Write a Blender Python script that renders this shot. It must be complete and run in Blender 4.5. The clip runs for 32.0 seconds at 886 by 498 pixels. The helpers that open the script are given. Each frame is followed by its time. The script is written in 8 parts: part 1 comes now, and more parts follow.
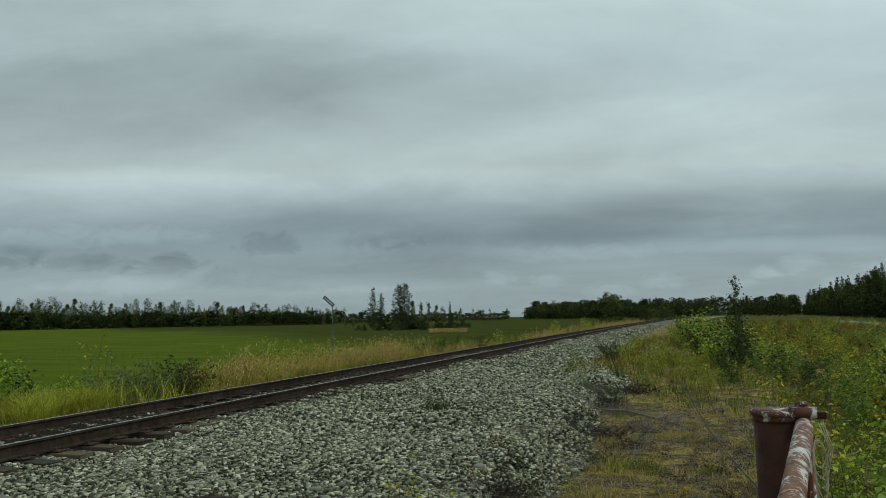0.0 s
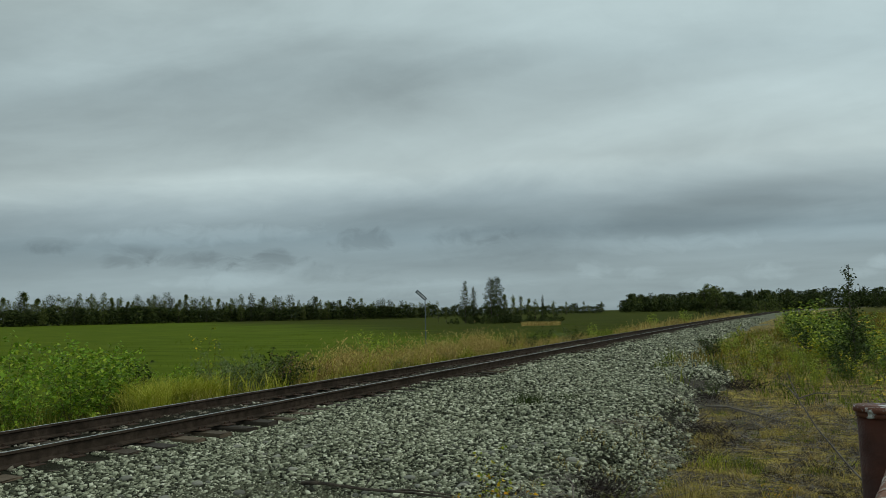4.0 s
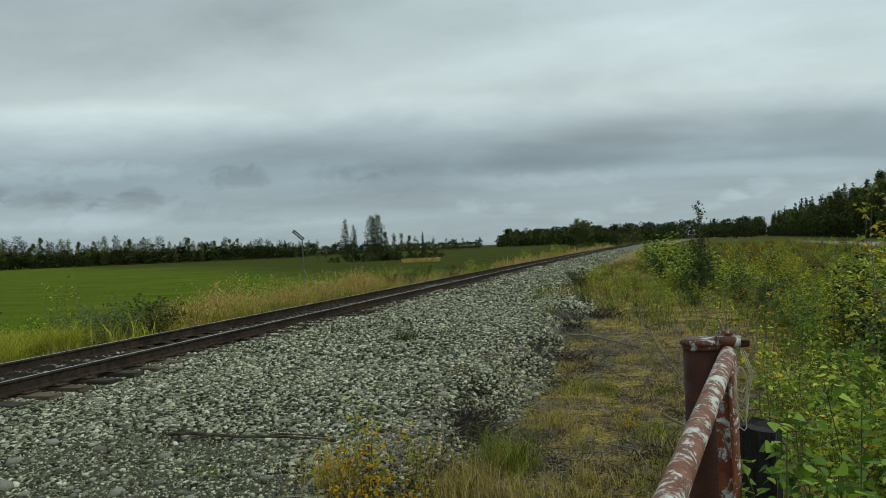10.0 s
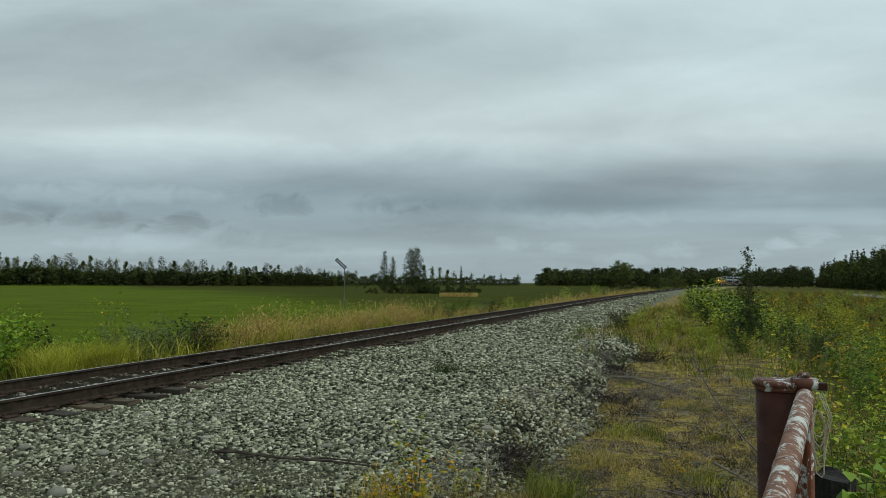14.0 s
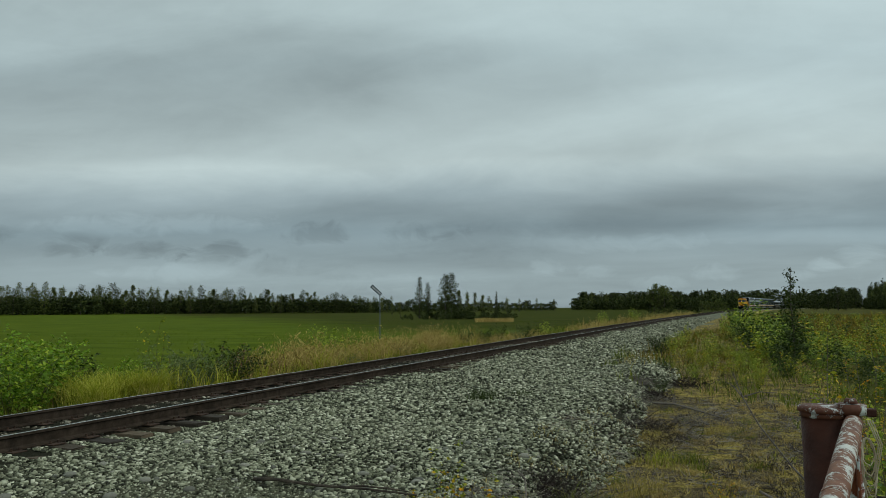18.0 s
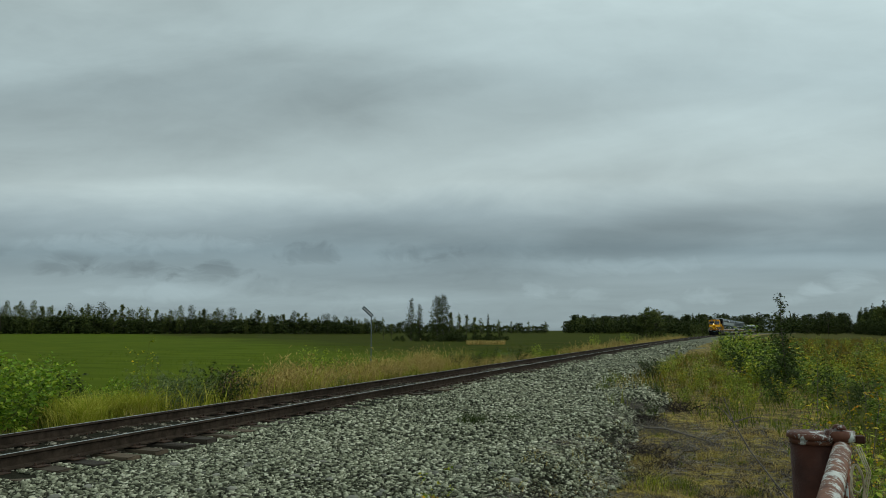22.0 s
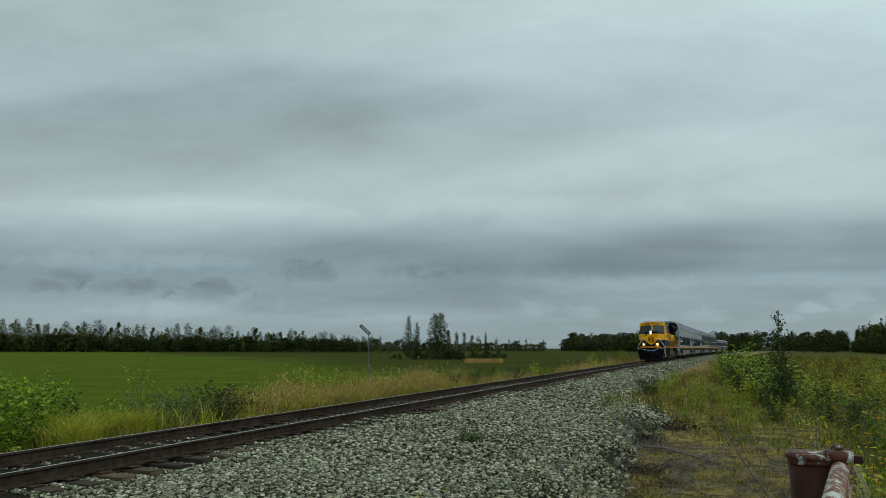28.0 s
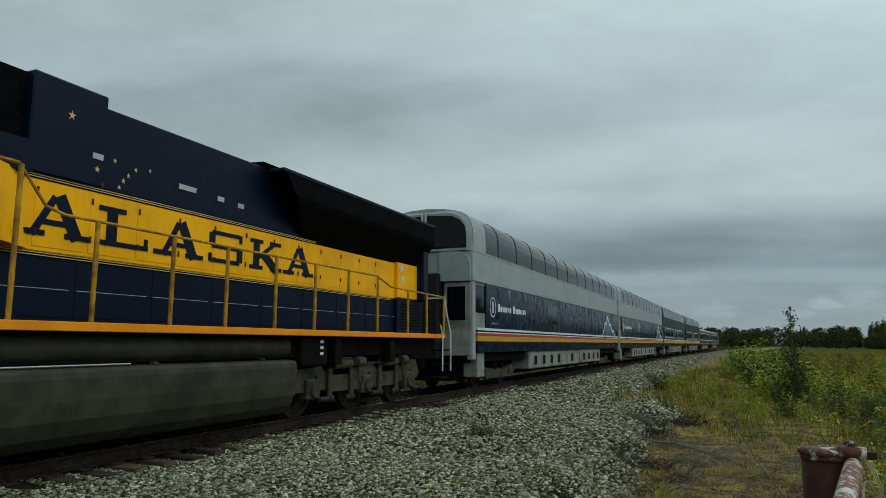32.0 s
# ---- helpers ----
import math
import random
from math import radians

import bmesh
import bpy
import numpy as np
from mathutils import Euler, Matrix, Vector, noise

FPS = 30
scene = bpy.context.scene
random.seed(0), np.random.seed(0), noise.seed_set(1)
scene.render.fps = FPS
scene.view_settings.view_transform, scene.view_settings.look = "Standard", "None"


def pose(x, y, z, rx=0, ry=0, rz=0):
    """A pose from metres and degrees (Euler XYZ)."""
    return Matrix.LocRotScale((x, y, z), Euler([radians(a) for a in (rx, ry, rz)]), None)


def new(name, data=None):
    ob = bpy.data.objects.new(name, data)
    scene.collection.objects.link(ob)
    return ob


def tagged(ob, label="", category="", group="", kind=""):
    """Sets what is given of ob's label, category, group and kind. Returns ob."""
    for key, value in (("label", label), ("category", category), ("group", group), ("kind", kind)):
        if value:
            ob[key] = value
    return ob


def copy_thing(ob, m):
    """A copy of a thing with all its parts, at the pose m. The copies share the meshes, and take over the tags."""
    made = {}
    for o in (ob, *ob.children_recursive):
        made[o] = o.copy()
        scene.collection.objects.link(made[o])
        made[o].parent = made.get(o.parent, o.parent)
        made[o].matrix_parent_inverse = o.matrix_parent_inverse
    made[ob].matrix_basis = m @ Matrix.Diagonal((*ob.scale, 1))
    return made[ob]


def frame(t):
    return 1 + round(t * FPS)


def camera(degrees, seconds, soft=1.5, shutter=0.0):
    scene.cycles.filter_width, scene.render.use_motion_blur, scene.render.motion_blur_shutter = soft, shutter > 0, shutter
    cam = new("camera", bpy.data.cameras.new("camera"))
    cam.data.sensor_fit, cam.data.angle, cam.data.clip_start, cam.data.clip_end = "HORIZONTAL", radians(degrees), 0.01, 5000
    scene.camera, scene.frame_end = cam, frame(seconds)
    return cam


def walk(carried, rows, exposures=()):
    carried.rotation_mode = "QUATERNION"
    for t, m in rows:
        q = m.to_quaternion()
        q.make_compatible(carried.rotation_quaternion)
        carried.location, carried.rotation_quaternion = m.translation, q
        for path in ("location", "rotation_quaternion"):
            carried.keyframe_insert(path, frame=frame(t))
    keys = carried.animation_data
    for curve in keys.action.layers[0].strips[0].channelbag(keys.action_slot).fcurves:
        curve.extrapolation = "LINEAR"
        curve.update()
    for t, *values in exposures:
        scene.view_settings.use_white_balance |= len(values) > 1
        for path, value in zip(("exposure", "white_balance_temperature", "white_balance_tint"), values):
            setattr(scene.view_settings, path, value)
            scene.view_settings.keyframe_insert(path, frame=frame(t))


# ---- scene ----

# stops and white balance of the clip's camera, which brightens and warms when it looks down at the gravel
EXPOSURES = [(0.0, 0.08, 6500, 10), (5.5, 0.08, 6500, 10), (7.0, 0.22, 6500, 10.5), (9.0, 0.30, 6520, 11.5), (10.0, 0.34, 6560, 12), (11.0, 0.54, 6680, 13.5), (13.0, 0.58, 6600, 14), (14.5, 0.17, 6500, 11),
             (16.5, 0.08, 6500, 10), (28.0, 0.08, 6420, 9), (30.0, 0.04, 6400, 9), (32.0, 0.04, 6420, 9)]

# ---- camera: t, x, y, z, tilt, lean, turn ----
PATH = [
    (0.0, -0.037, 0.061, 1.411, 95.81, -1.17, 19.07),
    (0.5, -0.034, 0.053, 1.413, 96.03, -0.43, 19.63),
    (1.0, -0.039, 0.043, 1.415, 96.93, -0.15, 20.73),
    (1.5, -0.032, 0.056, 1.411, 96.10, -0.87, 20.05),
    (2.0, -0.028, 0.033, 1.411, 95.69, -1.12, 19.48),
    (2.5, -0.033, 0.035, 1.410, 96.05, -0.83, 19.65),
    (3.0, -0.009, 0.016, 1.424, 95.71, -1.54, 22.33),
    (3.5, 0.010, 0.016, 1.403, 95.46, -0.69, 26.12),
    (5.5, 0.017, 0.041, 1.457, 95.24, -2.13, 26.95),
    (6.0, 0.002, 0.078, 1.471, 93.97, -2.48, 23.54),
    (6.5, -0.006, 0.091, 1.442, 92.96, -0.63, 19.97),
    (7.0, 0.000, 0.085, 1.437, 92.42, 0.34, 13.65),
    (7.5, 0.014, 0.062, 1.443, 92.43, -0.66, 12.55),
    (8.0, 0.005, 0.055, 1.441, 92.10, 0.35, 14.07),
    (8.5, 0.030, 0.056, 1.442, 92.31, 1.11, 19.03),
    (9.0, 0.058, 0.055, 1.448, 91.14, -1.27, 24.56),
    (9.5, 0.081, 0.076, 1.462, 90.78, -2.63, 20.66),
    (10.0, 0.110, 0.073, 1.456, 89.85, -2.61, 16.98),
    (10.5, 0.094, 0.081, 1.436, 88.63, -1.35, 17.90),
    (11.0, 0.021, 0.062, 1.426, 88.12, 0.10, 15.97),
    (11.5, -0.003, 0.032, 1.413, 88.83, 0.16, 19.28),
    (12.0, -0.002, 0.037, 1.404, 88.44, 0.87, 19.35),
    (12.5, -0.003, 0.023, 1.399, 87.94, 1.23, 19.94),
    (13.0, 0.000, 0.011, 1.404, 89.52, 0.93, 20.76),
    (13.5, -0.003, 0.014, 1.409, 90.73, 0.28, 20.45),
    (14.0, -0.020, 0.008, 1.415, 92.86, 0.09, 20.11),
    (14.5, -0.026, 0.007, 1.417, 93.84, 0.06, 20.79),
    (16.5, -0.012, -0.007, 1.418, 94.71, -0.48, 22.63),
    (17.0, -0.014, -0.009, 1.421, 94.66, -0.52, 22.85),
    (17.5, -0.013, -0.011, 1.419, 94.86, -0.62, 23.07),
    (18.0, -0.012, -0.011, 1.421, 95.00, -0.49, 23.00),
    (18.5, -0.010, -0.017, 1.421, 95.53, -0.45, 23.11),
    (19.0, -0.008, -0.013, 1.424, 95.86, -0.49, 22.90),
    (19.5, -0.006, -0.011, 1.423, 95.99, -0.30, 22.76),
    (20.0, -0.004, -0.022, 1.430, 96.79, -0.27, 23.14),
    (20.5, -0.005, -0.037, 1.427, 96.21, -0.29, 23.14),
    (21.0, -0.006, -0.023, 1.423, 95.63, 0.26, 22.25),
    (21.5, -0.005, -0.018, 1.428, 96.47, 0.05, 22.36),
    (22.0, -0.004, -0.024, 1.427, 96.82, -0.06, 22.34),
    (22.5, -0.003, -0.007, 1.429, 97.08, -0.19, 22.40),
    (23.0, -0.005, -0.022, 1.430, 97.35, -0.14, 22.18),
    (23.5, -0.004, -0.021, 1.428, 97.38, -0.05, 22.41),
    (24.0, -0.004, -0.026, 1.429, 97.44, -0.05, 22.23),
    (24.5, -0.003, -0.031, 1.430, 97.51, -0.19, 22.16),
    (25.0, -0.004, -0.035, 1.430, 97.64, -0.19, 22.10),
    (25.5, -0.005, -0.043, 1.433, 97.51, -0.22, 22.28),
    (27.5, 0.001, -0.031, 1.431, 98.22, -0.06, 21.96),
    (28.0, -0.001, -0.039, 1.434, 98.30, -0.06, 22.13),
    (28.5, -0.001, -0.042, 1.434, 98.21, -0.16, 22.09),
    (29.0, 0.001, -0.037, 1.432, 98.30, -0.06, 22.13),
    (29.5, -0.001, -0.047, 1.431, 98.34, -0.13, 22.04),
    (30.0, 0.001, -0.023, 1.432, 98.41, -0.14, 22.08),
    (30.5, -0.000, -0.027, 1.431, 97.99, -0.12, 22.27),
    (31.0, -0.001, -0.023, 1.432, 98.02, -0.14, 22.40),
    (31.5, -0.004, -0.028, 1.430, 98.17, -0.04, 22.80),
    (32.0, -0.007, -0.047, 1.432, 97.82, 0.22, 22.98),
]
cam = camera(65.89, 32.0, soft=0.7)
walk(cam, [(t, pose(x, y, z, a, 0, c) @ pose(0, 0, 0, 0, 0, b)) for t, x, y, z, a, b, c in PATH],
     exposures=EXPOSURES)

# ---- track plan: rail heads at z = 0, the line bends to the right far off ----
XC = -8.614


def bend(y):
    d = 1.366e-4 * max(0.0, min(y, 450.0) - 24.0) ** 2 + 1.0e-6 * max(0.0, min(y, 450.0) - 280.0) ** 3
    return d + 0.203 * max(0.0, y - 450.0)


def bend_np(y):
    m = np.minimum(y, 450.0)
    return 1.366e-4 * np.maximum(0, m - 24.0) ** 2 + 1.0e-6 * np.maximum(0, m - 280.0) ** 3 + 0.203 * np.maximum(0, y - 450.0)


# ---- world: an overcast sky over a plain daylight sky ----
SUN_EL, SUN_AZ = 48.0, 75.0


def make_world():
    w = bpy.data.worlds.new("overcast_sky")
    scene.world = w
    w.use_nodes = True
    nt = w.node_tree
    nt.nodes.clear()
    N, K = nt.nodes.new, nt.links.new

    def math_node(op, a, b=None, clamp=False):
        n = N("ShaderNodeMath")
        n.operation, n.use_clamp = op, clamp
        for i, v in enumerate((a, b)):
            if v is None:
                continue
            if isinstance(v, (int, float)):
                n.inputs[i].default_value = v
            else:
                K(v, n.inputs[i])
        return n.outputs[0]

    sky = N("ShaderNodeTexSky")
    sky.sky_type = "NISHITA"
    sky.sun_disc = False
    sky.sun_elevation, sky.sun_rotation = radians(SUN_EL), radians(SUN_AZ)
    sky.air_density, sky.dust_density = 1.0, 2.0
    tc = N("ShaderNodeTexCoord")
    sep = N("ShaderNodeSeparateXYZ")
    K(tc.outputs["Generated"], sep.inputs[0])
    x, y, z = sep.outputs
    up = math_node("MAXIMUM", z, 0.0)
    az = math_node("ARCTAN2", x, y)
    # height over the horizon as it grows for straight bands that lie across the line
    ahead = math_node("MAXIMUM", math_node("COSINE", math_node("ADD", az, radians(20.0))), 0.5)
    plan = math_node("SQRT", math_node("MAXIMUM", math_node("SUBTRACT", 1.0, math_node("MULTIPLY", up, up)), 0.01))
    rise = math_node("DIVIDE", up, math_node("MULTIPLY", plan, ahead))
    # cloud sheet, seen in perspective
    den = math_node("ADD", up, 0.10)
    comb = N("ShaderNodeCombineXYZ")
    K(math_node("DIVIDE", x, den), comb.inputs[0])
    K(math_node("DIVIDE", y, den), comb.inputs[1])

    def noise_at(vec, scale, detail, rough, off, stretch=(1, 1, 1), dist=0.0):
        mp = N("ShaderNodeMapping")
        mp.inputs["Location"].default_value = off
        mp.inputs["Scale"].default_value = stretch
        K(vec, mp.inputs[0])
        n = N("ShaderNodeTexNoise")
        n.inputs["Scale"].default_value, n.inputs["Detail"].default_value = scale, detail
        n.inputs["Roughness"].default_value, n.inputs["Distortion"].default_value = rough, dist
        K(mp.outputs[0], n.inputs["Vector"])
        return n.outputs["Fac"]

    sheet = noise_at(comb.outputs[0], 0.62, 7, 0.55, (3.1, 7.7, 0), (1, 1.25, 1), 0.5)
    flat = N("ShaderNodeCombineXYZ")
    K(az, flat.inputs[0])
    K(rise, flat.inputs[1])
    wisps = noise_at(flat.outputs[0], 2.6, 7, 0.60, (1.3, 0.4, 0), (1.0, 3.2, 1), 0.5)
    # brightness by height over the horizon
    el = math_node("ADD", rise, math_node("MULTIPLY", math_node("SUBTRACT", wisps, 0.5), 0.055))
    prof = N("ShaderNodeValToRGB")
    K(math_node("MULTIPLY", el, 1.6), prof.inputs[0])
    r = prof.color_ramp
    stops = ((0, 0.262, 0.335, 0.352), (0.1, 0.262, 0.336, 0.357), (0.19, 0.203, 0.272, 0.298), (0.27, 0.262, 0.332, 0.350),
             (0.35, 0.400, 0.483, 0.482), (0.44, 0.372, 0.455, 0.457), (0.6, 0.350, 0.438, 0.448), (0.78, 0.405, 0.502, 0.508),
             (1.0, 0.46, 0.56, 0.55))
    for i, (p, *c) in enumerate(stops):
        e = r.elements[i] if i < 2 else r.elements.new(p)
        e.position, e.color = p, (*c, 1)
    gain = math_node("ADD", 0.76, math_node("MULTIPLY", sheet, 0.50))
    gain = math_node("MULTIPLY", gain, math_node("ADD", 0.88, math_node("MULTIPLY", wisps, 0.24)))
    mottle = noise_at(flat.outputs[0], 7.5, 6, 0.6, (8.1, 3.3, 0), (1.0, 1.9, 1), 0.8)
    gain = math_node("MULTIPLY", gain, math_node("ADD", 0.92, math_node("MULTIPLY", mottle, 0.16)))
    # the cloud thins to the right of the line
    side = math_node("ADD", 1.20, math_node("MULTIPLY", az, 0.22))
    gain = math_node("MULTIPLY", gain, math_node("ADD", 1.0, math_node("MULTIPLY", math_node("SUBTRACT", side, 1.0), math_node("MULTIPLY", up, 3.2, True))))

    def puff(a0, e0, wa, we, amount, src, grain, rag, skew=0.0):
        da = math_node("DIVIDE", math_node("SUBTRACT", az, radians(a0)), radians(wa))
        de = math_node("DIVIDE", math_node("SUBTRACT", rise, math.tan(radians(e0)) / max(0.5, math.cos(radians(a0 + 20)))), radians(we))
        if skew:
            de = math_node("SUBTRACT", de, math_node("MULTIPLY", da, skew))
        d2 = math_node("ADD", math_node("MULTIPLY", da, da), math_node("MULTIPLY", de, de))
        d2 = math_node("ADD", d2, math_node("MULTIPLY", math_node("SUBTRACT", 0.5, grain), rag))
        f = math_node("SUBTRACT", 1.0, d2, True)
        if rag < 2:
            f = math_node("MULTIPLY", math_node("MULTIPLY", f, f), math_node("SUBTRACT", 3.0, math_node("MULTIPLY", f, 2.0)))
        return math_node("ADD", src, math_node("MULTIPLY", f, amount))

    small = noise_at(flat.outputs[0], 19, 6, 0.62, (0, 0, 0), (1.0, 1.5, 1), 0.9)
    for a0, e0, wa, we, amt in CLOUDLETS:
        gain = puff(a0, e0, wa, we, amt, gain, small, 4.2)
    streaks = noise_at(flat.outputs[0], 4.2, 6, 0.55, (4.7, 2.2, 0), (0.8, 2.0, 1), 0.6)
    for a0, e0, wa, we, amt, skew in VEILS:
        gain = puff(a0, e0, wa, we, amt, gain, streaks, 1.5, skew)
    mix = N("ShaderNodeMix")
    mix.data_type, mix.blend_type = "RGBA", "MULTIPLY"
    mix.inputs[0].default_value = 1.0
    K(prof.outputs[0], mix.inputs[6])
    gc = N("ShaderNodeCombineXYZ")
    for i in range(3):
        K(gain, gc.inputs[i])
    K(gc.outputs[0], mix.inputs[7])
    soft = N("ShaderNodeMix")
    soft.data_type = "RGBA"
    soft.inputs[0].default_value = 0.94
    dim = N("ShaderNodeMix")
    dim.data_type, dim.blend_type = "RGBA", "MULTIPLY"
    dim.inputs[0].default_value = 1.0
    dim.inputs[7].default_value = (0.1, 0.1, 0.1, 1)
    K(sky.outputs[0], dim.inputs[6])
    K(dim.outputs[2], soft.inputs[6])
    K(mix.outputs[2], soft.inputs[7])
    bg = N("ShaderNodeBackground")
    bg.inputs[1].default_value = 1.0
    K(soft.outputs[2], bg.inputs[0])
    out = N("ShaderNodeOutputWorld")
    K(bg.outputs[0], out.inputs[0])


# bearing, height, half widths in degrees, and how much lighter or darker
CLOUDLETS = (
    (-51.5, 5.0, 2.6, 1.1, -0.22), (-46.5, 4.6, 3.4, 0.9, -0.22), (-41.0, 4.5, 3.0, 1.2, -0.26), (-33.8, 6.2, 2.8, 1.2, -0.22),
    (-56.5, 5.6, 2.2, 0.9, -0.20), (-24.5, 6.5, 4, 0.9, -0.14), (-36, 3.5, 4.6, 1.0, -0.12), (-44, 3.0, 6, 0.8, 0.13),
    (-14.5, 3.4, 1.7, 0.8, 0.15), (-10.5, 3.0, 1.6, 0.7, 0.13), (-1.5, 2.6, 2.2, 0.8, 0.16), (8.4, 3.5, 1.7, 0.9, 0.19), (6.2, 3.0, 1.3, 0.6, 0.20),
    (4.5, 2.2, 1.4, 0.6, 0.18), (-47, 6.6, 10, 1.0, 0.16), (-9, 5.2, 9, 0.8, 0.13), (-20, 5.6, 9, 1.6, -0.08),
    (-28, 2.2, 7, 0.8, 0.10), (14, 3.0, 2.4, 0.9, 0.18), (11, 2.0, 3, 0.7, 0.16), (-5.5, 1.9, 2.4, 0.6, 0.13), (20, 4.4, 4, 1.2, 0.14),
)
# wide soft bands of the cloud sheet: bearing, height, half widths, amount, slant
VEILS = (
    (-10, 7.2, 19, 1.9, -0.22, 0.2), (6, 8.2, 18, 1.8, -0.13, -0.2), (-30, 8.0, 10, 1.4, -0.10, 0.3), (-46, 9.6, 22, 2.8, 0.20, -0.1), (-17, 10.6, 20, 2.2, 0.16, 0.2),
    (-46, 17.0, 28, 6.5, -0.20, 0.45), (-54, 25, 30, 10.0, -0.18, 0.3), (-22, 4.4, 16, 1.8, -0.12, 0.0), (-46, 3.2, 16, 2.2, 0.14, 0.0), (-4, 15.5, 18, 3.0, 0.10, 0.4), (-12, 24, 20, 6.0, 0.08, 0.5), (8, 5.0, 12, 0.9, 0.16, 0.0),
    (-26, 20, 12, 2.0, -0.08, 0.8), (0, 27, 20, 5, 0.10, 0.3),
)
make_world()
sun_data = bpy.data.lights.new("sun", "SUN")
sun_data.energy, sun_data.angle, sun_data.color = 0.55, radians(24), (1.0, 0.96, 0.90)
sun = new("sun", sun_data)
sun.matrix_world = pose(0, 0, 60, 0, 90 - SUN_EL, 90 - SUN_AZ) @ pose(0, 0, 0)


# ---- materials ----
def ramp(nt, fac, stops):
    n = nt.nodes.new("ShaderNodeValToRGB")
    for i, (p, c) in enumerate(stops):
        e = n.color_ramp.elements[i] if i < 2 else n.color_ramp.elements.new(p)
        e.position, e.color = p, (*c, 1)
    nt.links.new(fac, n.inputs[0])
    return n.outputs[0]


def tex(nt, scale, detail=5, rough=0.6, kind="Object", stretch=None, dist=0.0):
    tc = nt.nodes.new("ShaderNodeTexCoord")
    n = nt.nodes.new("ShaderNodeTexNoise")
    n.inputs["Scale"].default_value, n.inputs["Detail"].default_value = scale, detail
    n.inputs["Roughness"].default_value, n.inputs["Distortion"].default_value = rough, dist
    src = tc.outputs[kind]
    if stretch:
        mp = nt.nodes.new("ShaderNodeMapping")
        mp.inputs["Scale"].default_value = stretch
        nt.links.new(src, mp.inputs[0])
        src = mp.outputs[0]
    nt.links.new(src, n.inputs["Vector"])
    return n.outputs["Fac"]


def blend(nt, a, b, fac, mode="MIX"):
    n = nt.nodes.new("ShaderNodeMix")
    n.data_type, n.blend_type = "RGBA", mode
    for i, v in ((0, fac), (6, a), (7, b)):
        if isinstance(v, tuple):
            n.inputs[i].default_value = (*v, 1)
        elif isinstance(v, (int, float)):
            n.inputs[i].default_value = v
        else:
            nt.links.new(v, n.inputs[i])
    return n.outputs[2]


def base_mat(name, rough=0.7, metal=0.0, spec=0.5):
    m = bpy.data.materials.new(name)
    m.use_nodes = True
    b = m.node_tree.nodes["Principled BSDF"]
    b.inputs["Roughness"].default_value, b.inputs["Metallic"].default_value = rough, metal
    b.inputs["Specular IOR Level"].default_value = spec
    return m, m.node_tree, b


def bump(nt, b, height, strength, dist):
    n = nt.nodes.new("ShaderNodeBump")
    n.inputs["Strength"].default_value, n.inputs["Distance"].default_value = strength, dist
    nt.links.new(height, n.inputs["Height"])
    nt.links.new(n.outputs[0], b.inputs["Normal"])


def surf(name, c1, c2, scale=6, rough=0.7, metal=0.0, grime=None, grime_scale=1.3, bumpy=0.15, fine=60, spec=0.2, stretch=None):
    """Two tones of noise, a second patchy tone and fine relief."""
    m, nt, b = base_mat(name, rough, metal, spec)
    col = ramp(nt, tex(nt, scale, 6, 0.62, stretch=stretch), ((0.35, c1), (0.66, c2)))
    if grime:
        f = ramp(nt, tex(nt, grime_scale, 6, 0.7, stretch=stretch), ((0.46, (0, 0, 0)), (0.72, (1, 1, 1))))
        col = blend(nt, col, grime, f)
    nt.links.new(col, b.inputs["Base Color"])
    rr = ramp(nt, tex(nt, scale * 2.3, 4), ((0.3, (max(rough - 0.12, 0.05),) * 3), (0.7, (min(rough + 0.12, 1),) * 3)))
    nt.links.new(rr, b.inputs["Roughness"])
    if bumpy:
        bump(nt, b, tex(nt, fine, 4), bumpy, 0.02)
    return m


def island(name, stops, rough=0.75, translucent=0.0, noise_scale=0.0, tint=None, spec=0.12, cover=0.75):
    """Pieces of one mesh that differ from one another."""
    m, nt, b = base_mat(name, rough, 0.0, spec)
    g = nt.nodes.new("ShaderNodeNewGeometry")
    col = ramp(nt, g.outputs["Random Per Island"], stops)
    if noise_scale:
        col = blend(nt, col, tint or (0.05, 0.05, 0.05), ramp(nt, tex(nt, noise_scale, 5), ((0.42, (0, 0, 0)), (0.75, (cover,) * 3))))
    nt.links.new(col, b.inputs["Base Color"])
    if translucent:
        t = nt.nodes.new("ShaderNodeBsdfTranslucent")
        nt.links.new(col, t.inputs[0])
        mx = nt.nodes.new("ShaderNodeMixShader")
        mx.inputs[0].default_value = translucent
        nt.links.new(b.outputs[0], mx.inputs[1])
        nt.links.new(t.outputs[0], mx.inputs[2])
        nt.links.new(mx.outputs[0], nt.nodes["Material Output"].inputs[0])
    return m


def pieces(name, stops, rough=0.8, fine=30, bumpy=0.3, scale=5.0, grime=None):
    """Separate pieces that differ from one another."""
    m, nt, b = base_mat(name, rough)
    o = nt.nodes.new("ShaderNodeObjectInfo")
    col = ramp(nt, o.outputs["Random"], stops)
    col = blend(nt, col, grime or (0.03, 0.028, 0.025), ramp(nt, tex(nt, scale, 6), ((0.45, (0, 0, 0)), (0.8, (0.8, 0.8, 0.8)))))
    nt.links.new(col, b.inputs["Base Color"])
    bump(nt, b, tex(nt, fine, 4), bumpy, 0.02)
    return m


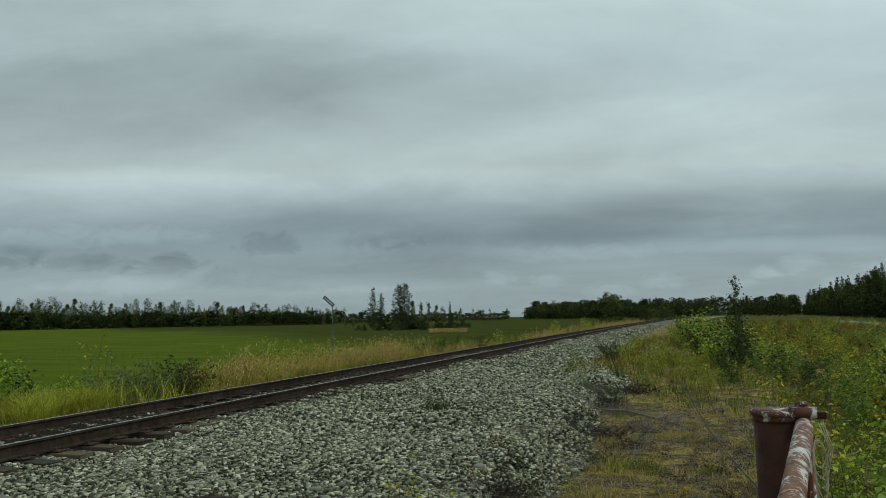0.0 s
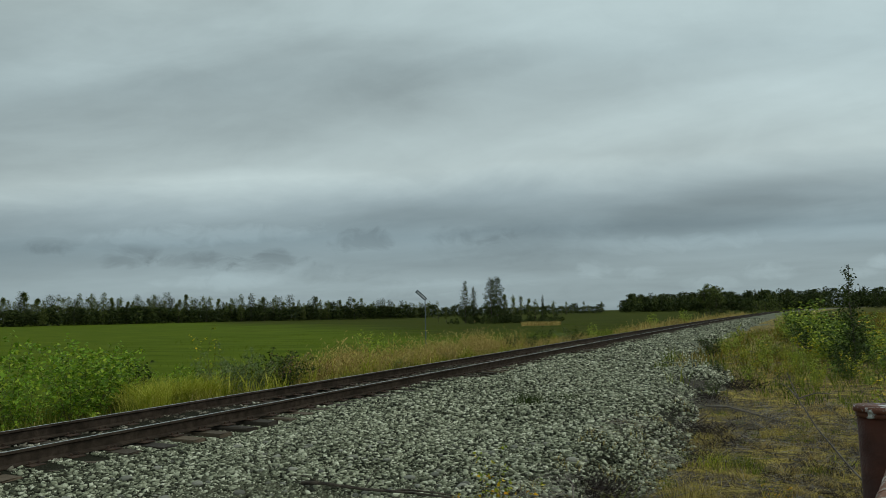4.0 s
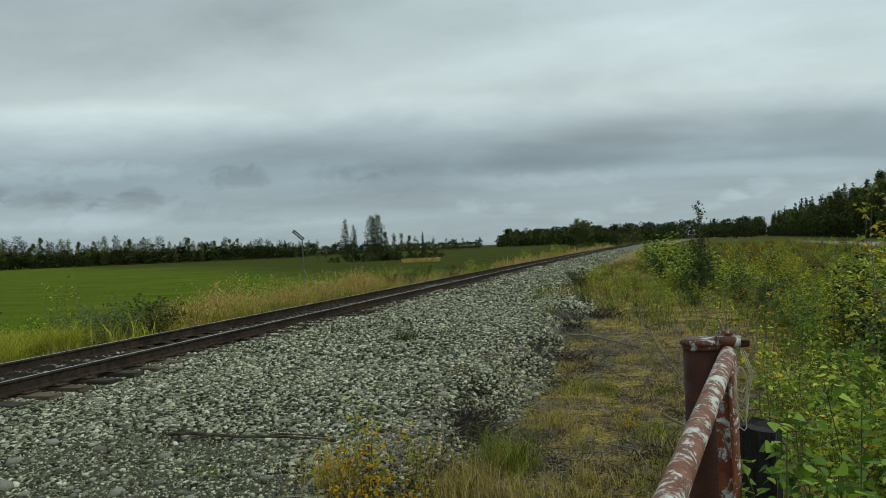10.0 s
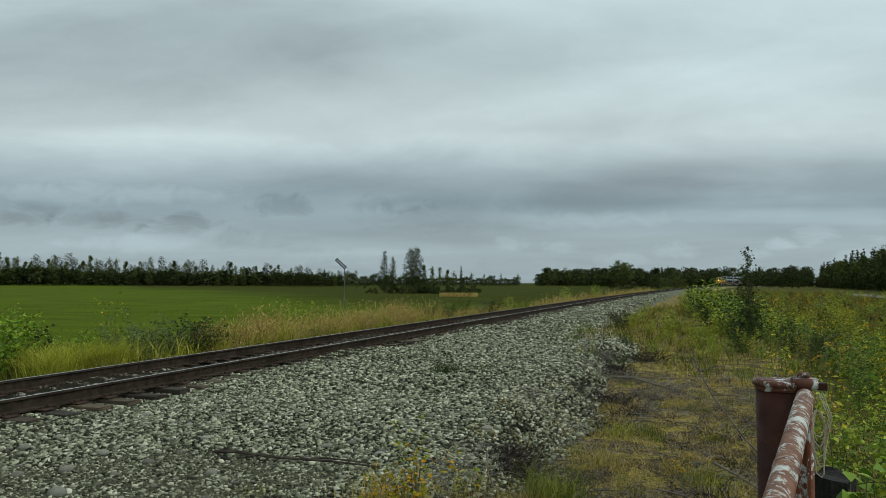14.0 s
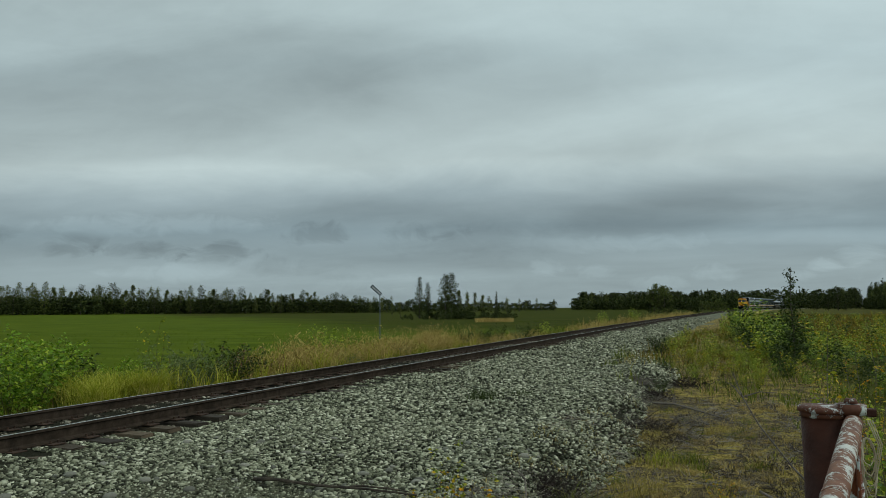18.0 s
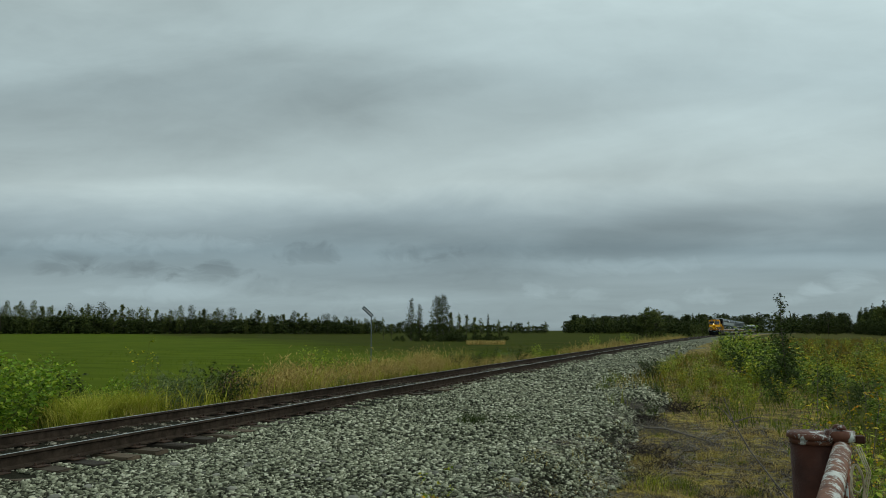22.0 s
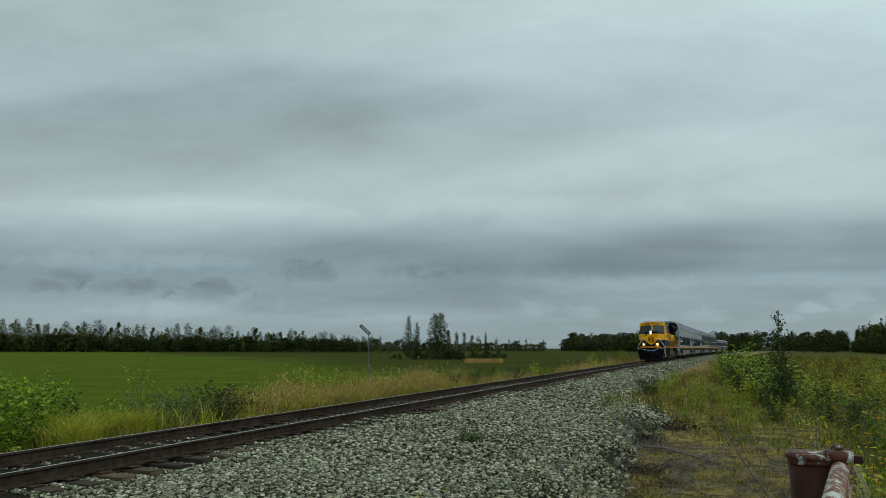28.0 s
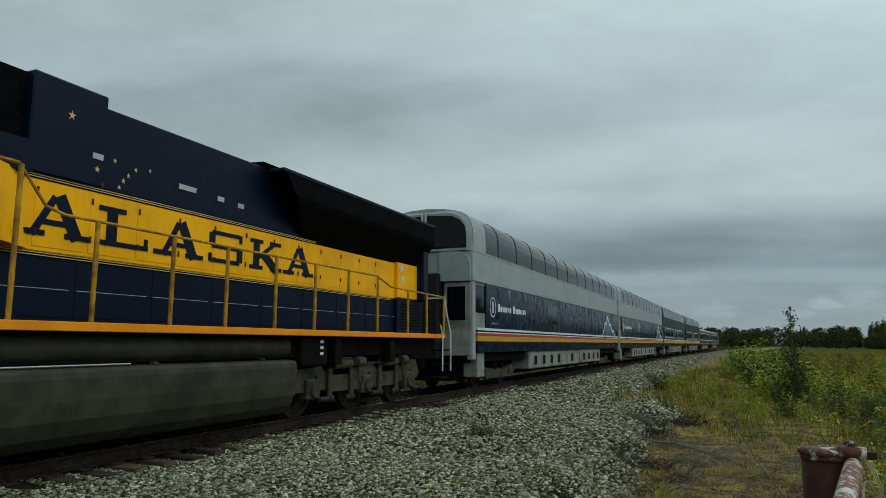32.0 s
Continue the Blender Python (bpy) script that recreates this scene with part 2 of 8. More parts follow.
def field():
    """Hay field: fresh green near the line, olive and brown farther out, with streaks and worn spots."""
    m, nt, b = base_mat("field_grass", 0.95, 0.0, 0.02)
    fresh = ramp(nt, tex(nt, 0.30, 6, 0.62, stretch=(0.45, 1.6, 1)), ((0.35, (0.052, 0.080, 0.004)), (0.66, (0.094, 0.124, 0.008))))
    olive = ramp(nt, tex(nt, 0.12, 7, 0.66, stretch=(0.4, 1.8, 1)), ((0.34, (0.025, 0.030, 0.005)), (0.52, (0.038, 0.046, 0.005)), (0.70, (0.062, 0.050, 0.011))))
    sep = nt.nodes.new("ShaderNodeSeparateXYZ")
    nt.links.new(nt.nodes.new("ShaderNodeTexCoord").outputs["Object"], sep.inputs[0])
    far = nt.nodes.new("ShaderNodeMath")
    far.operation = "MULTIPLY_ADD"
    nt.links.new(sep.outputs[1], far.inputs[0])
    far.inputs[1].default_value = 0.008
    nt.links.new(tex(nt, 0.035, 6, 0.6), far.inputs[2])
    aside = nt.nodes.new("ShaderNodeMath")
    aside.operation = "MULTIPLY_ADD"
    nt.links.new(sep.outputs[0], aside.inputs[0])
    aside.inputs[1].default_value = 0.006
    nt.links.new(far.outputs[0], aside.inputs[2])
    col = blend(nt, fresh, olive, ramp(nt, aside.outputs[0], ((0.72, (0, 0, 0)), (1.0, (0.9, 0.9, 0.9)))))
    col = blend(nt, col, (0.030, 0.028, 0.010), ramp(nt, tex(nt, 0.5, 7, 0.7, stretch=(0.35, 1.4, 1)), ((0.62, (0, 0, 0)), (0.74, (0.6, 0.6, 0.6)))))
    nt.links.new(col, b.inputs["Base Color"])
    bump(nt, b, tex(nt, 9, 4), 0.5, 0.02)
    return m


M_FIELD = field()


def mossy_soil():
    """Dark soil with patches of yellow moss, straw and bare brown."""
    m, nt, b = base_mat("mossy_soil", 1.0, 0.0, 0.03)
    col = ramp(nt, tex(nt, 7, 8, 0.7), ((0.32, (0.028, 0.021, 0.013)), (0.50, (0.12, 0.093, 0.056)), (0.70, (0.30, 0.235, 0.135))))
    moss = ramp(nt, tex(nt, 40, 7, 0.75), ((0.3, (0.20, 0.145, 0.036)), (0.52, (0.48, 0.375, 0.085)), (0.7, (0.72, 0.57, 0.17))))
    col = blend(nt, col, moss, ramp(nt, tex(nt, 1.9, 9, 0.74, dist=0.4), ((0.465, (0, 0, 0)), (0.57, (0.88, 0.88, 0.88)))))
    col = blend(nt, col, (0.035, 0.026, 0.018), ramp(nt, tex(nt, 3.1, 8, 0.74, stretch=(1, 0.8, 1)), ((0.56, (0, 0, 0)), (0.74, (0.7, 0.7, 0.7)))))
    col = blend(nt, col, (0.010, 0.008, 0.005), ramp(nt, tex(nt, 26, 9, 0.8), ((0.50, (0, 0, 0)), (0.58, (0.85, 0.85, 0.85)))))
    col = blend(nt, col, (0.80, 0.66, 0.34), ramp(nt, tex(nt, 34, 9, 0.8, dist=0.5), ((0.60, (0, 0, 0)), (0.66, (0.8, 0.8, 0.8)))))
    nt.links.new(col, b.inputs["Base Color"])
    bump(nt, b, tex(nt, 30, 6, 0.7), 1.0, 0.05)
    return m


M_SOIL = mossy_soil()
M_HEATH = surf("meadow_floor", (0.034, 0.040, 0.009), (0.088, 0.092, 0.020), 1.4, 0.95, grime=(0.12, 0.094, 0.022), grime_scale=0.22, bumpy=0.8, fine=12, spec=0.02)
# near-black, so the bed's colour carries the shade in gaps between loose stones
M_GRAVEL_GAPS = surf("gravel_bed", (0.005, 0.005, 0.003), (0.040, 0.039, 0.025), 46, 0.95, grime=(0.018, 0.0175, 0.011), grime_scale=0.55, bumpy=1.0, fine=30, spec=0.05)
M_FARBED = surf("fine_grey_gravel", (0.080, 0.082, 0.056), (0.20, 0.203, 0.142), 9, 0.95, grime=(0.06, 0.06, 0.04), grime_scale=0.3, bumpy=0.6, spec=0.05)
M_PACKED = surf("trodden_gravel", (0.014, 0.014, 0.009), (0.16, 0.157, 0.100), 85, 0.95, grime=(0.085, 0.082, 0.054), bumpy=1.0, fine=70, spec=0.05)
M_STONE = island("gravel_stone", ((0.0, (0.011, 0.011, 0.007)), (0.24, (0.056, 0.059, 0.037)), (0.50, (0.182, 0.189, 0.122)), (0.80, (0.345, 0.352, 0.242)), (1.0, (0.62, 0.61, 0.46))), 0.9, noise_scale=1.2, tint=(0.135, 0.137, 0.088), spec=0.15, cover=0.25)
M_BALLAST = island("track_ballast", ((0.0, (0.023, 0.020, 0.014)), (0.4, (0.115, 0.101, 0.074)), (0.8, (0.253, 0.227, 0.170)), (1.0, (0.529, 0.494, 0.391))), 0.9, noise_scale=2.0, tint=(0.057, 0.048, 0.037), spec=0.1)
M_COBBLE = pieces("cobble", ((0.0, (0.085, 0.083, 0.064)), (0.5, (0.15, 0.146, 0.115)), (1.0, (0.27, 0.26, 0.21))), 0.85, fine=45, grime=(0.10, 0.10, 0.085))
M_RAIL = surf("rail_web", (0.028, 0.021, 0.016), (0.062, 0.046, 0.034), 9, 0.85, 0.0, grime=(0.020, 0.015, 0.011), bumpy=0.3, spec=0.03)
M_HEAD = surf("rail_head", (0.40, 0.385, 0.37), (0.56, 0.54, 0.52), 14, 0.30, 1.0, bumpy=0.03, stretch=(8, 0.4, 1))
M_TIE = pieces("tie_wood", ((0.0, (0.026, 0.019, 0.012)), (0.5, (0.058, 0.041, 0.023)), (1.0, (0.11, 0.078, 0.046))), 0.9, fine=40, bumpy=0.6, grime=(0.040, 0.030, 0.018))
M_PLATE = surf("tie_plate_steel", (0.045, 0.03, 0.024), (0.08, 0.05, 0.035), 15, 0.8, 0.3)
M_RUST = surf("rusty_pipe", (0.032, 0.010, 0.006), (0.068, 0.022, 0.012), 7, 0.62, 0.1, grime=(0.03, 0.011, 0.008), grime_scale=3, bumpy=0.25)


def flaking(name, white, rust_a, rust_b, share, scale=9.0):
    """White paint that has come off a rusty pipe in flakes."""
    m, nt, b = base_mat(name, 0.6, 0.0, 0.2)
    rust = ramp(nt, tex(nt, 18, 6), ((0.3, rust_a), (0.7, rust_b)))
    wh = ramp(nt, tex(nt, 30, 5), ((0.3, white), (0.75, tuple(c * 0.72 for c in white))))
    big = tex(nt, scale, 9, 0.72, dist=0.6)
    small = tex(nt, scale * 5, 5, 0.7)
    mixed = nt.nodes.new("ShaderNodeMath")
    mixed.operation = "MULTIPLY_ADD"
    nt.links.new(small, mixed.inputs[0])
    mixed.inputs[1].default_value = 0.35
    nt.links.new(big, mixed.inputs[2])
    f = ramp(nt, mixed.outputs[0], ((share, (0, 0, 0)), (share + 0.06, (1, 1, 1))))
    nt.links.new(blend(nt, rust, wh, f), b.inputs["Base Color"])
    bump(nt, b, f, 0.5, 0.004)
    return m


M_FLAKE = flaking("flaking_white_paint", (0.60, 0.60, 0.56), (0.10, 0.036, 0.021), (0.25, 0.115, 0.068), 0.675, 13.0)
M_FLAKE_R = flaking("flaking_red_rust", (0.62, 0.66, 0.65), (0.11, 0.028, 0.014), (0.21, 0.07, 0.03), 0.70, 9.0)
M_CAP = flaking("worn_white_cap", (0.62, 0.64, 0.62), (0.07, 0.022, 0.013), (0.15, 0.060, 0.036), 0.70, 12.0)
M_TAR = surf("tarred_wood", (0.012, 0.011, 0.011), (0.03, 0.027, 0.025), 12, 0.85, bumpy=0.8, fine=30, stretch=(6, 6, 0.6))
M_TWIG = surf("grey_twig", (0.10, 0.085, 0.07), (0.22, 0.19, 0.165), 14, 0.9, bumpy=0.4)
M_DARKTWIG = surf("dark_twig", (0.016, 0.011, 0.010), (0.045, 0.032, 0.027), 14, 0.9, bumpy=0.4)
M_LOG = surf("rotten_stick", (0.03, 0.024, 0.02), (0.10, 0.08, 0.06), 11, 0.9, bumpy=0.7, fine=40)
M_BARK = surf("bark", (0.05, 0.042, 0.035), (0.12, 0.10, 0.085), 5, 0.9, bumpy=0.6, fine=14)
M_STEM = surf("green_stem", (0.07, 0.075, 0.03), (0.13, 0.11, 0.055), 12, 0.8)
M_GALV = surf("galvanised_steel", (0.30, 0.31, 0.32), (0.42, 0.43, 0.44), 20, 0.5, 0.6, bumpy=0.05)
M_TWINE = surf("twine", (0.40, 0.33, 0.22), (0.55, 0.48, 0.36), 30, 0.95)
M_SIGN = surf("weathered_sign", (0.075, 0.095, 0.105), (0.13, 0.155, 0.165), 12, 0.6, 0.2)
M_ROAD = surf("far_gravel_road", (0.17, 0.165, 0.15), (0.25, 0.24, 0.22), 2.0, 0.95)


# ---- mesh helpers ----
def link_mesh(name, me, material, parent=None, label=""):
    ob = new(name, me)
    if material is not None and not me.materials:
        me.materials.append(material)
    if parent is not None:
        ob.parent = parent
    if label:
        ob["label"] = label
    return ob


def part(name, bm, material, parent, label="", smooth=False):
    me = bpy.data.meshes.new(name)
    bmesh.ops.recalc_face_normals(bm, faces=bm.faces)
    bm.to_mesh(me)
    bm.free()
    if smooth:
        for p in me.polygons:
            p.use_smooth = True
    return link_mesh(name, me, material, parent, label)


def solid(name, verts, faces, material, parent=None, label="", smooth=False):
    me = bpy.data.meshes.new(name)
    me.from_pydata([tuple(v) for v in verts], [], [tuple(f) for f in faces])
    me.update()
    if smooth:
        for p in me.polygons:
            p.use_smooth = True
    return link_mesh(name, me, material, parent, label)


def bulk(name, verts, faces, material, parent=None, label=""):
    """A large mesh of equal faces from arrays."""
    n, k = faces.shape
    me = bpy.data.meshes.new(name)
    me.vertices.add(len(verts))
    me.vertices.foreach_set("co", np.asarray(verts, np.float32).ravel())
    me.loops.add(n * k)
    me.loops.foreach_set("vertex_index", faces.astype(np.int32).ravel())
    me.polygons.add(n)
    me.polygons.foreach_set("loop_start", np.arange(0, n * k, k, dtype=np.int32))
    me.update(calc_edges=True)
    return link_mesh(name, me, material, parent, label)


def box(bm, x0, x1, y0, y1, z0, z1, bevel=0.0, m=None):
    vs = [bm.verts.new((x, y, z)) for z in (z0, z1) for y in (y0, y1) for x in (x0, x1)]
    fs = [bm.faces.new([vs[i] for i in f]) for f in ((0, 2, 3, 1), (4, 5, 7, 6), (0, 1, 5, 4), (2, 6, 7, 3), (0, 4, 6, 2), (1, 3, 7, 5))]
    if m is not None:
        bmesh.ops.transform(bm, matrix=m, verts=vs)
    if bevel:
        es = list({e for f in fs for e in f.edges})
        bmesh.ops.bevel(bm, geom=es, offset=bevel, segments=1, affect="EDGES")


def tube(bm, pts, r0, r1=None, n=8, cap=True):
    """A round bar along points, tapering from r0 to r1."""
    pts = [Vector(p) for p in pts]
    r1 = r0 if r1 is None else r1
    rings = []
    prev = None
    for i, p in enumerate(pts):
        d = (pts[min(i + 1, len(pts) - 1)] - pts[max(i - 1, 0)]).normalized()
        a = d.orthogonal().normalized() if prev is None else (prev - d * prev.dot(d)).normalized()
        prev = a
        b = d.cross(a)
        r = r0 + (r1 - r0) * i / max(1, len(pts) - 1)
        rings.append([bm.verts.new(p + (a * math.cos(t) + b * math.sin(t)) * r) for t in (2 * math.pi * k / n for k in range(n))])
    for q, s in zip(rings, rings[1:]):
        for k in range(n):
            bm.faces.new((q[k], q[(k + 1) % n], s[(k + 1) % n], s[k]))
    if cap:
        bm.faces.new(rings[0][::-1])
        bm.faces.new(rings[-1])


def loft(bm, sections, closed=True, cap=True):
    """Skin over equal rings of points."""
    rings = [[bm.verts.new(p) for p in s] for s in sections]
    n = len(rings[0])
    for q, s in zip(rings, rings[1:]):
        for k in range(n if closed else n - 1):
            bm.faces.new((q[k], q[(k + 1) % n], s[(k + 1) % n], s[k]))
    if cap and closed:
        bm.faces.new(rings[0][::-1])
        bm.faces.new(rings[-1])


def prism(bm, outline, y0, y1):
    """An outline in x and z drawn out along y."""
    loft(bm, [[(x, y, z) for x, z in outline] for y in (y0, y1)])


def side_plate(bm, outline, x, t=0.012):
    """A flat plate on a side: outline in y and z, thickness in x."""
    loft(bm, [[(x, y, z) for y, z in outline], [(x + t, y, z) for y, z in outline]])


def thing(name, m=None, label="", category="", group="", kind=""):
    e = new(name)
    e.empty_display_size = 0.2
    if m is not None:
        e.matrix_basis = m
    return tagged(e, label, category, group, kind)


# ---- ground ----
FOOT = ((-30, -1.4), (0, -1.4), (6, -1.55), (9.5, -1.2), (14, -1.65), (20, -1.4), (24, -1.9), (28, -2.8), (34, -3.7), (60, -3.9), (1200, -4.0))


def foot(y):
    return np.interp(y, [a for a, _ in FOOT], [b for _, b in FOOT])


def hill(u, y):
    """Height of the soil under everything, by distance across the line."""
    z = np.interp(u, [-2000, -800, -300, -150, -70, -14, -11.2, -10.4, -6, -3, -1.5, 0, 4, 30, 120, 2000],
                  [1.6, 1.5, 0.70, 0.05, -0.72, -0.72, -0.62, -0.55, -0.6, -0.6, -0.55, -0.52, -0.5, -0.6, -0.7, -0.7])
    return z + 0.05 * np.sin(u * 1.3 + y * 0.31) * np.cos(y * 0.7 - u * 0.4) + 0.03 * np.sin(u * 3.1) * np.sin(y * 2.3)


def bed(u, y):
    """Height of the gravel: level by the line, then down a short bank."""
    f = foot(y) + 0.18 * np.sin(y * 1.9) * np.cos(y * 0.53)
    w = 0.75 + 0.25 * np.sin(y * 0.8)
    top = -0.235 - 0.012 * (u + 7.0) + 0.028 * np.sin(u * 1.7 + y * 0.6) + 0.022 * np.sin(y * 1.35 - u * 0.9) + 0.06 * np.exp(-((u - f + 1.1) / 0.5) ** 2)
    t = np.clip((u - (f - w)) / w, 0, 1)
    t = t * t * (3 - 2 * t)
    left = np.clip((-10.1 - u) / 1.4, 0, 1)
    z = top + (-0.62 - top) * t
    return z + (-0.66 - z) * left


def sheet(name, us, ys, height, material, follow=True, label="", kind="structure"):
    U, Y = np.meshgrid(us, ys)
    X = U + (bend_np(Y) if follow else 0)
    Z = height(U, Y)
    v = np.stack([X, Y, Z], -1).reshape(-1, 3)
    a, b = len(ys), len(us)
    i = np.arange((a - 1) * (b - 1))
    r, c = i // (b - 1), i % (b - 1)
    q = r * b + c
    f = np.stack([q, q + 1, q + b + 1, q + b], 1)
    ob = bulk(name, v, f, material)
    for p in ob.data.polygons:
        p.use_smooth = True
    return tagged(ob, label, "ground", kind=kind)


def spread(a, b, near, far):
    """Steps that grow with distance."""
    out, s = [a], near
    while out[-1] < b:
        out.append(out[-1] + s)
        s = min(far, s * 1.06)
    return np.array(out)


YS = np.concatenate([np.arange(-40, 0, 4.0), spread(0, 1500, 0.25, 40), [1900, 2500]])
US_G = np.concatenate([[-2500, -1500, -800, -400, -200, -120, -80, -60, -45, -35, -28, -22, -18, -15], np.arange(-13.5, 12, 0.3), spread(12, 200, 0.6, 20), [300, 500, 900, 1500, 2500]])
ground = sheet("ground", US_G, YS, hill, M_FIELD, label="flat green hay field and grassy soil on both sides of the line")
ground.data.materials.append(M_SOIL)
ground.data.materials.append(M_HEATH)
cu = (US_G[:-1] + US_G[1:]) / 2
# beyond 2.2 the darker meadow floor also paints in shade under the thicket
soil = np.tile(np.where((cu > -14) & (cu < 120), np.where(cu > 2.2, 2, 1), 0).astype(np.int32), len(YS) - 1)
ground.data.polygons.foreach_set("material_index", soil)
YB = np.concatenate([np.arange(-40, 0, 2.0), spread(0, 1000, 0.14, 12)])
gravel_bed = sheet("gravel_bed", np.arange(-11.6, -0.2, 0.14), YB, bed, M_GRAVEL_GAPS, label="pale grey gravel bed that carries the line, with a ragged bank")


def packed(u, y):
    """The trodden patch near the camera, where only fine gravel lies."""
    d = ((u + 4.1) / 1.7) ** 2 + ((y - 4.4) / 1.35) ** 2
    return d + 0.25 * np.sin(u * 4) * np.cos(y * 5) < 1.0


gravel_bed.data.materials.append(M_PACKED)
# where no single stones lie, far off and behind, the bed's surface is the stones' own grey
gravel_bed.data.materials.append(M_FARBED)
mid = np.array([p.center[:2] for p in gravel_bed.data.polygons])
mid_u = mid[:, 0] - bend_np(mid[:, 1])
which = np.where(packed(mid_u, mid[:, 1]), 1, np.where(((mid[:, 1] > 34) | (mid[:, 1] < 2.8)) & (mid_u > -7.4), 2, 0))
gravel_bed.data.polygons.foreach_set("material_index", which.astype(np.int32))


# ---- the line: rails in lengths, ties, plates, spikes ----
def rail_profile():
    h = ((-0.037, -0.030), (-0.034, -0.004), (-0.022, 0.0), (0.022, 0.0), (0.034, -0.004), (0.037, -0.030))
    w = ((0.010, -0.045), (0.009, -0.145), (0.074, -0.166), (0.076, -0.181), (-0.076, -0.181), (-0.074, -0.166), (-0.009, -0.145), (-0.010, -0.045))
    return h + w


track = thing("railway_track", None, "single railway track of dark rusty rails with polished heads", "railway track", kind="structure")
PROF = rail_profile()
RAIL_Y = [-40, -16, -2, 9.7, 21.4, 33.1, 44.8, 70, 110, 170, 240, 320, 400, 500, 620, 780, 960]
for side in (-0.755, 0.755):
    for ya, yb in zip(RAIL_Y, RAIL_Y[1:]):
        n = max(2, int((yb - ya) / 4))
        ys = [ya + 0.004 + (yb - ya - 0.008) * i / n for i in range(n + 1)]
        vs = [(XC + side + bend(y) + px, y, pz) for y in ys for px, pz in PROF]
        k = len(PROF)
        fs, mi = [], []
        for i in range(n):
            for j in range(k):
                fs.append((i * k + j, i * k + (j + 1) % k, (i + 1) * k + (j + 1) % k, (i + 1) * k + j))
                mi.append(1 if j == 2 else 0)
        fs += [tuple(range(k))[::-1], tuple(range(n * k, n * k + k))]
        mi += [0, 0]
        ob = solid("rail", vs, fs, M_RAIL, track)
        ob.data.materials.append(M_HEAD)
        ob.data.polygons.foreach_set("material_index", mi)


# ---- the pipe gate by the path ----
def pipe_gate():
    g = thing("pipe_gate", None, "rusty steel pipe gate with flaking white paint", "gate")
    px, py = 0.300, 3.19
    bm = bmesh.new()
    tube(bm, [(px, py, -0.7), (px, py, 0.973)], 0.081, 0.082, 24)
    part("gate_post", bm, M_RUST, g, "thick dark red rusty pipe post", True)
    bm = bmesh.new()
    tube(bm, [(px, py, 0.994), (px, py, 1.006), (px, py, 1.014)], 0.095, 0.091, 28)
    tube(bm, [(px, py, 0.973), (px, py, 0.994)], 0.086, 0.086, 28)
    part("post_cap", bm, M_CAP, g, "rusty cap with worn white paint", True)
    hx, hy = 0.396, 3.16
    bm = bmesh.new()
    tube(bm, [(hx, hy, -0.7), (hx, hy, 1.0)], 0.031, 0.031, 16)
    part("hinge_post", bm, M_FLAKE_R, g, "", True)
    bm = bmesh.new()
    tube(bm, [(hx, hy, 0.992), (hx, hy, 1.03)], 0.054, 0.054, 20)
    tube(bm, [(hx, hy, 1.035), (hx, hy, 1.045), (hx, hy, 1.052)], 0.026, 0.018, 14)
    part("hinge_cap", bm, M_CAP, g, "", True)
    bm = bmesh.new()
    box(bm, hx + 0.045, hx + 0.085, hy - 0.015, hy + 0.02, 0.985, 1.015, 0.004)
    part("hinge_tab", bm, M_RUST, g)
    return g


pipe_gate()


# ---- plants ----
def greens(name, cols, rough=0.6, trans=0.25):
    n = len(cols)
    return island(name, tuple((i / max(1, n - 1), c) for i, c in enumerate(cols)), rough, trans)


M_LEAF = greens("green_leaves", ((0.094, 0.150, 0.016), (0.187, 0.269, 0.025), (0.336, 0.409, 0.047), (0.562, 0.577, 0.078)), 0.55, 0.25)
M_LEAF_Y = island("turning_leaves", ((0.0, (0.092, 0.135, 0.014)), (0.35, (0.203, 0.261, 0.024)), (0.74, (0.355, 0.371, 0.034)), (0.91, (0.524, 0.439, 0.034)), (0.97, (0.800, 0.506, 0.025)), (1.0, (0.776, 0.270, 0.020))), 0.55, 0.25)
M_LEAF_D = greens("dark_leaves", ((0.018, 0.030, 0.007), (0.040, 0.062, 0.013), (0.077, 0.106, 0.021)), 0.6, 0.15)
M_LEAF_M = greens("mid_green_leaves", ((0.053, 0.097, 0.018), (0.109, 0.185, 0.028), (0.211, 0.298, 0.045), (0.386, 0.439, 0.070)), 0.5, 0.25)
M_LEAF_G = greens("grey_green_leaves", ((0.078, 0.114, 0.042), (0.138, 0.180, 0.072), (0.228, 0.264, 0.120)), 0.6, 0.3)
M_LEAF_B = greens("fresh_leaves", ((0.068, 0.129, 0.012), (0.129, 0.238, 0.019), (0.218, 0.352, 0.031), (0.402, 0.463, 0.048)), 0.45, 0.35)
M_LEAF_P = greens("poplar_leaves", ((0.058, 0.118, 0.013), (0.100, 0.195, 0.022), (0.180, 0.300, 0.036), (0.330, 0.430, 0.056)), 0.45, 0.3)
M_LEAF_O = greens("autumn_leaves", ((0.103, 0.138, 0.014), (0.196, 0.218, 0.017), (0.299, 0.276, 0.017), (0.575, 0.368, 0.014), (0.667, 0.253, 0.014)), 0.6, 0.35)
M_LEAF_R = greens("reddish_leaves", ((0.035, 0.045, 0.012), (0.060, 0.075, 0.018), (0.13, 0.055, 0.030), (0.22, 0.10, 0.065), (0.42, 0.38, 0.31)), 0.65, 0.2)
M_FAR = greens("far_foliage", ((0.042, 0.056, 0.018), (0.070, 0.095, 0.023), (0.115, 0.142, 0.032), (0.18, 0.19, 0.047)), 0.75, 0.2)
M_FAR_D = greens("far_dark_foliage", ((0.020, 0.030, 0.010), (0.042, 0.058, 0.016), (0.082, 0.098, 0.024)), 0.8, 0.15)
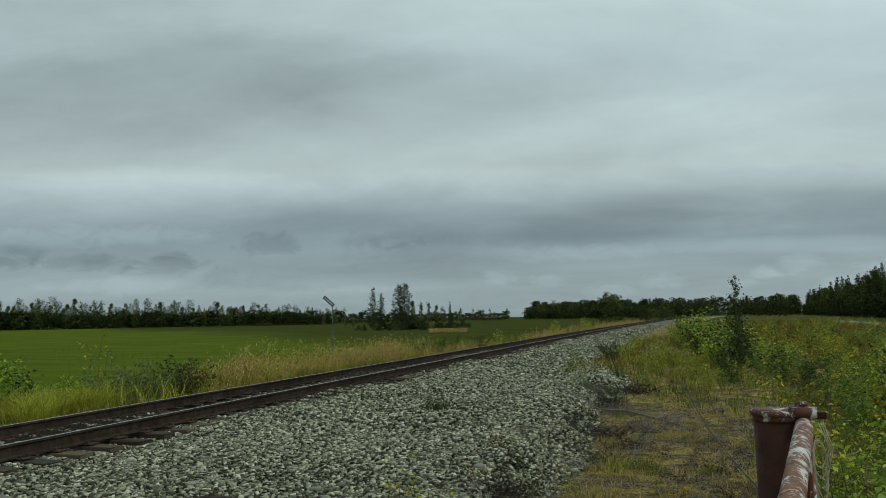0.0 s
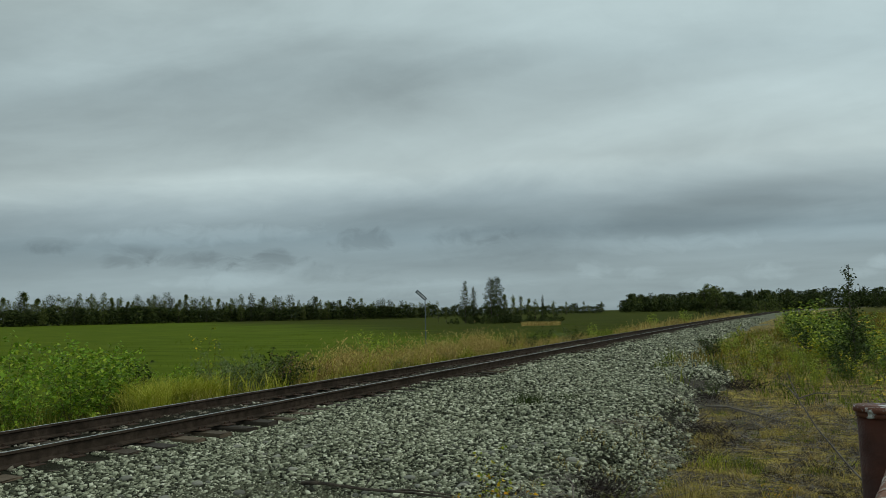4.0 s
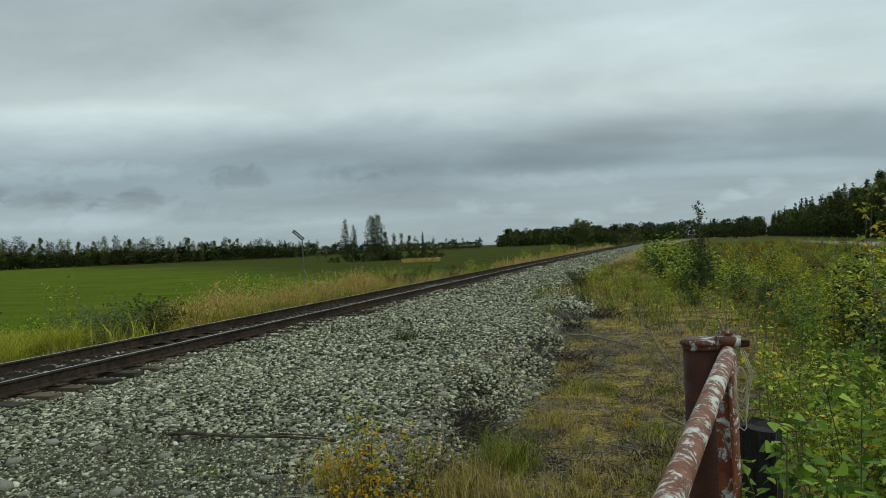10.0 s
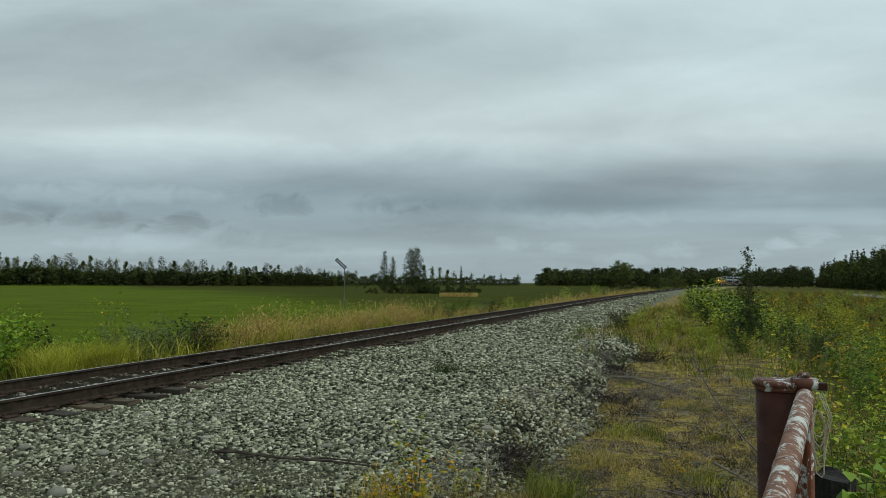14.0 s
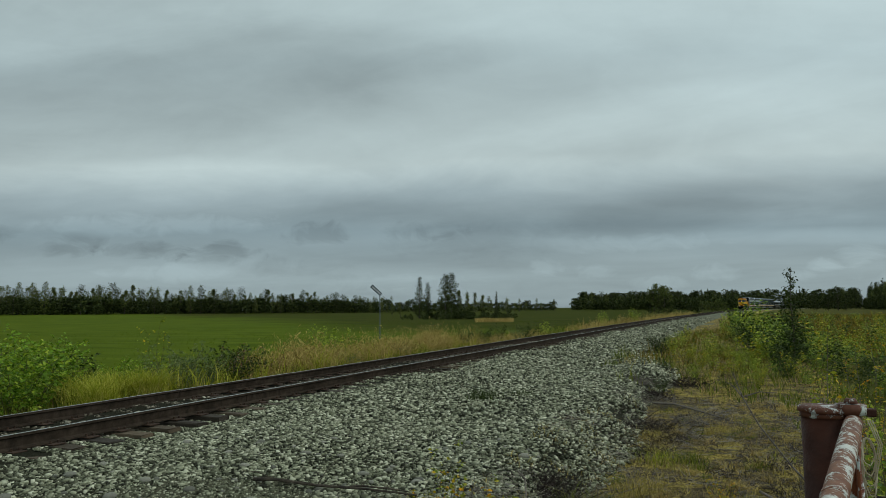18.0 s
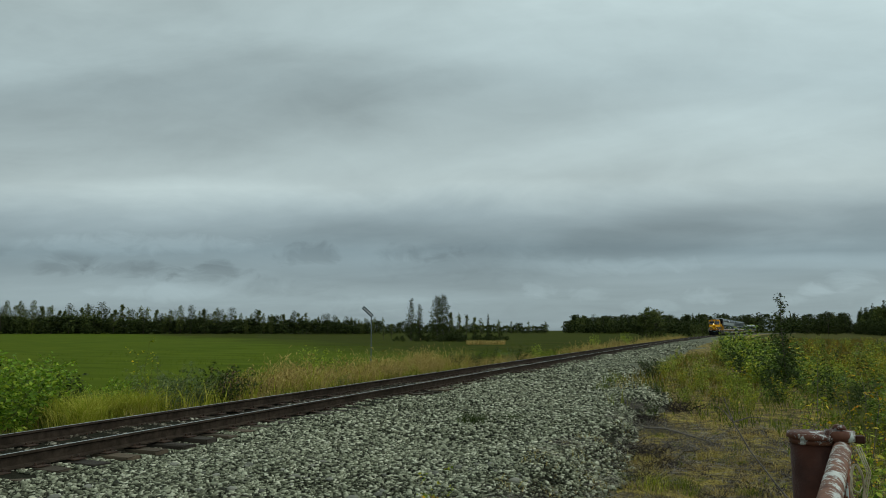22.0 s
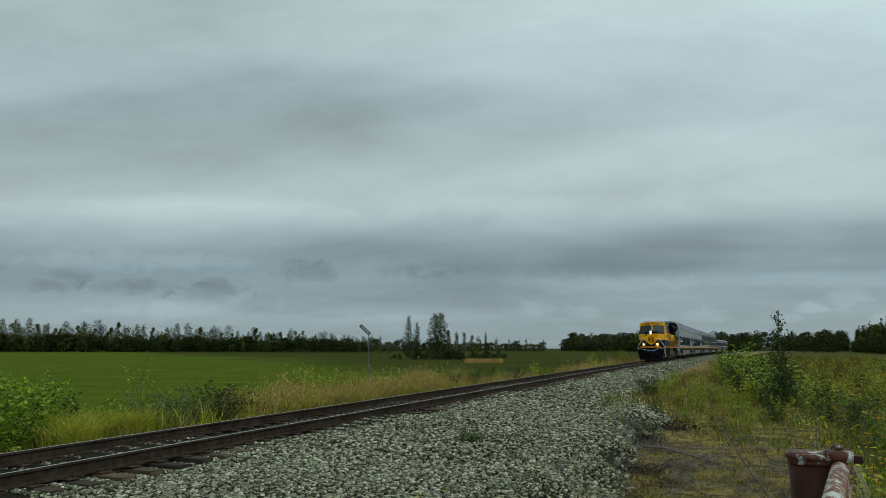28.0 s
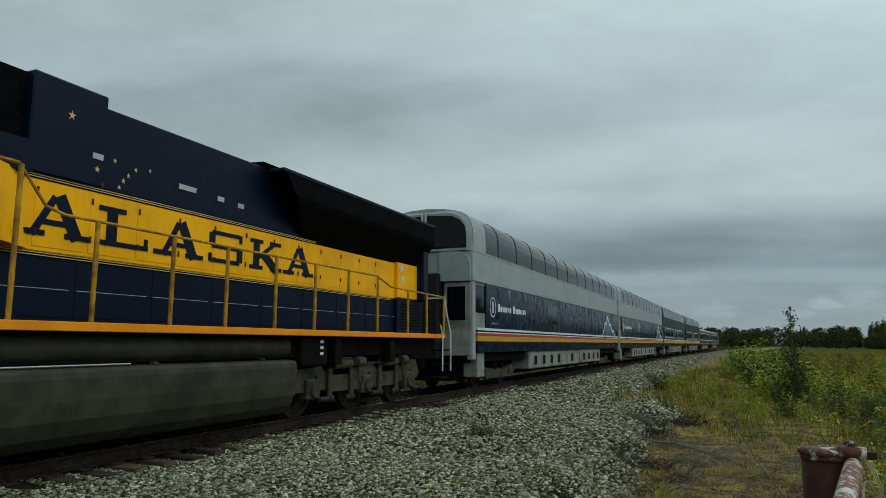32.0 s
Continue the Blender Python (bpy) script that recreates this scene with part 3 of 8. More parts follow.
M_DRY = greens("dry_grass", ((0.162, 0.111, 0.036), (0.344, 0.233, 0.071), (0.506, 0.364, 0.121), (0.587, 0.435, 0.157), (0.223, 0.213, 0.046)), 0.8, 0.25)
M_GRASS = greens("green_grass", ((0.054, 0.082, 0.008), (0.102, 0.138, 0.013), (0.180, 0.210, 0.024), (0.324, 0.288, 0.066)), 0.7, 0.2)
M_TUSSOCK = greens("tussock_grass", ((0.158, 0.194, 0.014), (0.288, 0.324, 0.024), (0.446, 0.446, 0.050), (0.605, 0.518, 0.115)), 0.7, 0.3)
M_FIELDGRASS = greens("hay_grass", ((0.050, 0.084, 0.005), (0.074, 0.112, 0.008), (0.115, 0.145, 0.012)), 0.8, 0.2)
M_MEADOW = greens("autumn_meadow", ((0.070, 0.075, 0.014), (0.13, 0.12, 0.022), (0.21, 0.155, 0.03), (0.28, 0.155, 0.025), (0.10, 0.12, 0.018)), 0.8, 0.25)
M_THATCH = greens("matted_straw", ((0.035, 0.025, 0.015), (0.085, 0.062, 0.030), (0.20, 0.145, 0.055), (0.36, 0.27, 0.10), (0.05, 0.040, 0.018), (0.50, 0.40, 0.19)), 0.9, 0.1)
M_LITTER = greens("dead_twigs", ((0.03, 0.022, 0.018), (0.07, 0.055, 0.045), (0.16, 0.14, 0.12), (0.30, 0.27, 0.23)), 0.9, 0.0)
M_MOSS = greens("moss_and_straw", ((0.115, 0.086, 0.040), (0.345, 0.259, 0.069), (0.529, 0.414, 0.103), (0.196, 0.184, 0.034), (0.621, 0.471, 0.207), (0.081, 0.057, 0.034)), 0.9, 0.15)


def leaf_axes(n, rng, droop, tumble):
    """Way, side and normal of leaves that mostly face the sky."""
    a = rng.uniform(0, 2 * math.pi, n)
    d = np.stack([np.cos(a), np.sin(a), rng.normal(size=n) * 0.4 - droop], 1)
    d /= np.linalg.norm(d, axis=1)[:, None]
    s = np.cross(np.array([0, 0, 1.0]) + rng.normal(size=(n, 3)) * tumble, d)
    s /= np.linalg.norm(s, axis=1)[:, None] + 1e-9
    return d, s, np.cross(d, s)


def leaves_at(c, size, rng, aspect=0.5, up=0.35, tumble=0.75):
    """One folded leaf at each place: four corners, random turn."""
    n = len(c)
    d, s, h = leaf_axes(n, rng, up, tumble)
    L = (size * rng.uniform(0.65, 1.35, n))[:, None]
    W = L * aspect * 0.5
    v = np.stack([c, c + d * L * 0.45 + s * W + h * L * 0.07, c + d * L, c + d * L * 0.45 - s * W + h * L * 0.07], 1).reshape(-1, 3)
    f = np.arange(n * 4).reshape(n, 4)
    return v, f


def broad_leaves_at(c, size, rng, aspect=0.7, up=0.35, tumble=0.55):
    """Ovate leaves with a pointed tip, folded a little along the middle."""
    n = len(c)
    d, s, h = leaf_axes(n, rng, up, tumble)
    L = (size * rng.uniform(0.55, 1.35, n))[:, None]
    W = L * aspect * 0.5
    ring = ((0.0, 0.0, 0.0), (0.08, 0.62, 0.03), (0.34, 1.0, 0.08), (0.66, 0.62, 0.05), (1.0, 0.0, -0.06), (0.66, -0.62, 0.05), (0.34, -1.0, 0.08), (0.08, -0.62, 0.03))
    v = np.stack([c + d * L * a + s * W * b + h * L * e for a, b, e in ring], 1).reshape(-1, 3)
    i = np.arange(n)[:, None] * 8
    return v, np.concatenate([i + np.array([0, 1, 2, 3]), i + np.array([0, 3, 4, 5]), i + np.array([0, 5, 6, 7])], 0)


def bush(seed, height, spread, stems, twigs, per_twig, size, mat_, stem_mat, label, aspect=0.55, lo=0.15, broad=False, name="shrub", stem_r=0.008, twig=0.17, category="shrub"):
    """Slender stems from one root, each with side twigs that carry rows of leaves."""
    rng = np.random.default_rng(seed)
    S = thing(name, None, label, category)
    bm = bmesh.new()
    places = []
    for k in range(stems):
        a = 2.4 * k + rng.uniform(-0.5, 0.5)
        h = height * rng.uniform(0.55, 1.0) if k else height
        r = spread * (0.15 + 0.85 * math.sqrt(rng.uniform(0, 1))) * (1.0 if k else 0.25)
        base = np.array([math.cos(a), math.sin(a), 0]) * rng.uniform(0, 0.22) * spread
        pts = [base + np.array([math.cos(a) * r * t ** 1.25, math.sin(a) * r * t ** 1.25, h * t - 0.06 * h * t * t * r]) + rng.normal(size=3) * 0.022 * height * t for t in np.linspace(0, 1, 6)]
        tube(bm, [tuple(p) for p in pts], stem_r * rng.uniform(0.7, 1.2), stem_r * 0.25, 4, False)
        P = np.array(pts)
        for q in range(twigs):
            t = lo + (1 - lo) * (q + rng.uniform(0, 1)) / twigs
            x = min(t, 0.999) * 5
            i = int(x)
            p = P[i] * (1 - (x - i)) + P[i + 1] * (x - i)
            b = a + rng.normal() * 1.3 + (math.pi if q % 3 == 2 else 0)
            L = height * twig * rng.uniform(0.5, 1.3) * (1.25 - 0.8 * t)
            d = np.array([math.cos(b), math.sin(b), rng.uniform(0.15, 0.8)])
            e = p + d * L
            if q % 2 == 0:
                tube(bm, [tuple(p), tuple((p + e) / 2 + np.array([0, 0, 0.04 * L])), tuple(e)], stem_r * 0.35, stem_r * 0.15, 3, False)
            m = max(1, int(per_twig * rng.uniform(0.5, 1.4)))
            f = rng.uniform(0.25, 1.08, (m, 1))
            places.append(p + (e - p) * f + rng.normal(size=(m, 3)) * size * 0.35)
    part("branching_stem", bm, stem_mat, S)
    v, f = (broad_leaves_at if broad else leaves_at)(np.concatenate(places), size, rng, aspect, 0.25)
    bulk("foliage", v, f, mat_, S)
    return S


def stem_paths(rng, n, height, spread, wobble=0.12, lean=0.0):
    out = []
    for i in range(n):
        a = rng.uniform(0, 2 * math.pi)
        h = height * rng.uniform(0.55, 1.0)
        r = spread * math.sqrt(rng.uniform(0.05, 1.0))
        p0 = np.array([math.cos(a) * 0.08 * spread, math.sin(a) * 0.08 * spread, 0.0])
        pts = []
        for k in range(6):
            t = k / 5
            w = rng.normal(size=3) * wobble * height * 0.10 * t
            pts.append(p0 + np.array([math.cos(a) * r * t ** 1.3, math.sin(a) * r * t ** 1.3, h * t]) + w)
        out.append(np.array(pts))
    return out


def along(paths, n, rng, lo=0.25, jitter=0.1):
    """Places scattered along the paths."""
    k = rng.integers(0, len(paths), n)
    t = lo + (1 - lo) * rng.uniform(0, 1, n) ** 0.8
    P = np.array(paths)
    s = t * 4.999
    i = s.astype(int)
    fr = (s - i)[:, None]
    c = P[k, i] * (1 - fr) + P[k, i + 1] * fr
    return c + rng.normal(size=(n, 3)) * jitter * np.array([1, 1, 0.7])


def shrub(seed, height, spread, stems, leaves, size, mat_, stem_mat, label, aspect=0.5, jitter=0.10, lo=0.2, name="shrub", stem_r=0.010, category="shrub", broad=False):
    rng = np.random.default_rng(seed)
    S = thing(name, None, label, category)
    paths = stem_paths(rng, stems, height, spread)
    bm = bmesh.new()
    for p in paths:
        tube(bm, [tuple(q) for q in p], stem_r, stem_r * 0.3, 4, False)
    fr = part("branching_stem", bm, stem_mat, S)
    if not leaves:
        tagged(fr, kind="stuff")
    if leaves:
        v, f = (broad_leaves_at if broad else leaves_at)(along(paths, leaves, rng, lo, jitter), size, rng, aspect)
        bulk("foliage", v, f, mat_, S)
    return S


def brushwood(seed):
    """A low tangle of thin dead twigs."""
    rng = np.random.default_rng(seed)
    S = thing("dead_brush", None, "low tangle of dark bare dead twigs", "brushwood")
    bm = bmesh.new()
    for k in range(190):
        p = np.array([rng.normal() * 0.26, rng.normal() * 0.26, 0.0])
        a = rng.uniform(0, 2 * math.pi)
        d = np.array([math.cos(a), math.sin(a), rng.uniform(0.05, 0.8)]) * rng.uniform(0.14, 0.42)
        q = p + d * 0.5 + rng.normal(size=3) * 0.05
        e = p + d + rng.normal(size=3) * 0.07
        q[2], e[2] = max(q[2], 0.02), max(e[2], 0.02)
        tube(bm, [tuple(p), tuple(q), tuple(e)], 0.0060, 0.0028, 4, False)
    tagged(part("brushwood", bm, M_DARKTWIG if seed % 3 else M_TWIG, S), kind="stuff")
    return S


def blades(places, heights, rng, width, lean=0.35, seg=2):
    """Bent grass blades, each a narrow strip that ends in a point."""
    n = len(places)
    a = rng.uniform(0, 2 * math.pi, n)
    d = np.stack([np.cos(a), np.sin(a), np.zeros(n)], 1)
    s = np.stack([-np.sin(a), np.cos(a), np.zeros(n)], 1)
    b = a + rng.normal(size=n) * 0.8
    s = np.stack([-np.sin(b), np.cos(b), np.zeros(n)], 1)
    h = heights[:, None]
    k = (lean * rng.uniform(0.2, 1.4, n))[:, None]
    w = (width * rng.uniform(0.7, 1.3, n))[:, None]
    up = np.array([0, 0, 1.0])
    m = places + d * h * k * 0.28 + up * h * 0.55
    t = places + d * h * k + up * h * (1.0 - 0.22 * k)
    v = np.stack([places - s * w, places + s * w, m + s * w * 0.8, m - s * w * 0.8, t + s * w * 0.12, t - s * w * 0.12], 1).reshape(-1, 3)
    i = np.arange(n)[:, None] * 6
    f = np.concatenate([i + np.array([0, 1, 2, 3]), i + np.array([3, 2, 4, 5])], 0)
    return v, f


def ground_z(u, y):
    return np.maximum(hill(u, y), np.where((u > -11.6) & (u < -0.3), bed(u, y), -9))


def put(u, y, dz=0.0):
    return np.stack([u + bend_np(y), y, ground_z(u, y) + dz], -1)


RNG = np.random.default_rng(5)


TALL = {}


def patch(n, u0, u1, y0, y1, clump=0.6, power=1.0):
    """Clumped places over a strip along the line."""
    m = max(3, int(n / 28))
    cu, cy = RNG.uniform(u0, u1, m), y0 + (y1 - y0) * RNG.uniform(0, 1, m) ** power
    k = RNG.integers(0, m, n)
    u = np.clip(cu[k] + RNG.normal(size=n) * clump * 0.35, u0, u1)
    y = np.clip(cy[k] + RNG.normal(size=n) * clump * 0.35, y0, y1)
    TALL["clump"] = RNG.uniform(0.45, 1.1, m)[k] * np.clip(1.15 - 0.9 * np.hypot(u - cu[k], y - cy[k]) / clump, 0.35, 1.1)
    return u, y


def grass_stuff(name, label, n, u0, u1, y0, y1, h0, h1, width, material, clump=0.6, power=1.0, lean=0.4, heads=0.0):
    u, y = patch(n, u0, u1, y0, y1, clump, power)
    p = put(u, y, -0.03)
    hts = RNG.uniform(h0, h1, n) * TALL["clump"]
    if heads:
        hts = hts * (0.82 + 0.26 * np.sin(y * 1.7 + 2.2 * np.sin(y * 0.53) + u * 1.3))
    v, f = blades(p, hts, RNG, width, lean)
    if heads:
        k = RNG.uniform(0, 1, n) < heads
        tips = v.reshape(-1, 6, 3)[k, 4]
        hv, hf = leaves_at(tips, 0.13, RNG, 0.24, -0.9)
        f = np.concatenate([f, hf + len(v)], 0)
        v = np.concatenate([v, hv], 0)
    return tagged(bulk(name, v, f, material), label, "grass", kind="stuff")


# tall dry grass behind the far rail, and fresher grass in front of it
grass_stuff("tall_dry_grass", "tall straw-coloured grass beside the track", 15000, -14.2, -12.2, 17.0, 31, 0.75, 1.45, 0.006, M_DRY, 0.60, 1.0, 0.5, 0.6)
grass_stuff("tall_dry_grass", "tall straw-coloured grass beside the track", 3500, -13.6, -11.9, 15, 34, 0.5, 1.1, 0.009, M_DRY, 0.5, 1.0, 0.6, 0.4)
grass_stuff("verge_grass", "green patches among the dry grass", 6000, -13.9, -12.0, 13, 34, 0.5, 1.2, 0.009, M_TUSSOCK, 0.45, 1.0, 0.6)
grass_stuff("verge_grass", "low green weeds before the dry grass", 4000, -12.5, -11.6, 16, 32, 0.3, 0.75, 0.006, M_GRASS, 0.5, 1.0, 0.7)
grass_stuff("tall_dry_grass", "pale dry grass along the far part of the track", 4500, -14.0, -11.6, 60, 190, 0.8, 1.5, 0.022, M_DRY, 2.5, 1.3, 0.4, 0.4)
grass_stuff("verge_grass", "yellow-green grass at the edge of the gravel", 4500, -13.2, -11.3, 6, 30, 0.12, 0.6, 0.005, M_GRASS, 0.8, 1.2, 0.6)
grass_stuff("verge_grass", "yellow-green grass at the edge of the gravel", 4500, -15.5, -12.6, 5, 24, 0.35, 0.9, 0.006, M_GRASS, 1.0, 1.0, 0.5)
grass_stuff("verge_grass", "rough green verge beyond the track", 6000, -17, -11.8, 28, 75, 0.3, 0.75, 0.012, M_GRASS, 1.6, 1.2, 0.5)
grass_stuff("field_grass_tufts", "short green grass of the hay field", 16000, -60, -13.5, 8, 110, 0.08, 0.22, 0.012, M_FIELDGRASS, 6.0, 1.3, 0.6)
for (x, y) in ((-13.9, 11.3), (-13.5, 11.8), (-13.2, 12.2), (-12.9, 12.5), (-12.5, 10.6)):
    n = 800
    a = RNG.normal(size=(n, 2)) * 0.17
    v, f = blades(put(x + a[:, 0], y + a[:, 1], -0.03), RNG.uniform(0.4, 0.95, n), RNG, 0.005, 0.8)
    tagged(bulk("grass_tussock", v, f, M_TUSSOCK), "bushy yellow-green grass tussock beside the track", "grass", kind="stuff")
# moss, straw and weeds on the open ground to the right of the gravel
grass_stuff("moss_cover", "yellow moss and short straw on bare soil", 30000, -1.9, 2.4, 4.0, 24, 0.03, 0.12, 0.0045, M_MOSS, 0.30, 1.4, 1.7)
grass_stuff("moss_cover", "yellow moss and short straw on bare soil", 8000, -2.4, 2.5, 3.4, 12, 0.04, 0.20, 0.0035, M_MOSS, 0.30, 1.2, 1.2)
grass_stuff("weed_cover", "low weeds and grass beside the gravel", 6000, -3.6, 3.0, 15, 62, 0.15, 0.65, 0.008, M_GRASS, 0.8, 1.1, 0.8)
grass_stuff("weed_cover", "low straw and weeds beside the gravel", 700, -3.2, 2.0, 15, 50, 0.15, 0.5, 0.007, M_DRY, 0.9, 1.2, 0.8)
grass_stuff("weed_cover", "low grass under the shrubs", 9000, 0.8, 9, 3.4, 26, 0.15, 0.45, 0.006, M_GRASS, 0.8, 1.3, 0.6)

grass_stuff("dead_stalks", "thin brown dead stalks on the open ground", 1500, -2.0, 2.0, 4.0, 26, 0.08, 0.32, 0.0022, M_MOSS, 0.5, 1.2, 0.5)
grass_stuff("thatch", "matted brown straw and dead stems on the soil", 13000, -1.9, 2.2, 3.4, 11, 0.04, 0.15, 0.0032, M_THATCH, 0.35, 1.2, 1.9)
grass_stuff("thatch", "matted brown straw and dead stems on the soil", 5000, -1.9, 2.6, 10, 24, 0.05, 0.20, 0.005, M_THATCH, 0.45, 1.1, 1.7)
# broken twigs on the soil
n = 6500
u, y = patch(n, -2.3, 2.0, 3.6, 16, 0.5, 1.2)
p = put(u, y, 0.0)
p[:, 2] += RNG.uniform(0.0, 0.05, n)
a = RNG.uniform(0, 2 * math.pi, n)
d = np.stack([np.cos(a), np.sin(a), RNG.uniform(-0.05, 0.35, n)], 1) * (RNG.uniform(0.08, 0.32, n))[:, None]
w = np.stack([-np.sin(a), np.cos(a), np.zeros(n)], 1) * 0.003
h = np.array([0, 0, 0.004])
v = np.stack([p - w, p + w, p + d + w * 0.5, p + d - w * 0.5, p + h, p + d * 1.02 + h * 0.4], 1).reshape(-1, 3)
i = np.arange(n)[:, None] * 6
f = np.concatenate([i + np.array([0, 4, 5, 3]), i + np.array([4, 1, 2, 5])], 0)
tagged(bulk("twig_litter", v, f, M_LITTER), "thin broken grey and brown twigs on the soil", "twigs", kind="stuff")

# prototypes stand on the plan once and are then copied
P_WILLOW = [bush(20 + k, 1.75, 0.62, 10, 13, 8, 0.092, M_LEAF, M_STEM, "leafy green willow shrub of the thicket", 0.44) for k in range(3)]
P_BIRCH = [bush(30 + k, 1.7, 0.55, 8, 12, 8, 0.070, M_LEAF_Y, M_STEM, "young birch shrub with green and yellow leaves", 0.70) for k in range(3)]
P_POPLAR = [bush(40 + k, 1.2, 0.32, 6, 9, 7, 0.060, M_LEAF_P, M_STEM, "young poplar with large fresh green leaves", 0.82, broad=True) for k in range(2)]
P_ALDER = [bush(50 + k, 1.75, 0.85, 13, 13, 8, 0.090, M_LEAF_B if k == 0 else M_LEAF_D, M_STEM, "broad-leaved fresh green shrub behind the track", 0.70, broad=True) for k in range(2)]
P_GREY = [bush(60, 1.25, 0.62, 15, 14, 9, 0.062, M_LEAF_G, M_STEM, "grey-green shrub with fine narrow leaves", 0.32)]
P_DARK = [bush(70 + k, 0.95, 0.55, 12, 11, 7, 0.058, M_LEAF_D, M_DARKTWIG, "low dark green shrub beside the gravel", 0.5) for k in range(2)]
P_RED = [bush(110, 1.15, 0.42, 9, 10, 7, 0.060, M_LEAF_R, M_DARKTWIG, "tall weed clump with reddish leaves and pale seed fluff", 0.34)]
P_ORANGE = [bush(80, 0.75, 0.34, 8, 9, 5, 0.042, M_LEAF_O, M_DARKTWIG, "small shrub with orange and yellow leaves", 0.72, broad=True, stem_r=0.004)]
P_DEAD = [brushwood(90 + k) for k in range(3)]
P_TALLWEED = [bush(95, 1.9, 0.30, 3, 11, 5, 0.075, M_LEAF_Y, M_STEM, "tall thin sapling with sparse yellowing leaves", 0.5, 0.3)]
P_DEEP = [bush(97 + k, 1.65, 0.6, 10, 13, 8, 0.080, M_LEAF_D if k else M_LEAF_M, M_STEM, "dark green leafy shrub of the thicket", 0.55) for k in range(2)]
P_FRESH = [bush(100 + k, 1.45, 0.50, 8, 11, 7, 0.074, (M_LEAF_P, M_LEAF, M_LEAF_M)[k], M_STEM, "loose light green shrub in front of the thicket", 0.58, 0.08, broad=True) for k in range(3)]
P_SAPLING = [bush(104 + k, 2.3, 0.30, 2 + k, 17, 8, 0.047, M_LEAF_O if k else M_LEAF_Y, M_TWIG, "thin sapling with orange, yellow and green leaves", 0.72, 0.22, broad=True, stem_r=0.010, twig=0.13) for k in range(2)]
PROTOS = P_RED + P_FRESH + P_SAPLING + P_DEEP + P_WILLOW + P_BIRCH + P_POPLAR + P_ALDER + P_GREY + P_DARK + P_ORANGE + P_DEAD + P_TALLWEED
USED = set()


def plant(proto, u, y, scale=1.0, group="", label=""):
    m = Matrix.Translation((u + bend(y), y, float(ground_z(np.array(u), np.array(y))) - 0.03)) @ pose(0, 0, 0, 0, 0, RNG.uniform(0, 360))
    if proto not in USED:
        ob = proto
        USED.add(proto)
        ob.matrix_basis = m
    else:
        ob = copy_thing(proto, m)
    ob.scale = (scale * RNG.uniform(0.9, 1.1), scale * RNG.uniform(0.9, 1.1), scale)
    if group:
        ob["group"] = group
    if label:
        ob["label"] = label
    return ob


def pick(seq):
    return seq[int(RNG.integers(0, len(seq)))]


# brush to the right of the open ground: loose near the gate, open soil behind it, then a dense clump and a brown meadow
EDGE = ((2.5, 1.15), (4, 1.05), (6, 1.15), (8, 1.4), (9.5, 1.9), (12, 2.2), (15, 2.2), (17, 1.8), (19.5, 1.3), (22, 1.1), (26, 0.7), (34, 0.3), (45, -0.4), (70, -1.4), (120, -2.4))


def edge(y):
    return float(np.interp(y, [a for a, _ in EDGE], [b for _, b in EDGE]))


def growth(u, y):
    """How thick the brush stands, and how tall."""
    w = u - edge(y)
    lump = noise.noise(Vector((u * 0.42, y * 0.22, 3.0)))
    if y < 9.5:
        return 0.42 + 0.22 * min(w, 2.6) + 0.5 * lump, 0.52 + 0.16 * min(w, 2.4) + 0.2 * lump
    if y < 17:
        return 0.46 + 0.22 * min(w, 3.0) + 0.6 * lump, 0.46 + 0.14 * min(w, 3.0) + 0.2 * lump
    if y < 34:
        core = math.exp(-((w - 0.7) / 1.1) ** 2) * min(1.0, max(0.0, (y - 22) / 4))
        return 0.58 + 0.45 * core + 0.5 * lump, 0.38 + 0.012 * (y - 17) + 0.44 * core + 0.2 * lump
    core = math.exp(-((w - 1.5) / 1.5) ** 2)
    return 0.36 + 0.4 * core + 0.7 * lump, 0.52 + 0.30 * core + 0.3 * lump


THICKET = []
for ya, yb, step in ((2.6, 9.5, 0.50), (9.5, 17, 0.70), (17, 34, 0.92), (34, 64, 1.25), (64, 120, 2.2)):
    y = ya
    while y < yb:
        u = edge(y) + RNG.uniform(0, 0.4)
        right = min(edge(y) + 3.0 + y * 0.55, 28)
        while u < right:
            uu, yy = u + RNG.uniform(-0.45, 0.45) * step, y + RNG.uniform(-0.45, 0.45) * step
            thick, tall = growth(uu, yy)
            if RNG.uniform() < thick and math.hypot(uu - 0.3, yy - 3.1) > 0.8 and math.hypot(uu, yy) > 2.5:
                s = tall * RNG.uniform(0.75, 1.25)
                kind = RNG.uniform()
                warm = 0.26 + 0.30 * noise.noise(Vector((uu * 0.3, yy * 0.15, 9.0))) + ((0.22 if uu - edge(yy) > 3 else -0.16) if yy > 17 else 0.0)
                near = yy < 13 and uu - edge(yy) < 4.5
                if kind < warm:
                    seq = P_BIRCH
                elif kind < (0.62 if yy < 17 else 0.30):
                    seq = P_WILLOW if not near else P_WILLOW[:2] + P_FRESH
                elif kind < 0.86:
                    seq = P_DEEP if yy > 8 else P_FRESH
                else:
                    seq = P_TALLWEED
                if near:
                    plant(pick(seq), uu, yy, s, "shrubs of the thicket")
                else:
                    if seq is P_TALLWEED:
                        seq = P_DEEP
                    z = float(ground_z(np.array(uu), np.array(yy))) - 0.03
                    THICKET.append((pick(seq), Matrix.Translation((uu + bend(yy), yy, z)) @ pose(0, 0, 0, 0, 0, RNG.uniform(0, 360)) @ Matrix.Diagonal((s * 1.1, s * 1.1, s, 1))))
            u += step
        y += step


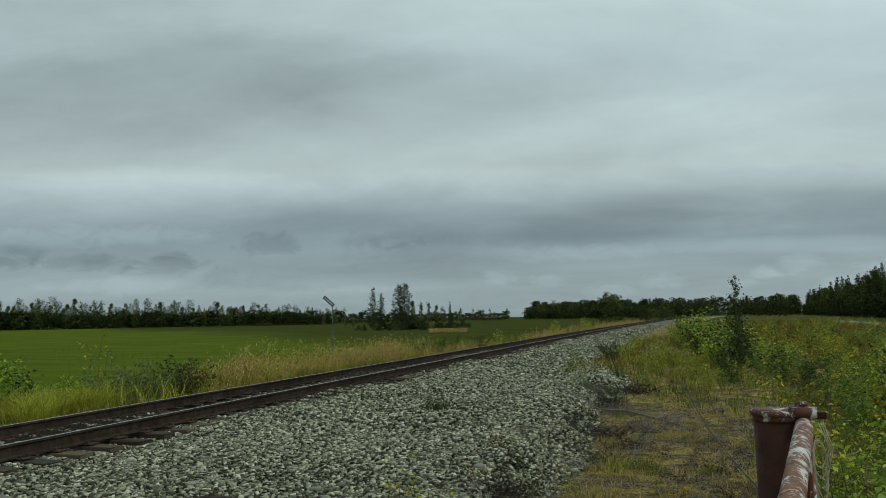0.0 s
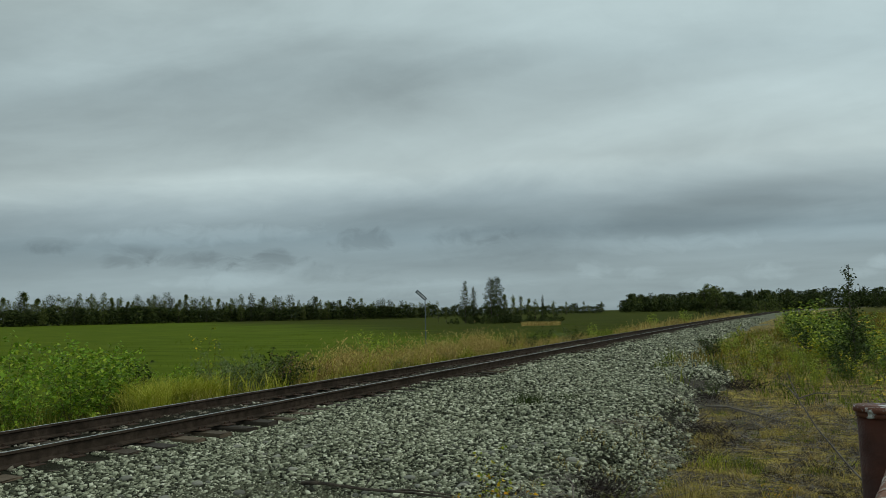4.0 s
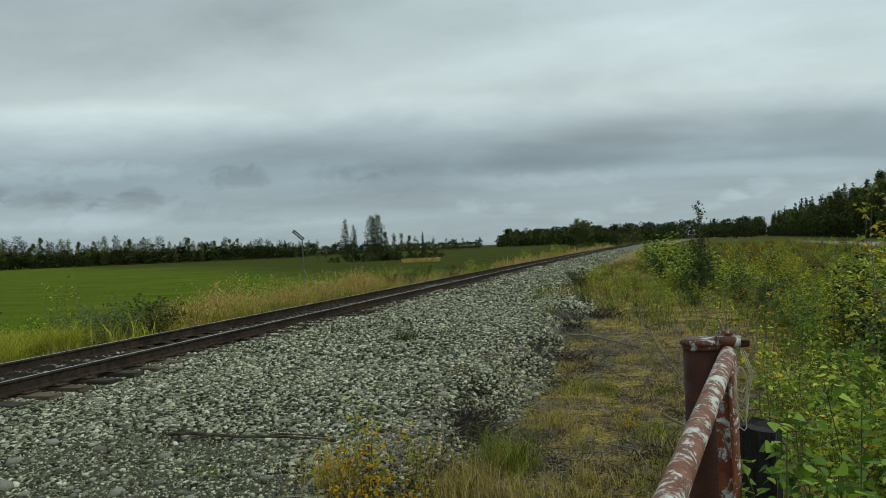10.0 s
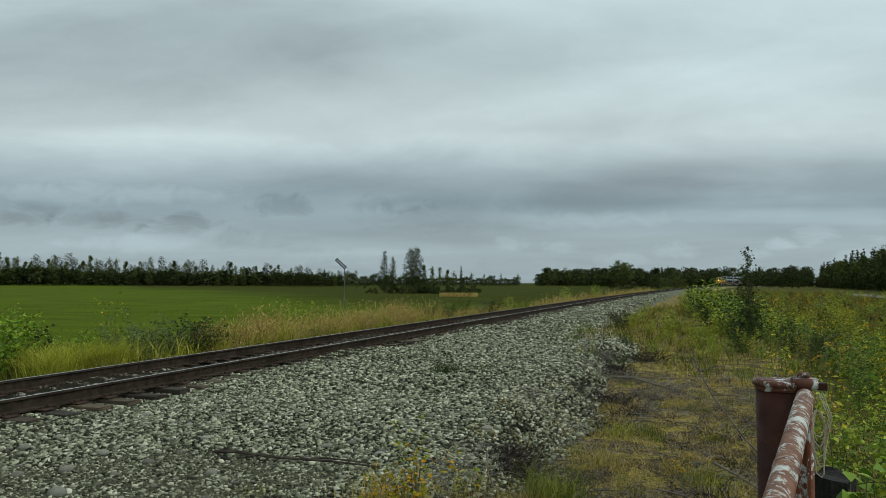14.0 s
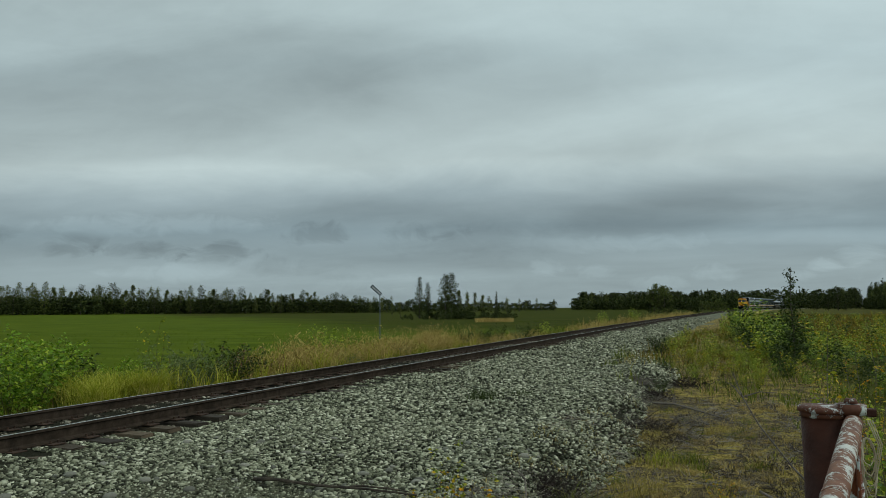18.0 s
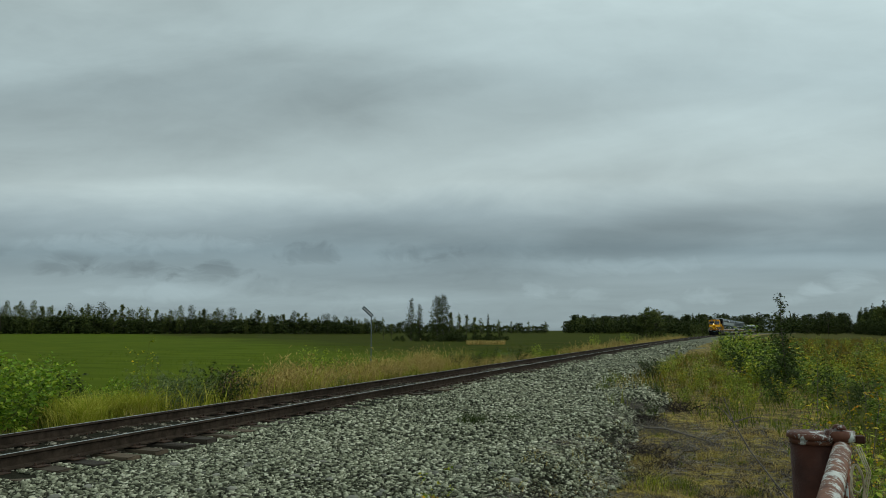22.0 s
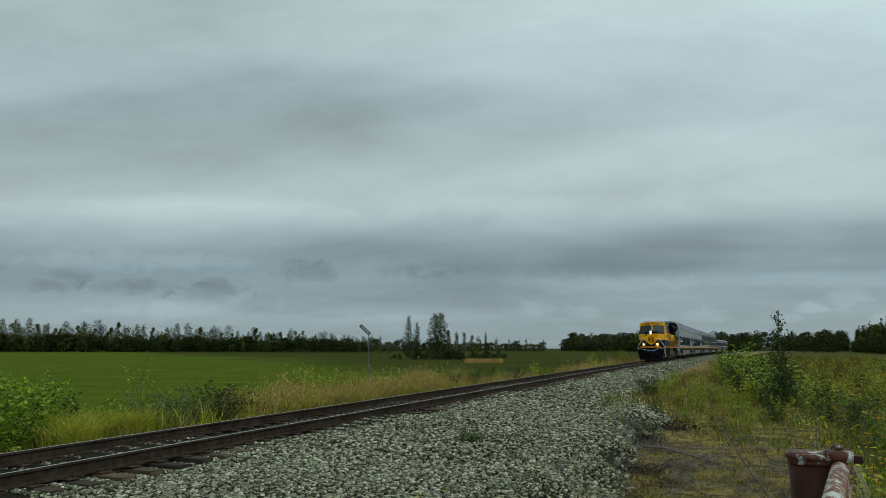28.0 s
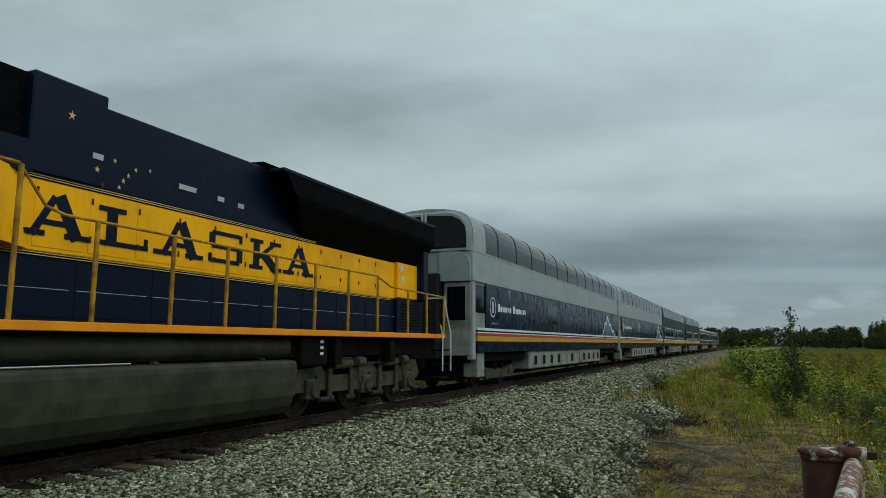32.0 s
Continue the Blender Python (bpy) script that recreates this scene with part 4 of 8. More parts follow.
def joined(name, copies, material_of, label, category, thin=lambda y: 1):
    """Many far copies of the same plants as one mesh for each material."""
    store = {}
    for proto, m in copies:
        me = next(c.data for c in proto.children if len(c.data.polygons) and len(c.data.polygons[0].vertices) == 4 and c.name.split(".")[0] in ("foliage", "crown"))
        mat_ = material_of(proto, me)
        co = np.empty(len(me.vertices) * 3, np.float32)
        me.vertices.foreach_get("co", co)
        A = np.array(m)
        q = co.reshape(-1, 4, 3)
        k = thin(A[1, 3])
        if k > 1:
            q = q[::k]
            c = q.mean(1, keepdims=True)
            q = c + (q - c) * k ** 0.42
        v = q.reshape(-1, 3) @ A[:3, :3].T + A[:3, 3]
        store.setdefault(mat_, []).append(v)
    for mat_, vs in store.items():
        v = np.concatenate(vs)
        tagged(bulk(name, v, np.arange(len(v)).reshape(-1, 4), mat_), label, category, kind="stuff")


joined("thicket", THICKET, lambda p, me: me.materials[0], "dense green and yellow thicket of shrubs", "shrubs", lambda y: 1 if y < 22 else (2 if y < 40 else 3))
# the fresh-leaved poplars close by the gate
for u, y, s in ((0.66, 3.20, 0.98), (0.78, 3.05, 1.08), (0.62, 3.02, 0.86), (0.92, 3.25, 1.12), (0.72, 2.85, 0.80), (1.05, 3.55, 0.75), (1.35, 3.2, 0.8), (0.95, 4.2, 0.62), (1.6, 3.7, 0.9), (1.9, 3.0, 0.95), (2.2, 3.5, 1.0), (1.25, 2.75, 0.6), (2.0, 2.5, 0.8), (0.88, 3.05, 0.45)):
    plant(pick(P_POPLAR), u, y, s, "poplars by the gate")
# shrubs and plants behind the track
for seq, u, y, s in ((P_ALDER[:1], -13.2, 9.2, 0.95), (P_ALDER[:1], -13.7, 10.0, 1.0), (P_ALDER[:1], -14.6, 10.4, 1.05), (P_ALDER[:1], -13.0, 8.1, 0.8), (P_ALDER[:1], -14.6, 11.2, 0.85), (P_ALDER[1:], -15.2, 12.2, 0.70),
                     (P_ALDER[:1], -15.3, 9.0, 1.1), (P_ALDER[:1], -14.0, 7.2, 0.9), (P_GREY, -13.2, 13.4, 1.15), (P_GREY, -13.0, 14.2, 1.05), (P_ALDER[1:], -12.7, 15.2, 0.62), (P_DARK, -12.4, 19.0, 0.75), (P_GREY, -12.3, 20.4, 0.6), (P_WILLOW, -12.2, 26.4, 0.40), (P_ALDER[:1], -13.4, 12.9, 0.55), (P_TALLWEED, -14.1, 13.8, 1.0), (P_WILLOW, -16.2, 25.0, 0.90), (P_DARK, -12.3, 22.0, 0.55), (P_GREY, -12.2, 24.5, 0.6), (P_ALDER[1:], -13.5, 15.6, 0.74), (P_ALDER[:1], -14.1, 12.6, 0.62), (P_ALDER[:1], -15.0, 11.6, 0.95),
                     (P_ALDER[1:], -13.3, 16.3, 0.66), (P_DARK, -12.5, 15.8, 0.9), (P_TALLWEED, -12.8, 15.9, 0.62), (P_DARK, -12.4, 17.2, 0.6), (P_DARK, -12.3, 19.5, 0.5), (P_WILLOW, -12.6, 26.5, 0.42),
                     (P_WILLOW, -16.2, 26.0, 0.85), (P_DARK, -12.7, 32.5, 1.15), (P_DARK, -12.6, 34.5, 1.0), (P_DARK, -12.8, 38.0, 1.3), (P_GREY, -12.6, 41.0, 0.9), (P_DARK, -12.7, 43.5, 1.2), (P_DARK, -13.0, 46.5, 1.1),
                     (P_WILLOW, -12.9, 49.0, 0.7), (P_DARK, -13.0, 36.0, 1.2), (P_WILLOW, -12.6, 70.0, 1.0), (P_WILLOW, -12.8, 92.0, 1.2), (P_DARK, -12.4, 81.0, 1.1)):
    plant(pick(seq), u, y, s, "shrubs behind the track")
# low growth along the gravel bank and on the open ground
for seq, u, y, s in ((P_DEAD, -1.85, 6.7, 0.75), (P_DEAD, -1.65, 6.9, 0.7), (P_DEAD, -1.95, 7.1, 0.6), (P_DEAD, -1.75, 7.0, 0.8), (P_ORANGE, -1.85, 4.35, 0.7), (P_ORANGE, -2.1, 4.5, 0.6), (P_ORANGE, -1.6, 4.4, 0.55), (P_DEAD, -2.3, 17.0, 0.8), (P_DEAD, -1.9, 17.6, 0.7), (P_DEAD, -1.6, 15.2, 0.75), (P_DEAD, -1.9, 15.6, 0.6), (P_DEAD, -1.2, 14.2, 0.6), (P_DEAD, -1.1, 9.4, 0.6), (P_DEAD, 0.35, 8.0, 0.5), (P_DEAD, -0.2, 8.6, 0.45), (P_DEAD, 0.35, 9.4, 0.5), (P_DEAD, -1.5, 14.6, 0.7), (P_DEAD, -1.7, 16.0, 0.8), (P_DEAD, -0.9, 10.6, 0.7),
                     (P_DEAD, -1.3, 18.5, 1.2), (P_DEAD, -0.6, 12.4, 0.8), (P_DEAD, 0.2, 6.4, 0.7), (P_DEAD, -0.7, 6.1, 0.6), (P_DEAD, -1.35, 11.6, 0.9), (P_DARK, -2.9, 30.0, 0.95), (P_DARK, -3.2, 31.5, 0.9), (P_DARK, -1.9, 20.5, 0.45),
                     (P_DARK, -1.7, 17.0, 0.4), (P_ORANGE, -1.95, 4.75, 0.85), (P_ORANGE, -1.75, 4.5, 0.6), (P_ORANGE, -2.2, 4.85, 0.5), (P_ORANGE, -1.5, 4.6, 0.5), (P_TALLWEED, -2.0, 4.8, 0.42), (P_TALLWEED, -1.65, 4.9, 0.40), (P_ORANGE, -0.2, 7.2, 0.4), (P_WILLOW, -2.4, 34.0, 0.5), (P_WILLOW, -1.0, 29.0, 0.6),
                     (P_BIRCH, -1.6, 26.0, 0.45), (P_BIRCH, -1.0, 24.0, 0.5), (P_BIRCH, -2.6, 40.0, 0.7), (P_TALLWEED, 0.85, 8.6, 0.75), (P_TALLWEED, 0.9, 5.6, 0.7)):
    plant(pick(seq), u, y, s)
# small mixed plants between the gravel and the thicket
for k in range(46):
    y = 17 + 30 * RNG.uniform() ** 1.2
    left = float(foot(np.array(y))) + 0.2
    right = float(np.interp(y, [a for a, _ in EDGE], [b for _, b in EDGE])) + 0.6
    plant(pick(P_WILLOW + P_BIRCH + P_GREY + P_DARK), left + (right - left) * RNG.uniform(), y, RNG.uniform(0.16, 0.42), "small plants by the gravel")
# grass tufts of the gravel edge
for u, y, n, h, mat_, nm in ((-1.15, 5.9, 420, 0.5, M_GRASS, "green"), (-1.35, 5.4, 300, 0.42, M_MOSS, "straw"), (-1.0, 5.2, 260, 0.34, M_MOSS, "straw"), (-1.6, 5.2, 260, 0.34, M_MOSS, "straw"), (-0.4, 5.4, 200, 0.25, M_MOSS, "straw"),
                             (-2.15, 4.6, 240, 0.42, M_MOSS, "straw"), (0.05, 7.0, 160, 0.25, M_GRASS, "green"), (-4.35, 12.0, 260, 0.30, M_LEAF_D, "dark"), (-3.8, 12.6, 140, 0.20, M_LEAF_D, "dark"), (-3.35, 4.75, 90, 0.08, M_GRASS, "green"), (-2.5, 5.4, 60, 0.14, M_GRASS, "green"), (-1.0, 7.4, 200, 0.28, M_MOSS, "straw"), (-0.6, 9.2, 160, 0.22, M_GRASS, "green")):
    a = RNG.normal(size=(n, 2)) * (0.10 + 0.10 * h)
    v, f = blades(put(u + a[:, 0], y + a[:, 1], -0.02), RNG.uniform(0.5 * h, h, n), RNG, 0.0028, 0.75)
    tagged(bulk("grass_tuft", v, f, mat_), nm + " tuft of grass at the edge of the gravel", "grass", kind="stuff")


def clumps(name, n, each, u0, u1, y0, y1, h0, h1, width, mat_, label, seed, fan=0.75):
    """Many small tufts over a strip of ground, as one."""
    rng = np.random.default_rng(seed)
    y = y0 + (y1 - y0) * rng.uniform(size=n) ** 1.3
    u = rng.uniform(u0, u1, n)
    h = rng.uniform(h0, h1, n)
    k = np.repeat(np.arange(n), each)
    a = rng.normal(size=(len(k), 2)) * (0.03 + 0.16 * h[k])[:, None]
    v, f = blades(put(u[k] + a[:, 0], y[k] + a[:, 1], -0.02), h[k] * rng.uniform(0.45, 1.0, len(k)), rng, width, fan)
    tagged(bulk(name, v, f, mat_), label, "grass", kind="stuff")


# dry and green tufts on the open ground, plumes of straw behind the track
clumps("straw_tufts", 120, 46, -1.5, 1.1, 4.4, 15, 0.06, 0.20, 0.0032, M_DRY, "small pale straw tufts on mossy ground", 701, 1.1)
clumps("dark_tufts", 110, 42, -1.6, 1.3, 4.2, 15, 0.05, 0.17, 0.0036, M_LITTER, "dark dead tufts and stalks on mossy ground", 702, 1.2)
clumps("green_tufts", 70, 40, -1.3, 1.4, 4.8, 16, 0.06, 0.18, 0.0034, M_GRASS, "small green tufts on mossy ground", 703, 1.0)
clumps("straw_plumes", 90, 60, -13.6, -11.9, 17, 48, 0.45, 0.95, 0.006, M_DRY, "tall pale straw plumes behind the track", 704, 0.55)


# ---- trees ----
def tree(seed, height, crown, kind, leaves, size, mat_, label, name="tree"):
    """Tapered trunk, limbs, and a crown of many small leaf clumps with gaps."""
    rng = np.random.default_rng(seed)
    T = thing(name, None, label, "tree")
    bm = bmesh.new()
    top = np.array([rng.normal() * 0.03 * height, rng.normal() * 0.03 * height, height])
    trunk = [np.array([0, 0, 0.0]) + top * t + np.array([math.sin(t * 5 + seed) * 0.012 * height * t, math.cos(t * 4) * 0.012 * height * t, 0]) for t in (0, 0.2, 0.4, 0.6, 0.8, 1.0)]
    tube(bm, [tuple(p) for p in trunk], height * 0.013, height * 0.003, 6)
    limbs = []
    nl = {"spruce": 46, "aspen": 30, "birch": 20, "round": 22, "mass": 40, "poplar": 44}[kind]
    for i in range(nl):
        t = rng.uniform(0.06 if kind == "spruce" else (0.05 if kind in ("round", "mass", "poplar") else 0.2), 0.97)
        s = t * 4.999
        k = int(s)
        p = trunk[k] * (1 - (s - k)) + trunk[k + 1] * (s - k)
        a = rng.uniform(0, 2 * math.pi)
        if kind == "spruce":
            r, rise = crown * (1.04 - t) * rng.uniform(0.6, 1.0), -0.12
        elif kind == "mass":
            r, rise = crown * math.sqrt(max(0.12, 1 - (1.35 * t - 0.45) ** 2)) * rng.uniform(0.5, 1.1), 0.4
        elif kind == "poplar":
            r, rise = crown * (0.25 + 0.75 * math.sin(math.pi * min(1, 0.12 + t * 0.82))) * rng.uniform(0.5, 1.05) * (1.15 - 0.65 * t), 0.75
        elif kind == "round":
            r, rise = crown * math.sqrt(max(0.05, 1 - (2 * t - 0.9) ** 2)) * rng.uniform(0.6, 1.1), 0.45
        else:
            r, rise = crown * (0.35 + 0.9 * math.sin(math.pi * min(1, t * 0.9 + 0.08))) * rng.uniform(0.45, 1.0) * (1.15 - 0.75 * t), 0.75
        e = p + np.array([math.cos(a) * r, math.sin(a) * r, r * rise])
        q = (p + e) / 2 + rng.normal(size=3) * r * 0.08
        path = np.array([p, p * 0.6 + q * 0.4, q, q * 0.6 + e * 0.4, q * 0.25 + e * 0.75, e])
        limbs.append(path)
        tube(bm, [tuple(v) for v in path[[0, 2, 5]]], height * 0.004, height * 0.0012, 4, False)
    part("trunk", bm, M_BARK, T)
    # clumps sit out along the limbs
    c = along(limbs, int(leaves * (0.16 if kind == "round" else 0.45)), rng, 0.30, size * 0.5)
    k = rng.integers(0, len(c), leaves)
    v, f = leaves_at(c[k] + rng.normal(size=(leaves, 3)) * size * (1.1 if kind == "round" else 0.8), size, rng, 0.75, 0.2 if kind != "spruce" else 0.5)
    bulk("crown", v, f, mat_, T)
    return T


def cone_tree(seed, height, crown, leaves, size, mat_, label, taper=0.8):
    """A pointed tree: whorls of short limbs that narrow to the top."""
    rng = np.random.default_rng(seed)
    T = thing("tree", None, label, "tree")
    bm = bmesh.new()
    tube(bm, [(0, 0, 0), (0.01 * height, 0, height * 0.5), (0, 0, height)], height * 0.013, height * 0.002, 6)
    tips = []
    for k in range(90):
        t = 0.06 + 0.93 * (k / 89) ** 0.9
        a = k * 2.4 + rng.uniform(-0.4, 0.4)
        r = crown * (1 - t) ** taper * rng.uniform(0.55, 1.1) * (0.72 + 0.28 * math.sin(min(1.0, t * 5) * math.pi / 2)) + 0.06
        e = np.array([math.cos(a) * r, math.sin(a) * r, t * height + 0.25 * r])
        if k % 2 == 0:
            tube(bm, [(0, 0, t * height), tuple(e)], height * 0.003, height * 0.001, 4, False)
        tips.append((e, t))
    part("trunk", bm, M_BARK, T)
    w = np.array([(1.1 - t) for _, t in tips])
    k = rng.choice(len(tips), leaves, p=w / w.sum())
    E = np.array([e for e, _ in tips])[k]
    f = rng.uniform(0.15, 1.05, (leaves, 1)) ** 0.7
    c = E * np.concatenate([f, f, np.ones_like(f)], 1) + rng.normal(size=(leaves, 3)) * size * 0.55
    v, q = leaves_at(c, size, rng, 0.75, 0.3)
    bulk("crown", v, q, mat_, T)
    return T


T_ASPEN = [tree(200 + k, 11.0, 1.9, "aspen", 1900, 0.29, M_FAR, "slender green aspen with an airy crown") for k in range(3)]
T_LINE = [cone_tree(205 + k, 11.0, (2.0, 2.7, 2.2, 3.1)[k], 2300, 0.30, M_FAR_D if k % 2 else M_FAR, "leafy green tree with a full upright crown", (0.34, 0.28, 0.42, 0.25)[k]) for k in range(4)]
T_CONE = [cone_tree(260 + k, 11.0, 1.9 + 1.0 * k, 2300 + 1500 * k, 0.25, M_FAR_D, "slim green poplar with an airy uneven crown", 0.48) for k in range(2)]
T_FRESH = [tree(280 + k, 8.0, 2.9, "mass", 1500, 0.36, M_FAR, "fresh green tree with a full crown beside the line") for k in range(2)]
T_BIRCH = [tree(210 + k, 10.0, 1.5, "birch", 620, 0.34, M_FAR, "thin airy birch with gaps in its crown") for k in range(3)]
T_SPRUCE = [cone_tree(220 + k, 12.0, 1.35 + 0.3 * k, 1700, 0.28, M_FAR_D, "dark green pointed spruce of the forest") for k in range(3)]
T_ROUND = [tree(230 + k, 4.6, 2.3, "round", 1100, 0.38, M_FAR_D, "dense dark round bush at the wood's edge", "bush_tree") for k in range(2)]
T_WOOD = [tree(240 + k, 12.0, 3.0, "mass", 1500, 0.60, M_FAR_D, "dense dark green tree of the wood") for k in range(2)]
T_EDGE = [cone_tree(270 + k, 12.0, 1.8 + 0.35 * k, 2100, 0.31, M_FAR if k else M_FAR_D, "tall leafy green tree of the forest edge", 0.40) for k in range(3)]
STOOD = set()


def stand(proto, x, y, scale, group="", sz=1.0):
    m = Matrix.Translation((x, y, float(hill(np.array(x - bend(y)), np.array(y))) - 0.1)) @ pose(0, 0, 0, 0, 0, RNG.uniform(0, 360))
    if proto not in STOOD:
        STOOD.add(proto)
        ob = proto
        ob.matrix_basis = m
    else:
        ob = copy_thing(proto, m)
    ob.scale = (scale, scale, scale * sz)
    if group:
        ob["group"] = group
    return ob


def polar(az, r):
    return math.sin(radians(az)) * r, math.cos(radians(az)) * r


def clear_of_line(x, y, d=9.0):
    return abs(x - (XC + bend(y))) > d


# wood along the far side of the field
az = -64.0
while az < -27.5:
    r = 290 + RNG.uniform(-4, 22)
    tall = float(np.interp(az, [-64, -52, -45, -39, -33, -28], [1.14, 1.10, 1.00, 0.90, 0.78, 0.62])) * RNG.uniform(0.70, 1.08)
    k = RNG.uniform()
    stand(pick(T_LINE if k < 0.62 else (T_ASPEN if k < 0.85 else T_BIRCH)), *polar(az, r), tall, "trees along the field")
    az += RNG.uniform(0.17, 0.42)
FARBUSH = []
az = -64.0
while az < -13.8:
    r = 286 + RNG.uniform(0, 12) + max(0, az + 30) * 7
    s = RNG.uniform(0.75, 1.1) * (1.0 if az < -30 else 0.92)
    FARBUSH.append((pick(T_ROUND), Matrix.Translation((*polar(az, r), float(hill(np.array(polar(az, r)[0] - bend(polar(az, r)[1])), np.array(0.0))) - 0.1)) @ pose(0, 0, 0, 0, 0, RNG.uniform(0, 360)) @ Matrix.Diagonal((s * 1.2, s * 1.2, s * RNG.uniform(0.8, 1.35) * (1.0 if az < -36 else 0.9), 1))))
    az += RNG.uniform(0.18, 0.30)
az = -64.0
while az < -28.0:
    x, y = polar(az, 306 + RNG.uniform(-4, 10))
    s = float(np.interp(az, [-64, -45, -33, -28], [0.62, 0.56, 0.44, 0.30])) * RNG.uniform(0.85, 1.15)
    FARBUSH.append((pick(T_WOOD), Matrix.Translation((x, y, -0.4)) @ pose(0, 0, 0, 0, 0, RNG.uniform(0, 360)) @ Matrix.Diagonal((s * 1.25, s * 1.25, s, 1))))
    az += RNG.uniform(0.26, 0.40)
az = -28.0
while az < -13.6:
    if RNG.uniform() < 0.8:
        stand(pick(T_BIRCH), *polar(az, 330 + RNG.uniform(-10, 30)), RNG.uniform(0.45, 0.85), "trees along the field")
    az += RNG.uniform(0.35, 0.75)
# the group of trees out in the field
for az, r, kind, s in ((-25.0, 150, T_CONE[0], 0.84), (-24.3, 154, T_CONE[0], 0.74), (-22.85, 150, T_CONE[1], 0.90), (-22.35, 153, T_CONE[1], 0.94), (-21.8, 156, T_ASPEN[0], 0.60), (-21.0, 155, T_BIRCH[0], 0.60),
                       (-20.4, 152, T_BIRCH[1], 0.58), (-19.8, 154, T_ASPEN[2], 0.48), (-18.6, 152, T_SPRUCE[0], 0.50), (-19.2, 156, T_BIRCH[2], 0.50), (-17.7, 160, T_BIRCH[0], 0.46), (-26.6, 158, T_ASPEN[2], 0.36), (-27.3, 165, T_BIRCH[1], 0.38)):
    stand(kind, *polar(az, r), s, "trees in the field")
for k in range(16):
    stand(pick(T_ROUND), *polar(-26.2 + 8.6 * k / 15 + RNG.uniform(-0.2, 0.2), 156 + RNG.uniform(-4, 8)), RNG.uniform(0.20, 0.40), "low bushes in the field")
FIELDBUSH = []
for k in range(55):
    az = -22.0 + max(-2.4, min(2.6, RNG.normal() * 1.35)) * 1.9
    x, y = polar(az, 146 + RNG.uniform(-12, 10))
    s = RNG.uniform(0.14, 0.36) * (1.0 - 0.09 * abs(az + 21.5))
    FIELDBUSH.append((pick(T_ROUND), Matrix.Translation((x, y, float(hill(np.array(x - bend(y)), np.array(y))) - 0.1)) @ pose(0, 0, 0, 0, 0, RNG.uniform(0, 360)) @ Matrix.Diagonal((s * 1.3, s * 1.3, s, 1))))
# dense wood across the end of the view: its edge as trees, the rest joined
FARWOOD = []
for row, (rr, step) in enumerate(((452, 0.36), (470, 0.30), (492, 0.30), (640, 0.26))):
    az = -12.4 + row * 0.2
    while az < 8.3:
        x, y = polar(az, rr + RNG.uniform(-6, 12))
        if clear_of_line(x, y, 6):
            s = RNG.uniform(0.68, 1.10) * (0.74 if az < -11.6 else 1.0) * (1.22 if row == 3 else 1.0)
            if row == 0:
                stand(pick(T_EDGE + T_LINE) if RNG.uniform() < 0.7 else pick(T_SPRUCE), x, y, s, "trees of the far wood")
            else:
                FARWOOD.append((pick(T_WOOD), Matrix.Translation((x, y, -0.75)) @ pose(0, 0, 0, 0, 0, RNG.uniform(0, 360)) @ Matrix.Diagonal((s, s, s, 1))))
        az += step * RNG.uniform(0.7, 1.3)
az = -12.2
while az < 8.0:
    x, y = polar(az, 444 + RNG.uniform(-4, 4))
    if clear_of_line(x, y, 5):
        s = RNG.uniform(0.9, 1.4)
        FARBUSH.append((pick(T_ROUND), Matrix.Translation((x, y, -0.8)) @ pose(0, 0, 0, 0, 0, RNG.uniform(0, 360)) @ Matrix.Diagonal((s * 1.2, s * 1.2, s, 1))))
    az += RNG.uniform(0.22, 0.40)
joined("far_wood", FARWOOD, lambda p, me: me.materials[0], "dense dark wood across the end of the view", "trees", lambda y: 4)
joined("far_bushes", FARBUSH, lambda p, me: me.materials[0], "dense dark undergrowth at the foot of the woods", "bushes", lambda y: 4)
for az, r, kind, s in ((-5.9, 222, T_FRESH[0], 0.95), (-5.6, 224, T_FRESH[1], 1.12), (-5.2, 221, T_FRESH[0], 0.98), (-2.3, 240, T_FRESH[1], 0.50), (-1.7, 236, T_FRESH[0], 0.45), (-1.2, 246, T_FRESH[1], 0.55), (-0.7, 235, T_FRESH[0], 0.42), (-6.2, 225, T_WOOD[0], 0.50), (-4.9, 226, T_WOOD[1], 0.48), (-2.6, 262, T_ROUND[0], 0.95), (-2.0, 268, T_ASPEN[1], 0.42), (-1.4, 275, T_ROUND[1], 0.9), (-3.2, 258, T_ROUND[1], 0.7)):
    stand(kind, *polar(az, r), s, "trees near the far track")
